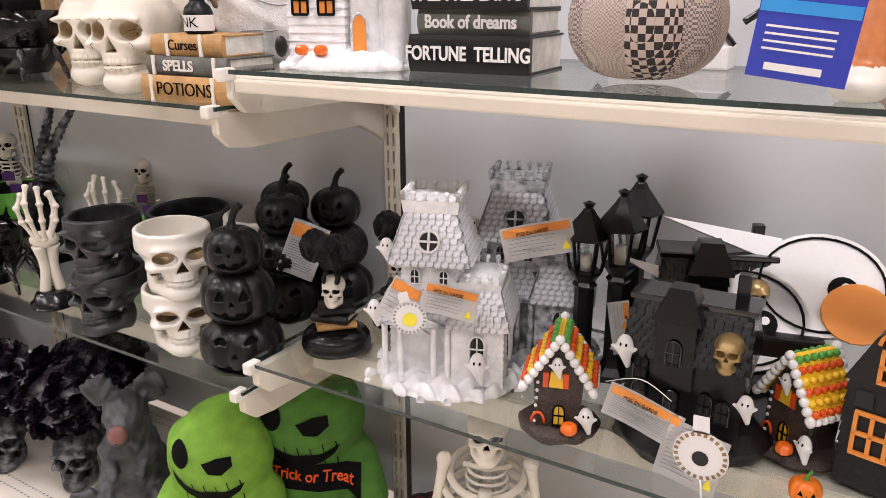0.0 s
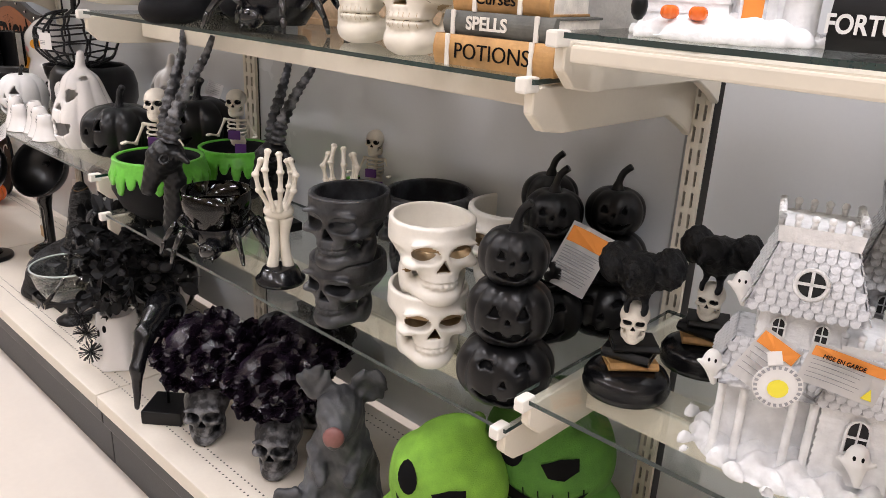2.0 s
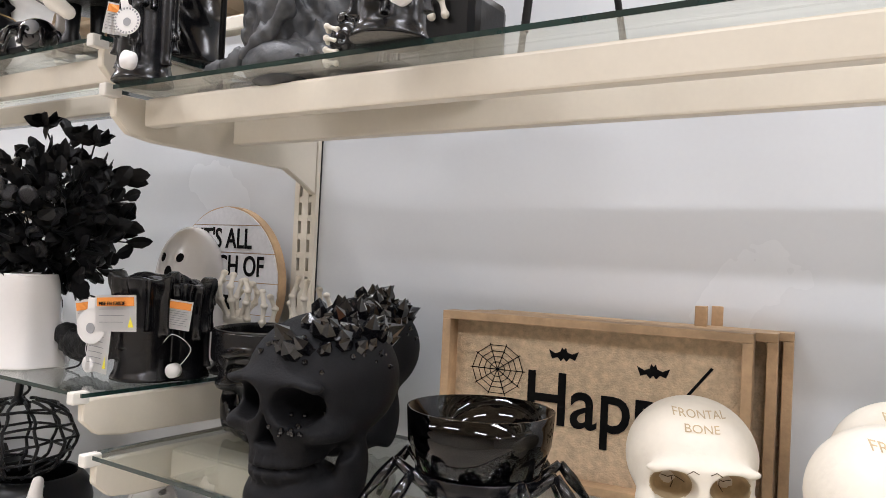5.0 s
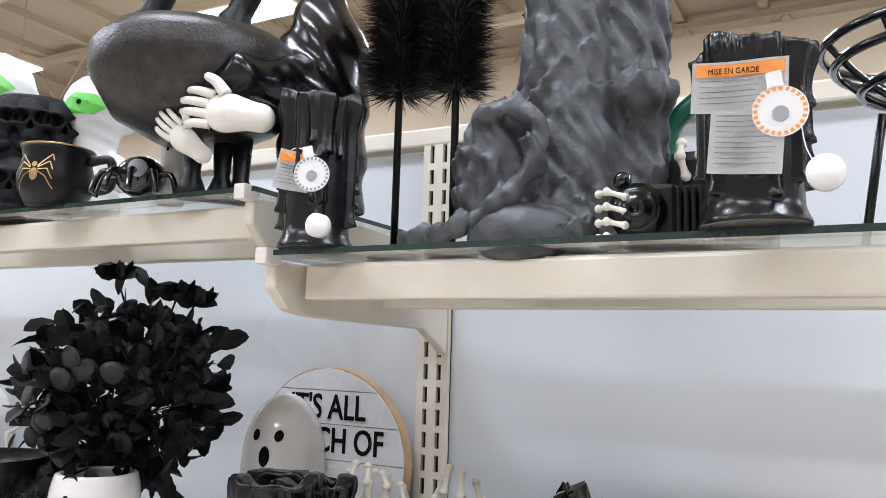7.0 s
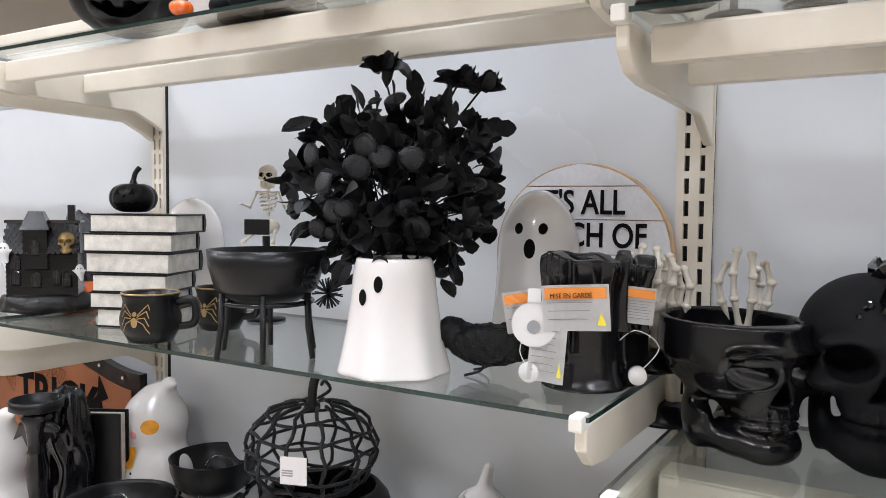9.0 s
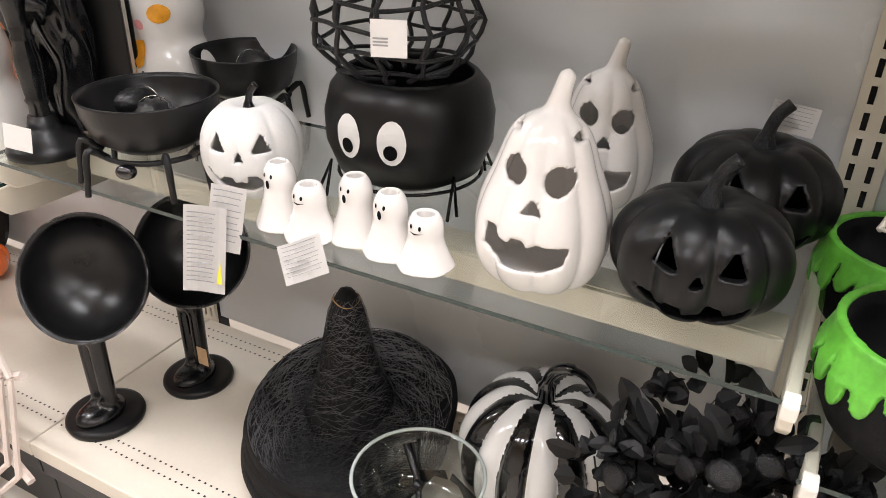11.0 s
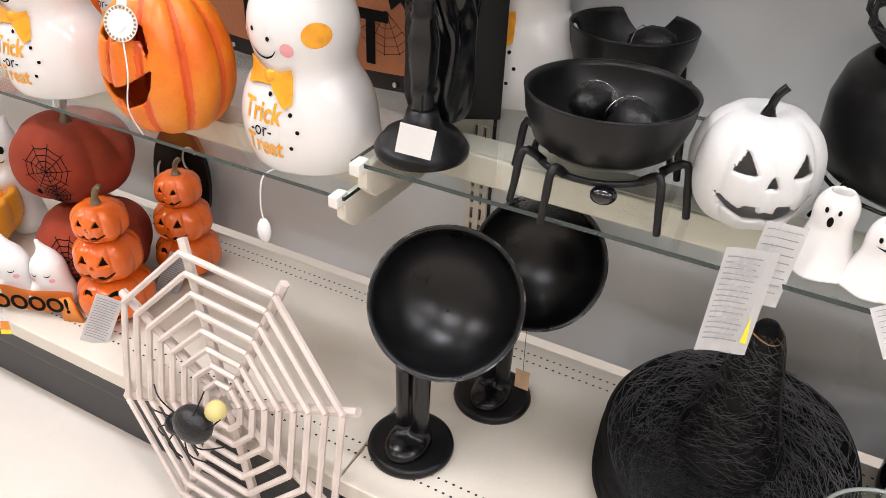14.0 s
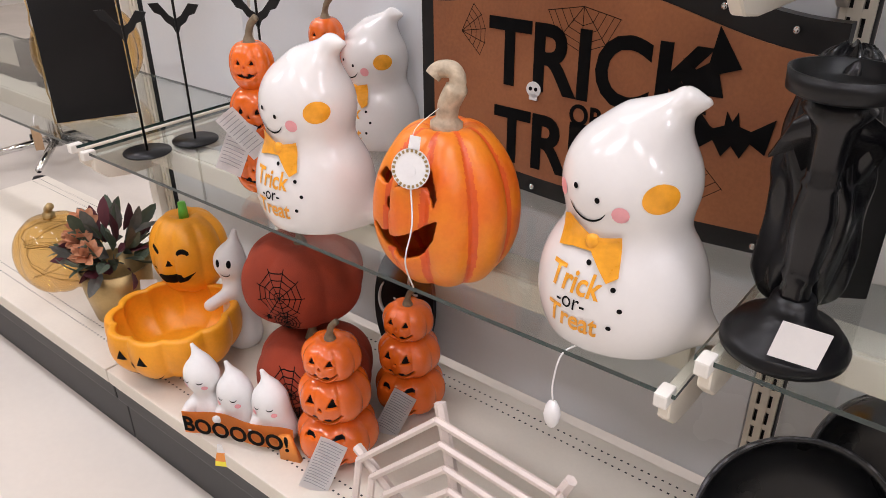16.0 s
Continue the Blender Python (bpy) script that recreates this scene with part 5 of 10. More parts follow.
def ghost_row(x, y, rz):
    """Five small joined ghosts with open tops, for candles."""
    t = thing("ghost_taper_holder", x, y, z, rz, "row of five small white ceramic ghosts joined together", "candle holder")
    spots = [(-0.118, 0.0, 0.098, "sad"), (-0.062, -0.012, 0.080, "grin"), (-0.004, 0.012, 0.097, "sad"), (0.056, 0.0, 0.09, "scream"), (0.112, -0.010, 0.076, "grin")]
    fs = []
    for gx, gy, gh, mood in spots:
        g0 = ghost_f(0.0185, gh, 1.15, 6)

        def f(P, g0=g0, gx=gx, gy=gy, gh=gh):
            Q = [P[0] - gx, P[1] - gy, P[2]]
            d = smin(g0(Q), ell(Q, (0, 0, gh * 0.74), (0.0215, 0.0205, 0.024)), 0.008)
            d = np.maximum(d, P[2] - gh * 0.955)
            return cut(d, np.maximum(np.sqrt(Q[0] ** 2 + Q[1] ** 2) - 0.0105, gh * 0.7 - P[2]), 0.002)
        fs.append(f)
        g = sculpt("ghost", f, (gx - 0.052, gy - 0.052, -0.003), (gx + 0.052, gy + 0.052, gh), 0.0024, WHITE, t)
        for sx in (-1, 1):
            decal("eye", [circ(gx + sx * 0.0065 - 0.004, gh * 0.79, 0.0019, 0.003)], INK, g, f, fine=0.004)
        if mood == "grin":
            m = [(gx - 0.014, gh * 0.70), (gx - 0.004, gh * 0.665), (gx + 0.008, gh * 0.71), (gx - 0.003, gh * 0.695)]
        else:
            m = circ(gx - 0.004, gh * 0.67, 0.0032, 0.0062)
        decal("mouth", [m], INK, g, f, fine=0.004)
    return t


ghost_row(-1.769, -0.354, 2)
pumpkin(-1.971, -0.304, z, 0.074, 0.148, WHITEM, 24, 8, "white ceramic jack-o'-lantern with a black stem", face="cut", fs=0.112, fz=0.078, stem_mat=BLACKS, stem_size=0.035, res=0.003, depth=0.09)
wt = thing("warning_slip", -1.955, -0.425, z, 30, "long white paper warning slip hanging over the shelf edge", "paper tag")
tag(wt, pose(0, -0.02, -0.02, -8, 6, 0), 0.055, 0.12, False, 16, sign=True)
tag(wt, pose(0.03, -0.01, 0.02, -8, 10, 0), 0.045, 0.09, False, 9, sign=False)
wt2 = thing("warning_slip", -1.795, -0.422, z, 20, "white paper slip hanging over the shelf edge", "paper tag")
tag(wt2, pose(0, -0.012, 0.005, -30, -24, 0), 0.062, 0.05, False, 8, sign=False)

# black pot with painted eyes, on a wire stand
pt = thing("black_cauldron_pot", -1.799, -0.163, z, 10, "matt black round pot with big white painted eyes", "pot")
pf = lambda P: pk_f(0.122, 0.165, 1, 0.0, z0=0.018, power=3.4)(P)
pot_prof = [(0, 0.018), (0.07, 0.02), (0.105, 0.04), (0.12, 0.08), (0.121, 0.12), (0.112, 0.155), (0.098, 0.172), (0.092, 0.176), (0.088, 0.172), (0.1, 0.15), (0.105, 0.1), (0.07, 0.04), (0, 0.035)]
part("body", lathe(pot_prof, 64), BLACK, pt)
prof_z, prof_r = [q[1] for q in pot_prof[:7]], [q[0] for q in pot_prof[:7]]
pf = lambda P: (np.sqrt(P[0] ** 2 + P[1] ** 2) - np.interp(P[2], prof_z, prof_r)) * 0.8
for ex in (-0.046, 0.018):
    e = decal("eye", [circ(ex, 0.108, 0.0195, 0.030, n=20)], WHITEM, pt, pf, 0.001, label="white painted eye")
    decal("pupil", [circ(ex - 0.001, 0.096, 0.0095, 0.0105)], INK, e, pf, 0.002)
for a in (-140, -40, 45, 135):
    c, s = math.cos(radians(a)), math.sin(radians(a))
    part("wire_leg", tube([(0.128 * c, 0.128 * s, 0.001), (0.118 * c, 0.118 * s, 0.055), (0.135 * c + 0.02 * s, 0.135 * s - 0.02 * c, 0.001)], 0.0025, 7), BLACKS, pt)
part("wire_ring", tube([(0.105 * math.cos(a), 0.105 * math.sin(a), 0.03) for a in np.linspace(0, 6.2832, 37)], 0.0025, 6), BLACKS, pt)

# open wire pumpkin on the pot
wp = thing("wire_pumpkin", -1.800, -0.196, z + 0.172, 20, "open black glitter wire pumpkin standing on the pot", "pumpkin")
R, H = 0.112, 0.155
for i in range(12):
    a = 2 * math.pi * i / 12
    pts = [(R * math.sin(u) ** 0.8 * math.cos(a) * 1.0 + 0.004 * math.sin(9 * u), R * math.sin(u) ** 0.8 * math.sin(a), H / 2 - H / 2 * math.cos(u)) for u in np.linspace(0.25, 2.95, 15)]
    part("wire_rib", tube(pts, 0.0034, 7), GLITT, wp)
for j, u in enumerate((0.75, 1.2, 1.6, 2.0, 2.45)):
    r = R * math.sin(u) ** 0.8
    part("wire_hoop", tube([(r * math.cos(a) * (1 - 0.05 * abs(math.sin(6 * a))), r * math.sin(a) * (1 - 0.05 * abs(math.sin(6 * a))), H / 2 - H / 2 * math.cos(u) + 0.005 * math.sin(3 * a + j)) for a in np.linspace(0, 6.2832, 49)], 0.0030, 6), GLITT, wp)
part("stem", tube(curve([(0, 0, H * 0.93), (0, 0, H * 1.1), (0.004, 0, H * 1.25), (0.012, 0, H * 1.33)], 5), [0.014] * 3 + [0.008] * 13, 9), BLACKR, wp)
part("tendril", tube(curve([(0.01, 0, H * 1.05), (0.035, -0.01, H * 1.17), (0.03, -0.02, H * 1.28), (0.02, -0.01, H * 1.22)], 6), 0.003, 6), BLACKR, wp)
part("price_tag", box_bm(0.044, 0.0006, 0.044, (0.014, -R - 0.006, H * 0.50), 0, None), PAPER, wp, "white price tag", smooth=False)
for i in range(3):
    part("printed_line", box_bm(0.018, 0.0004, 0.002, (0.004, -R - 0.0068, H * 0.50 - 0.004 * i), 0), PRINT, wp, smooth=False)


def gourd(x, y, rz):
    """A tall white ghost gourd lantern with a cut face."""
    t = thing("gourd_lantern", x, y, z, rz, "tall white ceramic gourd lantern with cut-out ghost face", "lantern", "gourd lanterns")
    f1, f2 = pk_f(0.077, 0.155, 9, 0.10, z0=-0.02), pk_f(0.050, 0.12, 9, 0.10, z0=0.085)

    def body(P):
        d = smin(f1(P), f2(P), 0.05)
        return smin(d, caps(P, (0, 0, 0.19), (0.012, 0, 0.245), 0.014, 0.009), 0.02)
    holes = [circ(-0.022, 0.148, 0.013, 0.016), circ(0.024, 0.142, 0.0145, 0.0165), [(-0.010, 0.106), (0.012, 0.104), (0.003, 0.124)], [(-0.045, 0.085), (-0.048, 0.058), (-0.025, 0.038), (0.015, 0.036), (0.04, 0.05), (0.044, 0.072), (0.0, 0.070), (-0.002, 0.077), (-0.015, 0.078), (-0.018, 0.070), (-0.032, 0.074), (-0.036, 0.082)], circ(0.035, 0.185, 0.006), circ(-0.03, 0.19, 0.005)]

    def f(P):
        d = np.maximum(body(P), -P[2])
        d = smax(d, -(d + 0.007), 0.002)
        for h in holes:
            d = np.maximum(d, -np.maximum(poly_d(P, h), P[1]))
        return d
    sculpt("shell", f, (-0.085, -0.085, -0.004), (0.085, 0.085, 0.26), 0.0031, WHITE, t)
    return t


g1 = gourd(-1.538, -0.302, 6)
g1.scale = (1.06, 1.06, 0.97)
copy_thing(g1, pose(-1.547, -0.053, z, 0, 0, 14) @ Matrix.Scale(0.93, 4))
for bx, by, br in ((-1.360, -0.286, 8), (-1.334, -0.091, 14)):
    t, f = pumpkin(bx, by, z, 0.098, 0.135, BLACK, br, 9, "matt black pumpkin lantern with a glittering stem", face="cut", fs=0.12, fz=0.07, stem_mat=GLITT, stem_size=0.055, res=0.0033, depth=0.13, group="black pumpkin lanterns")
    for i in range(9):
        a = 2 * math.pi * i / 9
        pts = []
        for u in np.linspace(0.25, 1.5, 10):
            rr = 0.098 * math.sin(u) ** 0.75 * 0.875
            pts.append((rr * math.cos(a), rr * math.sin(a), 0.0675 + 0.062 * math.cos(u) ** 0.9 if math.cos(u) > 0 else 0.0675))
        part("groove_line", tube(pts, 0.0012, 5), SILVERD, t, "grey dry-brushed groove")
tag(t, pose(0.03, 0.03, 0.15, -20, 10, 0), 0.055, 0.035, False, 6, sign=False)

cauldron_on_spider(-2.136, -0.328, z, 0.108, 0.145, 20, "wide matt black bowl on a black spider-leg stand")
cauldron_on_spider(-2.185, -0.070, z, 0.10, 0.145, 20, "wide matt black bowl on a black spider-leg stand")
for k, (bx, by) in enumerate(((-2.156, -0.323), (-2.106, -0.348), (-2.165, -0.075))):
    t = thing("black_ornament", bx, by, z + 0.075, 40 * k, "ribbed black net ornament lying in the bowl", "ornament", "bowl ornaments")
    part("body", lathe([(0, -0.02), (0.02, -0.018), (0.026, 0), (0.027, 0.012), (0.022, 0.03), (0.010, 0.045), (0, 0.047)], 24, 12, 0.15, m=pose(0, 0, 0.03, 70, 0, 0)), BLACKR, t)
    part("tie", tube([(0.027 * math.cos(a), 0.01, 0.03 + 0.027 * math.sin(a)) for a in np.linspace(0, 6.28, 20)], 0.0008, 5), CHROME, t)


def candlestick(x, y, rz):
    """A black candlestick: a turned base, a slender leg and a round dish held by a bat wing."""
    t = thing("black_candlestick", x, y, z, rz, "black carved candlestick with a round dish on top", "candlestick")
    part("base", lathe([(0, 0), (0.062, 0), (0.063, 0.008), (0.058, 0.016), (0.052, 0.019), (0.05, 0.026), (0.03, 0.036), (0.024, 0.045), (0.02, 0.06), (0, 0.06)], 40), BLACK, t)
    part("column", lathe([(0.016, 0.055), (0.014, 0.075), (0.0175, 0.085), (0.015, 0.09), (0.019, 0.12), (0.0205, 0.15), (0.016, 0.175), (0.018, 0.18), (0.015, 0.185), (0.017, 0.21), (0.022, 0.235), (0.03, 0.25), (0.018, 0.262), (0, 0.263)], 28, c=(0, 0, 0), wob=0.12), BLACKS, t)
    b = slab([(-0.05, 0.20), (-0.035, 0.235), (-0.012, 0.255), (0.02, 0.25), (0.05, 0.23), (0.04, 0.20), (0.03, 0.215), (0.012, 0.19), (0, 0.215), (-0.02, 0.19), (-0.03, 0.21)], -0.004, 0.004)
    part("wing", b, BLACKS, t)
    part("dish", lathe([(0, 0.262), (0.04, 0.262), (0.048, 0.266), (0.049, 0.284), (0.046, 0.284), (0.044, 0.27), (0, 0.27)], 40), BLACK, t)
    part("price_tag", box_bm(0.045, 0.0006, 0.04, (-0.005, -0.068, 0.045), 0, pose(0, 0, 0, 0, 10, 0)), PAPER, t, "blank white price tag", smooth=False)
    return t


candlestick(-2.370, -0.343, 20)
ld = thing("draped_figure_bookend", -2.385, -0.267, z, 30, "black resin hooded draped figure against a book", "bookend")


def drape_f(P):
    d = caps(P, (0, 0, 0.05), (0, 0, 0.19), 0.043, 0.043)
    d = smin(d, ell(P, (0, -0.005, 0.235), (0.034, 0.034, 0.042)), 0.02)
    a = np.arctan2(P[1], P[0])
    return np.maximum(d + 0.0035 * np.sin(a * 7 + 1.6 * np.sin(P[2] * 38) + P[2] * 20) + 0.0022 * np.sin(P[2] * 62 + 3 * np.sin(a * 3)) * np.sin(a * 5), -P[2])


sculpt("drapery", drape_f, (-0.07, -0.07, -0.004), (0.07, 0.07, 0.285), 0.003, BLACKS, ld)
part("book_cover", box_bm(0.10, 0.008, 0.215, (0.035, 0.034, 0.1075), 0.002), BLACK, ld, smooth=False)
part("page_block", box_bm(0.092, 0.028, 0.207, (0.034, 0.052, 0.1065), 0.001), PAGES, ld, "cream pages", smooth=False)
part("book_cover", box_bm(0.10, 0.005, 0.215, (0.035, 0.07, 0.1075), 0.001), BLACK, ld, smooth=False)


# ghost figurine with bow tie
def treat_ghost(x, y, zz, rz, s=1.0):
    t = thing("trick_or_treat_ghost", x, y, zz, rz, "white ceramic ghost figure with orange bow and painted words", "ghost figurine", "bow-tie ghosts", scale=s)

    def f(P):
        d = ell(P, (0, 0, 0.060), (0.100, 0.086, 0.113))
        d = smin(d, ell(P, (-0.002, 0, 0.192), (0.077, 0.072, 0.078)), 0.022)
        d = smin(d, caps(P, (0.012, 0, 0.25), (0.045, 0, 0.285), 0.034, 0.016), 0.03)
        d = smin(d, caps(P, (0.045, 0, 0.285), (0.066, -0.003, 0.288), 0.013, 0.006), 0.01)
        d = smin(d, caps(P, (0.06, 0.01, 0.03), (0.118, -0.005, 0.022), 0.026, 0.010), 0.03)
        return np.maximum(d, -P[2])
    sculpt("body", f, (-0.105, -0.09, -0.004), (0.135, 0.09, 0.302), 0.0036, WHITE, t)
    ob = decal("bow", [[(-0.062, 0.155), (-0.052, 0.162), (-0.02, 0.145), (0.012, 0.152), (0.016, 0.11), (0.004, 0.102), (-0.02, 0.13), (-0.042, 0.128), (-0.062, 0.122)]], CHEEKO, t, f, 0.005, label="glossy orange bow tie")
    part("bow_knot", ball(0.009, tuple(wrap(f, [(-0.02, 0.139)], 0.003)[0]), None, 12, (1, 0.6, 1.1)), CHEEKO, t)
    decal("cheek_disc", [circ(0.044, 0.198, 0.0165, n=20)], CHEEKO, t, f, 0.001, label="orange painted cheek disc")
    decal("blush", [circ(0.008, 0.178, 0.0095)], PINK, t, f, 0.001, label="pink cheek")
    decal("blush", [circ(-0.066, 0.186, 0.007, 0.010)], PINK, t, f, 0.001, label="pink cheek")
    for ex, ez in ((-0.046, 0.198), (-0.018, 0.190)):
        decal("eye", [circ(ex, ez, 0.003, 0.0034)], INK, t, f, 0.0012)
    decal("smile", [arc_band(-0.03, 0.186, 0.024, 0.003, 200, 335)], INK, t, f, 0.0012)
    words("painted_word", "Trick", 0.040, CHEEKO, t, (-0.036, 0.091), f, 0.75, 0.25, 0.0008)
    words("painted_word", "-or-", 0.030, INK, t, (-0.036, 0.067), f, 0.8, 0.1)
    words("painted_word", "Treat", 0.038, CHEEKO, t, (-0.034, 0.043), f, 0.75, 0.1, 0.0008)
    for bx, bz in ((-0.02, 0.117), (0.012, 0.095), (0.022, 0.072), (0.012, 0.048)):
        decal("button", [circ(bx, bz, 0.003)], INK, t, f, 0.0012)
    return t


tg = treat_ghost(-2.345, -0.088, z, 2, 0.95)
z4 = S["B4S1"]
copy_thing(tg, pose(-2.558, -0.330, z4, 0, 0, 10) @ Matrix.Scale(1.02 / 0.95, 4))
copy_thing(tg, pose(-3.071, -0.338, z4, 0, 0, 18) @ Matrix.Scale(1.065, 4))
copy_thing(tg, pose(-3.235, -0.025, z4, 0, 0, 18) @ Matrix.Scale(1.065, 4))

# ---- middle bay, upper glass shelf ----
z = S["B3S2"]


def leaf_bm(b, p, d, L, W, roll, curl=0.2):
    """One leaf or petal from p along d, added to the vertex and face lists b."""
    d = d.normalized()
    side = d.orthogonal().normalized()
    side = Matrix.Rotation(roll, 3, d) @ side
    nrm = d.cross(side)
    V, F = b
    k = len(V)
    for u, w in ((0, 0.12), (0.3, 0.85), (0.62, 1.0), (0.88, 0.55), (1.0, 0.05)):
        c = p + d * (u * L) - nrm * (curl * L * u * u)
        V += [tuple(c - side * W * w / 2 + nrm * 0.12 * W * w), tuple(c), tuple(c + side * W * w / 2 + nrm * 0.12 * W * w)]
    for i in range(4):
        a = k + 3 * i
        F += [(a, a + 1, a + 4, a + 3), (a + 1, a + 2, a + 5, a + 4)]


def bouquet(t, c, rx, ry, rz_, seed, leaves=120, round_=28, blooms=5, mat=PETAL, stems=40, base=None):
    """A bushy artificial bouquet: stems, leaves, glittering discs and flowers."""
    rng = random.Random(seed)
    c = Vector(c)
    base = Vector(base) if base else c - Vector((0, 0, rz_))
    rnd = lambda: Vector((rng.gauss(0, 1), rng.gauss(0, 1), rng.gauss(0, 1))).normalized()
    b = None
    for i in range(stems):
        q = rnd()
        q = c + Vector((q.x * rx, q.y * ry, abs(q.z) * rz_ * 0.95 - 0.2 * rz_))
        b = tube(curve([base, base.lerp(q, 0.5) + Vector((0, 0, 0.03)), q], 4), 0.0013, 4, b)
    st = part("stem_wire", b, mat, t, "thin black wire stems")
    st["kind"] = "stuff"
    B = ([], [])
    for i in range(leaves):
        q = rnd() * (rng.random() ** 0.33)
        lump = 0.86 + 0.30 * math.sin(3.1 * math.atan2(q.z, q.x) + seed) * math.cos(2.3 * q.y * 3)
        p = c + Vector((q.x * rx, q.y * ry, q.z * rz_)) * lump
        leaf_bm(B, p, (q + rnd() * 0.7 + Vector((0, 0, 0.1))), rng.uniform(0.026, 0.048), rng.uniform(0.018, 0.032), rng.uniform(0, 6.28), rng.uniform(0.0, 0.5))
    lf = hang(mesh_ob("foliage", B[0], B[1], mat, False), t, "dense black fabric leaves")
    lf["kind"] = "stuff"
    for i in range(round_):
        q = rnd()
        if q.y > 0.4:
            q.y = -q.y
        p = c + Vector((q.x * rx, q.y * ry, q.z * rz_)) * rng.uniform(0.6, 1.05)
        r = rng.uniform(0.011, 0.022)
        n = (Vector((q.x, q.y - 0.5, q.z * 0.4)) + rnd() * 0.5).normalized().to_track_quat("Z", "Y").to_matrix().to_4x4()
        part("glitter_leaf", lathe([(0, 0.003), (r * 0.6, 0.002), (r, -0.001), (r * 0.6, 0.001), (0, 0.002)], 12, m=Matrix.Translation(p) @ n, squash=0.85), GLITT, t)
    for i in range(blooms):
        q = rnd()
        q = Vector((q.x * 0.9, -abs(q.y) * 0.6, abs(q.z)))
        p = c + Vector((q.x * rx, q.y * ry, q.z * rz_)) * 1.05
        B = ([], [])
        up = (q.normalized() + Vector((0, 0, 0.6))).normalized()
        for j in range(11):
            a = 2 * math.pi * j / 11
            o = up.orthogonal().normalized()
            d = (Matrix.Rotation(a, 3, up) @ o) + up * rng.uniform(0.1, 0.7)
            leaf_bm(B, p, d, 0.026, 0.018, rng.uniform(-0.4, 0.4), 0.3)
        hang(mesh_ob("flower", B[0], B[1], mat, False), t, "black fabric flower")


def ghost_vase(x, y, zz, rz, label):
    t = thing("ghost_vase", x, y, zz, rz, label, "vase", "ghost vases")
    f0 = ghost_f(0.05, 0.19, 0.42, 7)
    f = lambda P: np.maximum(f0(P), P[2] - 0.145)
    sculpt("vase", lambda P: cut(f(P), np.maximum(f0(P) + 0.006, 0.02 - P[2]), 0.002), (-0.085, -0.085, -0.004), (0.085, 0.085, 0.155), 0.003, WHITE, t)
    for ex, ez in ((-0.022, 0.108), (0.0, 0.125)):
        decal("eye", [circ(ex, ez - 0.01, 0.006, 0.010)], INK, t, f0, 0.001, label="black oval eye")
    decal("brow", [arc_band(0.0, 0.135, 0.012, 0.004, 30, 150)], INK, t, f0, 0.001)
    return t


gv = ghost_vase(-1.532, -0.339, z, 14, "white ceramic ghost vase with painted eyes")
bq = thing("black_bouquet", -1.580, -0.270, z + 0.14, 0, "bushy black artificial bouquet with glittering leaves in vase", "bouquet", "black bouquets")
bouquet(bq, (0, 0, 0.10), 0.17, 0.13, 0.15, 3, 600, 70, 8, stems=16, base=(0, -0.02, 0.0))
for i, (fx, fz) in enumerate(((-0.01, 0.275), (0.115, 0.245), (0.15, 0.235))):
    part("tall_stem", tube(curve([(0, 0, 0.1), (fx * 0.6, 0, fz * 0.8), (fx, -0.02, fz)], 4), 0.0015, 5), PETAL, bq)
    B = ([], [])
    for j in range(14):
        a = 2.4 * j
        leaf_bm(B, Vector((fx, -0.02, fz)), Vector((math.cos(a), math.sin(a), 0.15 + 0.06 * j)), 0.034, 0.022, 0.3 * j, 0.25)
    hang(mesh_ob("flower", B[0], B[1], PETAL, False), bq, "black fabric flower")
B = ([], [])
leaf_bm(B, Vector((-0.12, -0.03, 0.21)), Vector((-1, 0, -0.15)), 0.07, 0.028, 1.4, 0.1)
leaf_bm(B, Vector((-0.14, -0.03, 0.15)), Vector((-0.7, 0, -0.6)), 0.07, 0.035, 1.4, 0.2)
hang(mesh_ob("long_leaf", B[0], B[1], GLITT, False), bq)
for cx, cz in ((-0.095, -0.02), (0.035, -0.03), (-0.05, -0.04)):
    b = None
    rng = random.Random(int(cx * 1000))
    for j in range(60):
        d = Vector((rng.gauss(0, 1), rng.gauss(0, 1), rng.gauss(0, 1))).normalized()
        b = tube([(cx, -0.09, cz), tuple(Vector((cx, -0.09, cz)) + d * 0.022)], [0.0006, 0.0013], 4, b)
    part("thistle", b, PETAL, bq, "spiky black thistle head")["kind"] = "stuff"

gh, gf2 = ghost(-1.441, -0.073, z, 0.062, 0.25, 12, "white ceramic sheet ghost with round black eyes")
ghost(-2.248, -0.065, z, 0.062, 0.235, 30, "white ceramic sheet ghost standing at the back")

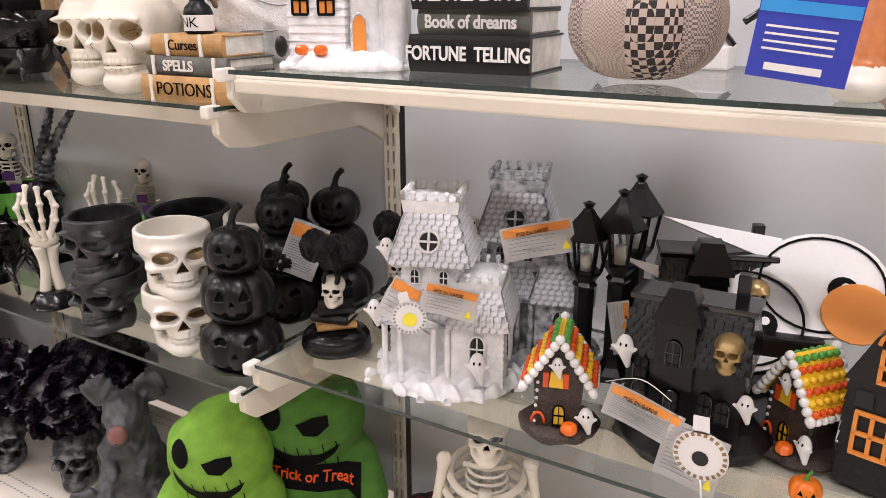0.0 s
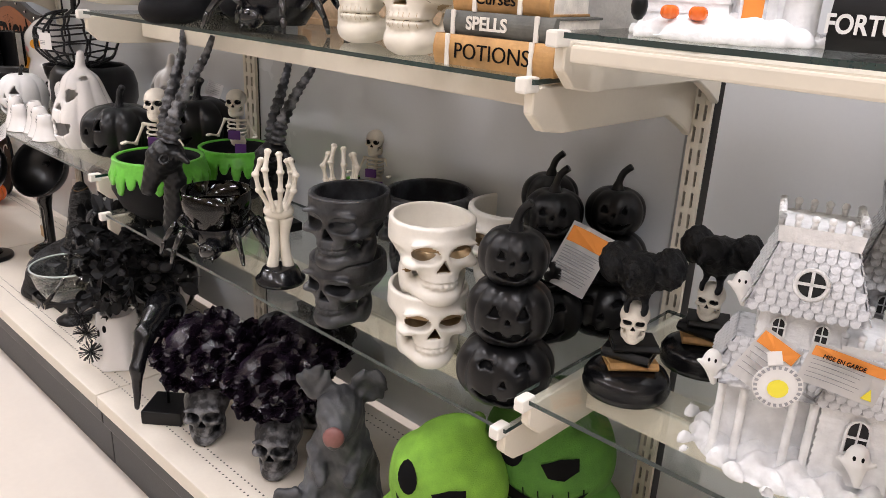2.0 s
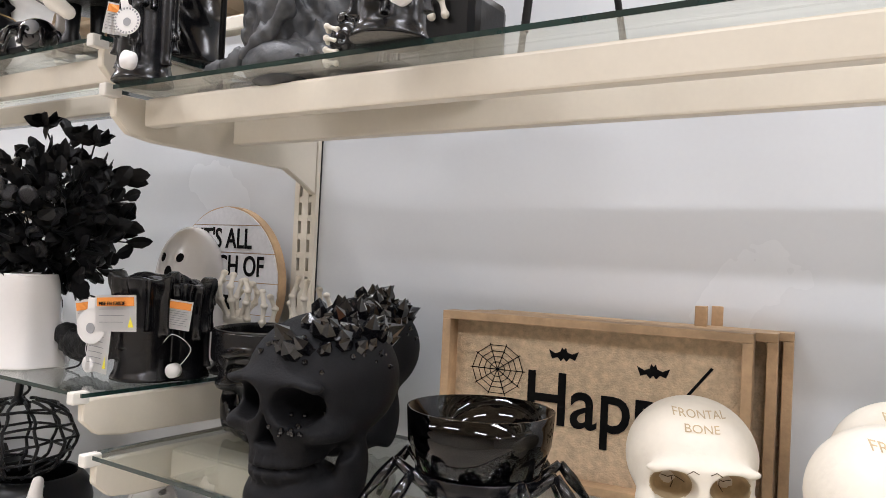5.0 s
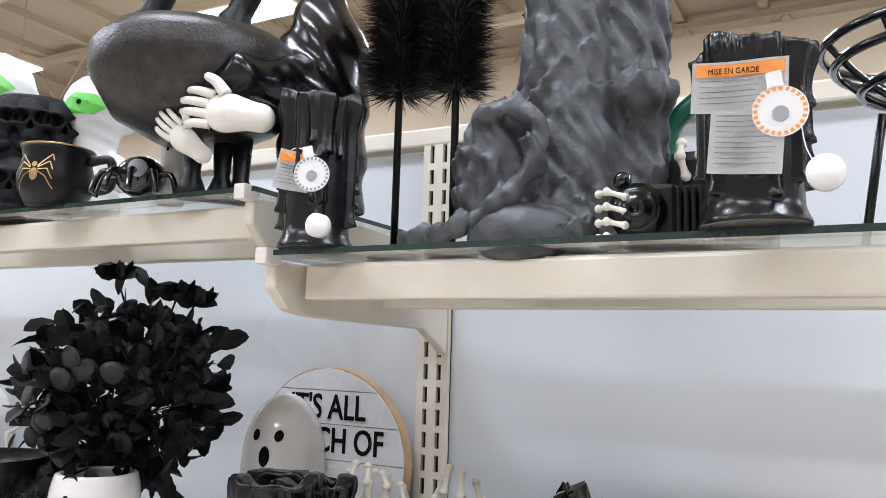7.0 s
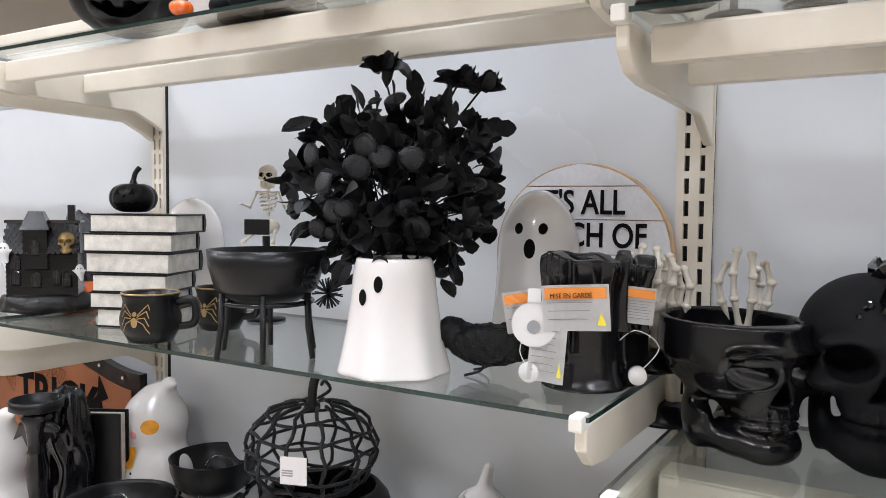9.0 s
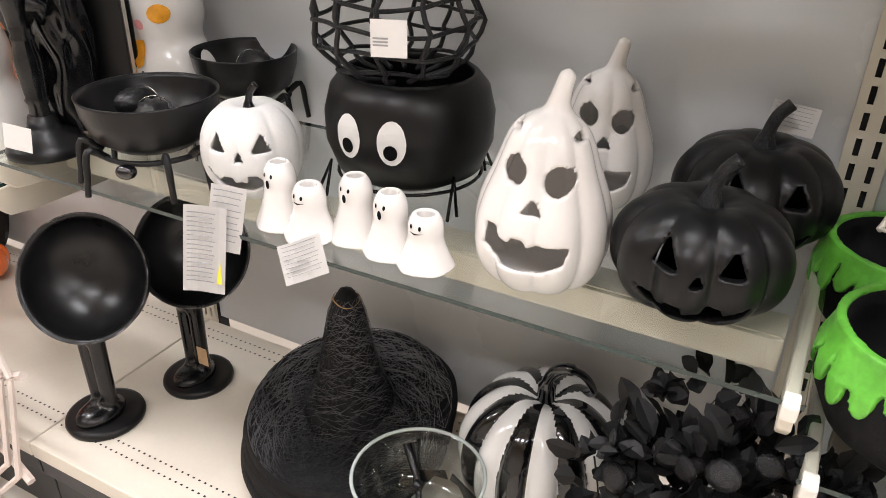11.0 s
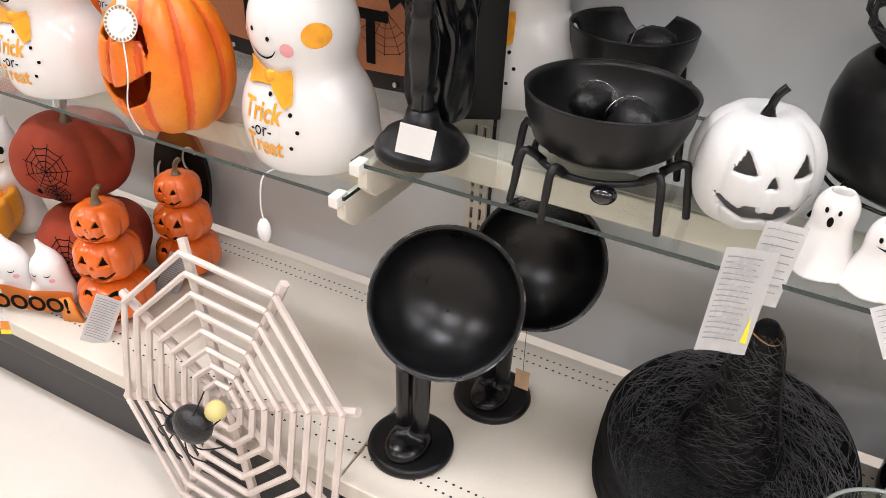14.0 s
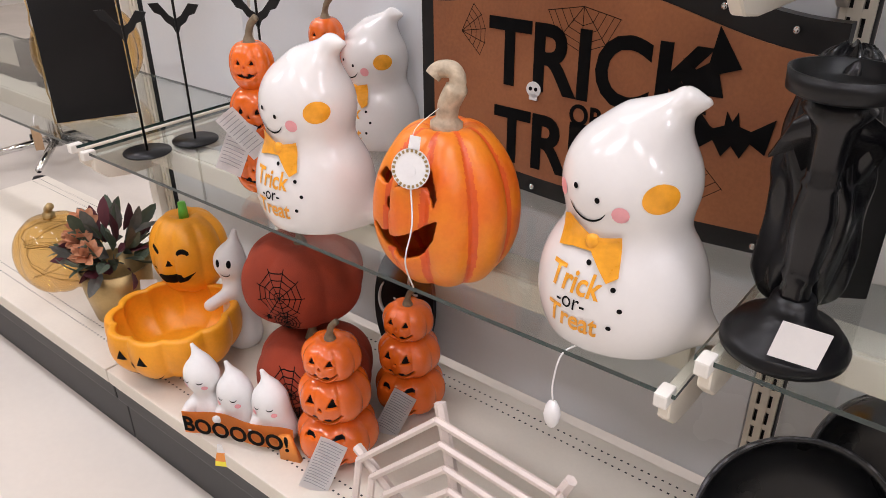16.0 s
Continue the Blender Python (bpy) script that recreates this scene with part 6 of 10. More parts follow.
# round wooden sign
rs = thing("round_wood_sign", -1.385, -0.022, z, 0, "round whitewashed wood sign with black lettering", "sign")
Rr = 0.146
disc = part("board", lathe([(0, 0.0), (Rr, 0.0), (Rr, 0.018), (0, 0.018)], 64, m=pose(0, 0.0, Rr, 90)), WOOD, rs, "natural wood edge", smooth=False)
bands = [(-Rr, -0.055), (-0.055, 0.004), (0.004, 0.058), (0.058, 0.11), (0.11, Rr)]
WASH = M("whitewashed_plank", (0.72, 0.71, 0.72), 0.7, var=0.2, scale=14, second=(0.55, 0.54, 0.55), mix=0.35, sharp=0.2)
for z0, z1 in bands:
    pts = []
    rr = Rr - 0.003
    zs = np.linspace(z0 + 0.0008, z1 - 0.0008, 9)
    half = [math.sqrt(max(0, rr * rr - q * q)) for q in zs]
    poly = [(-h, q + Rr) for h, q in zip(half, zs)] + [(h, q + Rr) for h, q in reversed(list(zip(half, zs)))]
    part("plank", slab([p for i, p in enumerate(poly) if i == 0 or (abs(p[0] - poly[i - 1][0]) + abs(p[1] - poly[i - 1][1])) > 1e-5], -0.0205, -0.0175), WASH, rs, "whitewashed plank", smooth=False)
words("lettering", "IT'S ALL", 0.053, INK, rs, (0.0, -0.0212, Rr + 0.083), width=0.80, bold=0.0008)
words("lettering", "BUNCH OF", 0.053, INK, rs, (0.0, -0.0212, Rr + 0.032), width=0.80, bold=0.0008)
part("painted_cauldron", slab([(-0.05 + 0.03, 0.07), (0.03, 0.07), (0.045, 0.095), (0.035, 0.115), (-0.03, 0.115), (-0.04, 0.095)], -0.0212, -0.0204), INK, rs, smooth=False)
part("painted_cauldron_rim", slab(circ(0.005, 0.118, 0.048, 0.006), -0.0213, -0.0205), INK, rs, smooth=False)

# candles with warning labels
for k, (cx, cy) in enumerate(((-1.286, -0.272), (-1.273, -0.225))):
    t = candle(cx, cy, z, 0.048, 0.16, 20 * k, "black flameless drip candle with paper labels")
    if k == 0:
        tag(t, pose(0.012, -0.063, 0.100, 0, -4, 14), 0.075, 0.052, True, 3)
        tag(t, pose(-0.048, -0.066, 0.092, 0, -10, 14), 0.05, 0.048, True, 2, sign=False)
        tag(t, pose(-0.02, -0.067, 0.045, 0, 4, 14), 0.042, 0.065, False, 7)
        dial_tag(t, pose(-0.035, -0.071, 0.078, 0, 0, 14), 0.026, PAPER)
        part("battery_tab", lathe([(0, 0), (0.012, 0), (0.012, 0.008), (0, 0.008)], 20, m=pose(-0.042, -0.062, 0.022, 90)), PAPER, t, "round white battery tab")
        string(t, [(-0.05, -0.06, 0.07), (-0.055, -0.065, 0.045), (-0.045, -0.066, 0.028)])
    else:
        tag(t, pose(0.03, -0.06, 0.105, 0, 6, 20), 0.05, 0.045, True, 7, sign=False)
        part("battery_tab", lathe([(0, 0), (0.011, 0), (0.011, 0.012), (0, 0.012)], 20, m=pose(0.035, -0.058, 0.02, 90)), PAPER, t, "round white battery tab")
        string(t, [(0.0, -0.055, 0.045), (0.03, -0.065, 0.075), (0.06, -0.06, 0.055), (0.04, -0.058, 0.025)])


def crow_f(P):
    d = ell(P, (0, 0.0, 0.04), (0.028, 0.055, 0.028))
    d = smin(d, ell(P, (0, -0.05, 0.056), (0.019, 0.022, 0.019)), 0.012)
    d = smin(d, caps(P, (0, -0.065, 0.056), (0, -0.10, 0.048), 0.009, 0.002), 0.006)
    d = smin(d, caps(P, (0, 0.045, 0.045), (0, 0.11, 0.05), 0.016, 0.006), 0.015)
    Q = [np.abs(P[0]), P[1], P[2]]
    d = smin(d, ell(Q, (0.025, 0.012, 0.044), (0.009, 0.05, 0.022)), 0.006)
    return d + 0.0012 * np.sin(P[1] * 300) * np.sin(P[0] * 350 + P[2] * 250)


def crow(x, y, zz, rz, s=1.0, legs=True, parent=None, name="black_crow", label="black feathered artificial crow"):
    t = thing(name, x, y, zz, rz, label, "crow", scale=s)
    sculpt("body", crow_f, (-0.045, -0.11, 0.0), (0.045, 0.125, 0.085), 0.0026, STRAW, t)
    if legs:
        for sx in (-1, 1):
            part("leg", tube(curve([(sx * 0.012, 0.0, 0.02), (sx * 0.014, -0.004, 0.008), (sx * 0.02, -0.025, 0.001)], 4), 0.0018, 5), BLACK, t)
    return t


crow(-1.414, -0.292, z, -80, 0.95)
skeleton_hand(-1.245, -0.13, z, 0.17, 14, "bone skeleton hand candle holder on black base")


def mug(x, y, zz, rz, R=0.052, h=0.085):
    t = thing("spider_mug", x, y, zz, rz, "matt black cauldron mug with a gold spider", "mug", "spider mugs")
    part("body", lathe([(0, 0), (R * 0.72, 0), (R * 0.98, h * 0.3), (R, h * 0.5), (R * 0.88, h * 0.82), (R * 0.92, h * 0.93), (R * 0.96, h), (R * 0.88, h), (R * 0.8, h * 0.85), (0, h * 0.2)], 40), BLACK, t)
    part("rim", tube([(R * 0.94 * math.cos(a), R * 0.94 * math.sin(a), h) for a in np.linspace(0, 6.2832, 41)], 0.0016, 6), GOLDM, t, "worn gold rim")
    part("handle", tube(curve([(R * 0.85, 0, h * 0.8), (R * 1.45, 0, h * 0.85), (R * 1.5, 0, h * 0.4), (R * 0.95, 0, h * 0.3)], 6), 0.007, 8), BLACKR, t)
    f = lambda P: (np.sqrt(P[0] ** 2 + P[1] ** 2) - np.interp(P[2], [0, h * 0.3, h * 0.5, h * 0.82], [R * 0.72, R * 0.98, R, R * 0.88])) * 0.7
    sp = decal("spider_body", [circ(-0.008, h * 0.45, 0.006, 0.009), circ(-0.008, h * 0.62, 0.004)], GOLDM, t, f, 0.0015, label="gold painted spider")
    for k in range(4):
        for sx in (-1, 1):
            p = [(-0.008 + sx * 0.005, h * (0.5 + 0.03 * k)), (-0.008 + sx * (0.016 + 0.002 * k), h * (0.42 + 0.13 * k)), (-0.008 + sx * 0.025, h * (0.22 + 0.16 * k))]
            decal("spider_leg", [stroke(a, b, 0.0016) for a, b in zip(p, p[1:])], GOLDM, sp, f, 0.0015)
    return t


m1 = mug(-1.989, -0.373, z, 30)
copy_thing(m1, pose(-1.988, -0.227, z, 0, 0, 20))
t = thing("cauldron_stand", -1.749, -0.356, z, 10, "matt black cauldron bowl on a four-legged stand", "cauldron")
part("bowl", lathe([(0, 0.085), (0.05, 0.086), (0.078, 0.105), (0.088, 0.14), (0.09, 0.165), (0.086, 0.165), (0.08, 0.14), (0.06, 0.105), (0, 0.10)], 48), BLACK, t)
part("ring", tube([(0.07 * math.cos(a), 0.07 * math.sin(a), 0.085) for a in np.linspace(0, 6.2832, 33)], 0.004, 7), BLACKS, t)
for a in (-120, -60, 60, 120, 0, 180):
    c, s = math.cos(radians(a)), math.sin(radians(a))
    part("leg", tube([(0.072 * c, 0.072 * s, 0.10), (0.074 * c, 0.074 * s, 0.05), (0.082 * c, 0.082 * s, 0.001)], 0.0045, 7), BLACKR, t)

# white-paged books and the small pumpkin on them
t = thing("black_book_stack", -2.140, -0.271, z, 24, "stack of six black books with white page edges", "book stack")
zz = 0.0
rng = random.Random(2)
for i in range(6):
    w, hgt = (0.135, 0.15, 0.13, 0.165, 0.15, 0.15)[i], (0.034, 0.03, 0.033, 0.038, 0.034, 0.034)[i]
    b = book(t, 0.165 if i > 2 else 0.14, 0.115, hgt, (rng.uniform(-0.008, 0.008), rng.uniform(-0.006, 0.006), zz), BLACK, rng.uniform(-5, 5) + 180)
    zz += hgt
pumpkin(-2.191, -0.253, z + zz, 0.043, 0.058, BLACK, 30, 8, "small matt black jack-o'-lantern sitting on books", face="paint", fs=0.05, fz=0.03, stem_mat=BLACK, stem_size=0.034, res=0.0025, depth=0.08)
t = thing("sitting_skeleton", -1.995, -0.106, z, 26, "small white skeleton sitting with a black tablet on a stand", "skeleton figure")
part("pole", tube([(0, 0, 0.0), (0, 0, 0.17)], 0.008, 8), BLACK, t)
part("foot", lathe([(0, 0), (0.04, 0), (0.038, 0.006), (0, 0.008)], 24), BLACK, t)
mini_skeleton(t, (0, 0.01, 0.265), 0.05)
part("tablet", box_bm(0.05, 0.004, 0.03, (0, -0.055, 0.19), 0.001), BLACK, t, smooth=False)
for sx in (-1, 1):
    part("leg", bone(bone(None, (sx * 0.02, 0, 0.18), (sx * 0.03, -0.05, 0.16), 0.004), (sx * 0.03, -0.05, 0.16), (sx * 0.03, -0.045, 0.09), 0.004), BONE, t)
part("hip", ball(0.022, (0, 0.01, 0.19), None, 12, (1.2, 0.8, 0.7)), BONE, t)


# ---- middle bay, top shelf ----
z = S["B3S3"]


def mummy(x, y, rz, s=1.0):
    t = thing("mummy_figure", x, y, z, rz, "white glazed mummy figure with glowing green painted eye", "figurine", "mummies", scale=s)

    def f(P):
        d = caps(P, (0, 0, 0.03), (0, 0, 0.13), 0.05, 0.035)
        d = smin(d, ell(P, (0, 0, 0.185), (0.05, 0.052, 0.06)), 0.02)
        Q = [np.abs(P[0]), P[1], P[2]]
        d = smin(d, ell(Q, (0.05, 0.005, 0.17), (0.014, 0.012, 0.018)), 0.01)
        d = smin(d, caps(Q, (0.04, -0.01, 0.1), (0.06, -0.05, 0.06), 0.017, 0.014), 0.012)
        return np.maximum(d + 0.0016 * np.abs(np.sin(P[2] * 150 + P[0] * 50)) ** 0.5, -P[2])
    sculpt("body", f, (-0.085, -0.075, -0.004), (0.085, 0.07, 0.25), 0.0036, WHITEM, t)
    e = decal("eye_band", [[(-0.04, 0.178), (-0.02, 0.168), (0.01, 0.168), (0.032, 0.185), (0.012, 0.2), (-0.02, 0.202), (-0.034, 0.192)]], MUMGREEN, t, f, 0.001, label="bright green eye")
    decal("pupil", [circ(-0.012, 0.186, 0.004)], INK, e, f, 0.002)
    return t


mummy(-1.860, -0.328, 44, 1.3)
mummy(-1.693, -0.271, 38, 1.05)
pumpkin(-2.06, -0.35, z, 0.096, 0.135, BLACK, 40, 8, "matt black pumpkin lantern", face="cut", fs=0.1, fz=0.06, stem_mat=BLACK, stem_size=0.03, res=0.0036)
pumpkin(-1.865, -0.41, z, 0.018, 0.022, ORANGE, 0, 8, "tiny glossy orange pumpkin with green stem", stem_mat=CANDYG, stem_size=0.014, res=0.0018)
t = thing("skull_pile_block", -1.771, -0.312, z, 40, "black cup moulded with rows of skulls", "cup", scale=1.15)
hb = 0.10
part("core", lathe([(0, 0), (0.075, 0), (0.07, 0.09), (0.062, 0.16), (0.055, 0.165), (0.05, 0.15), (0, 0.14)], 40), CHAR, t)
sk = None
for row in range(2):
    for i in range(5):
        a = radians(-150 + i * 30 + row * 10)
        rr = (0.057, 0.048)[row]
        H = 0.082
        if sk is None:
            g = skull_f(H)
            sk = sculpt("skull", g, (-0.45 * H, -0.47 * H, -0.003), (0.45 * H, 0.57 * H, 1.04 * H), 0.0026, CHAR, t)
            o = sk
        else:
            o = hang(new("skull", sk.data), t)
        o.matrix_basis = pose(rr * math.cos(a), rr * math.sin(a), 0.0 + row * 0.082, 0, 0, math.degrees(a) + 90)
m2 = copy_thing(m1, pose(-1.585, -0.401, z, 0, 0, 30) @ Matrix.Scale(1.22, 4))


def open_hand(parent, m, s=1.0, mat=BONEW):
    """A pale carved hand: palm, four separate fingers and a thumb."""
    def palm_f(P):
        d = ell(P, (0.004, 0, -0.002), (0.034, 0.015, 0.029))
        return smin(d, caps(P, (0.02, 0, 0), (0.06, 0.006, 0), 0.02, 0.021), 0.014)
    palm = sculpt("palm", palm_f, (-0.04, -0.025, -0.04), (0.085, 0.035, 0.04), 0.0026, mat, parent, "pale grey carved hand")
    palm.matrix_basis = m @ Matrix.Scale(s, 4)
    for i in range(4):
        zf, L = 0.021 - i * 0.0145, (0.052, 0.06, 0.056, 0.044)[i]
        q = curve([(-0.018, 0, zf), (-0.018 - 0.45 * L, -0.005, zf * 1.1), (-0.018 - 0.8 * L, -0.001, zf * 1.14), (-0.018 - L, 0.006, zf * 1.14)], 5)
        n = len(q)
        part("finger", ball(0.0052, q[-1], tube(q, [0.0076 - 0.0024 * j / (n - 1) for j in range(n)], 9), 9), mat, palm)
    q = curve([(0.0, -0.004, 0.024), (-0.018, -0.008, 0.04), (-0.036, -0.006, 0.046)], 5)
    part("thumb", ball(0.0062, q[-1], tube(q, [0.010 - 0.0036 * j / (len(q) - 1) for j in range(len(q))], 9), 9), mat, palm)
    return palm


t = thing("butler_bowl_statue", -1.33, -0.31, z, 22, "black figure holding a large dark bowl in pale hands", "statue")
PEWT = M("dark_hammered_pewter", (0.045, 0.042, 0.04), 0.3, metal=0.5, var=0.4, scale=60, bump=0.5, bscale=300)
part("bowl", lathe([(0, 0.0), (0.05, 0.004), (0.1, 0.03), (0.128, 0.075), (0.13, 0.105), (0.115, 0.125), (0.10, 0.128), (0.11, 0.10), (0.09, 0.04), (0, 0.02)], 56, m=pose(-0.055, -0.045, 0.068)), PEWT, t, "hammered dark pewter bowl")
open_hand(t, pose(0.028, -0.165, 0.075, 0, 12, -12), 0.74)
open_hand(t, pose(-0.035, -0.125, 0.058, 10, 40, 5), 0.5)


def coat_f(P):
    d = caps(P, (0.09, 0.02, 0.01), (0.085, 0.02, 0.2), 0.055, 0.06)
    d = smin(d, caps(P, (0.09, 0.0, 0.16), (0.03, -0.13, 0.125), 0.035, 0.027), 0.03)
    d = smin(d, caps(P, (0.085, 0.02, 0.2), (0.08, 0.02, 0.3), 0.05, 0.03), 0.03)
    return np.maximum(d + 0.003 * np.sin(P[2] * 90 + P[0] * 120), -P[2])


sculpt("coat", coat_f, (-0.02, -0.18, -0.004), (0.17, 0.11, 0.34), 0.0045, BLACKS, t, "satin black coat")
for lx in (-0.05, -0.02, 0.0):
    part("claw_foot", lathe([(0, 0), (0.02, 0), (0.016, 0.015), (0.01, 0.03), (0.013, 0.09), (0, 0.095)], 16, c=(lx, -0.03 + lx * 0.6, 0)), BLACKR, t)
for hx in (-0.145, -0.02):
    part("horn_arm", tube(curve([(hx, 0.03, 0.17), (hx - 0.03, 0.03, 0.24), (hx - 0.005, 0.03, 0.31), (hx + 0.02, 0.03, 0.36)], 6), [0.024] * 9 + [0.018] * 10, 10), BLACKR, t)
ghost(-1.415, -0.36, z, 0.014, 0.11, 20, "tiny white ghost figurine on a post", res=0.002)
bx = thing("black_spider_ornament", -1.43, -0.395, z, 20, "black spider ornament with a large eye", "ornament")
part("body", ball(0.028, (0, 0, 0.03), None, 20, (1.1, 1, 0.95)), BLACKG, bx)
part("eyeball", ball(0.012, (0.008, -0.022, 0.036), None, 14), PRINT, bx, "grey glass eye")
for k in range(6):
    a = radians(-170 + 32 * k)
    part("leg", tube(curve([(0.02 * math.cos(a), 0.02 * math.sin(a), 0.03), (0.045 * math.cos(a), 0.045 * math.sin(a), 0.03), (0.055 * math.cos(a), 0.055 * math.sin(a), 0.003)], 4), 0.004, 6), BLACKG, bx)

# ---- top shelf of the skull bay ----
z = S["B2S3"]
t = candle(-1.151, -0.399, z, 0.041, 0.185, 0, "tall black drip candle with a hanging paper label")
tag(t, pose(0.0, -0.046, 0.085, 0, 10, 26), 0.042, 0.046, True, 6, sign=False)
dial_tag(t, pose(0.028, -0.05, 0.078, 0, -12, 26), 0.02)
string(t, [(-0.04, -0.02, 0.11), (0, -0.044, 0.112), (0.03, -0.045, 0.10)])
part("battery_tab", lathe([(0, 0), (0.013, 0), (0.013, 0.012), (0, 0.012)], 20, m=pose(0.045, -0.05, 0.018, 90)), PAPER, t, "round white battery tab")
t = candle(-0.718, -0.419, z, 0.05, 0.185, 0, "thick black drip candle with a hanging paper label")
tag(t, pose(-0.005, -0.062, 0.125, 0, 3, 3), 0.085, 0.05, True, 5)
tag(t, pose(0.0, -0.063, 0.07, 0, 5, 3), 0.065, 0.06, False, 10, sign=False)
dial_tag(t, pose(0.03, -0.066, 0.095, 0, -8, 3), 0.024, TORANGE)
string(t, [(0.045, -0.06, 0.10), (0.05, -0.066, 0.06), (0.06, -0.064, 0.04)])
part("battery_tab", lathe([(0, 0), (0.016, 0), (0.016, 0.012), (0, 0.012)], 20, m=pose(0.065, -0.06, 0.035, 90)), PAPER, t, "round white battery tab")


def brush_tree(x, y, zz, h0, h1, R, seed):
    """A black bottle-brush topiary on a thin pole."""
    t = thing("bottle_brush_tree", x, y, zz, 0, "black bristle bottle-brush tree on a thin pole", "artificial tree", "bristle trees")
    part("foot", lathe([(0, 0), (0.03, 0), (0.03, 0.006), (0, 0.008)], 24), BLACK, t)
    part("pole", tube([(0, 0, 0), (0, 0, h1)], 0.0045, 8), BLACK, t)
    rng = np.random.RandomState(seed)
    n = 7500
    a, u, zt = rng.uniform(0, 6.283, n), rng.uniform(0.7, 1.1, n), rng.uniform(0, 1, n)
    zc = h0 + (h1 - h0) * zt
    tip = np.stack([R * u * np.cos(a), R * u * np.sin(a), zc + rng.normal(0, 0.008, n)], 1)
    root = np.stack([0.25 * R * np.cos(a), 0.25 * R * np.sin(a), zc], 1)
    side = np.stack([-np.sin(a), np.cos(a), rng.normal(0, 0.4, n)], 1) * 0.0009
    V = np.stack([root - side, root + side, tip], 1).reshape(-1, 3)
    F = np.arange(3 * n).reshape(-1, 3)
    hang(mesh_ob("bristles", V, F, PETAL, False), t, "dense black bristles")["kind"] = "stuff"
    part("core", lathe([(0, h0), (R * 0.5, h0 + 0.01), (R * 0.52, h1 - 0.006), (0, h1)], 20), PETAL, t)
    return t


brush_tree(-1.115, -0.30, z, 0.195, 0.40, 0.055, 1)
brush_tree(-1.035, -0.31, z, 0.185, 0.40, 0.05, 2)
tr = thing("bark_creature_statue", -0.915, -0.275, z, 6, "grey stone-look tree creature statue with a curling tail", "statue")


def trunk_f(P):
    d = caps(P, (0.0, 0, 0.0), (0.0, 0, 0.36), 0.07, 0.047)
    d = smin(d, ell(P, (-0.062, -0.045, 0.085), (0.055, 0.05, 0.088)), 0.012)
    d = smin(d, caps(P, (0.055, 0.02, 0.0), (0.065, 0.03, 0.34), 0.05, 0.045), 0.012)
    d = smin(d, ell(P, (0.085, -0.01, 0.175), (0.035, 0.04, 0.03)), 0.015)
    d = smin(d, ell(P, (-0.02, -0.07, 0.02), (0.06, 0.04, 0.03)), 0.02)
    tail = np.full(np.shape(P[0]), 1e9)
    pts = [(-0.165, -0.075, 0.012), (-0.1, -0.095, 0.02), (-0.045, -0.102, 0.045), (-0.012, -0.10, 0.085), (-0.012, -0.098, 0.125), (-0.04, -0.095, 0.148), (-0.075, -0.09, 0.14)]
    for i, (a, b) in enumerate(zip(pts, pts[1:])):
        tail = np.minimum(tail, caps(P, a, b, 0.0125, 0.012))
    d = smin(d, tail, 0.006)
    rough = 0.007 * np.abs(np.sin(P[0] * 70 + 3 * np.sin(P[2] * 24 + P[1] * 30))) ** 0.5 - 0.004 + 0.0035 * np.sin(P[0] * 210 + 2 * np.sin(P[2] * 50)) * np.sin(P[2] * 45 + P[1] * 160) + 0.0018 * np.sin(P[0] * 230 + P[2] * 190) * np.sin(P[1] * 210 + P[2] * 60)
    return np.maximum(d + rough, -P[2]) * 0.8


sculpt("body", trunk_f, (-0.185, -0.125, -0.004), (0.14, 0.10, 0.40), 0.0042, GREYST, tr)
part("rock", ball(0.045, (-0.03, -0.085, 0.015), None, 18, (1.3, 0.8, 0.7)), GREYST, tr)
cm = thing("skeleton_hand_camera", -0.822, -0.355, z, 4, "black toy bellows camera gripped by bone fingers", "figurine")
part("body", box_bm(0.075, 0.05, 0.075, (0.01, 0.02, 0.0375), 0.006), BLACK, cm, smooth=False)
part("lens_plate", lathe([(0, -0.01), (0.036, -0.01), (0.036, 0.0), (0.030, 0.004), (0.030, 0.009), (0.024, 0.012), (0.016, 0.012), (0.014, 0.018), (0.006, 0.018), (0.004, 0.012), (0, 0.012)], 40, m=pose(0, -0.012, 0.04, 90)), BLACKS, cm)
part("viewfinder", ball(0.012, (-0.02, 0.0, 0.082), None, 14), BLACKG, cm)
for i in range(6):
    part("bellows_fold", box_bm(0.006, 0.055, 0.068, (0.05 + 0.009 * i, 0.02, 0.036), 0.002), BLACK, cm, smooth=False)
for i in range(4):
    finger(cm, [(-0.05, 0.0, 0.066 - 0.019 * i), (-0.035, -0.024, 0.064 - 0.019 * i), (-0.012, -0.026, 0.056 - 0.018 * i)], 0.0042)
lg = thing("green_handle_lantern", -0.765, -0.22, z, 0, "dark lantern with a green plastic handle and bone fingers", "lantern")
part("body", box_bm(0.1, 0.08, 0.11, (0.0, 0, 0.055), 0.012), BLACK, lg, smooth=False)
part("handle", tube(curve([(-0.06, 0, 0.10), (-0.05, 0, 0.15), (0.0, 0, 0.185), (0.08, 0, 0.20)], 6), 0.011, 10), BOTTLEG, lg, "green plastic handle")
for i in range(3):
    finger(lg, [(-0.035 + 0.02 * i, -0.042, 0.115), (-0.035 + 0.02 * i, -0.05, 0.1), (-0.03 + 0.02 * i, -0.046, 0.08)], 0.0045)
wb = thing("wire_basket", -0.58, -0.32, z, 0, "black twig wire basket on thin legs", "basket")
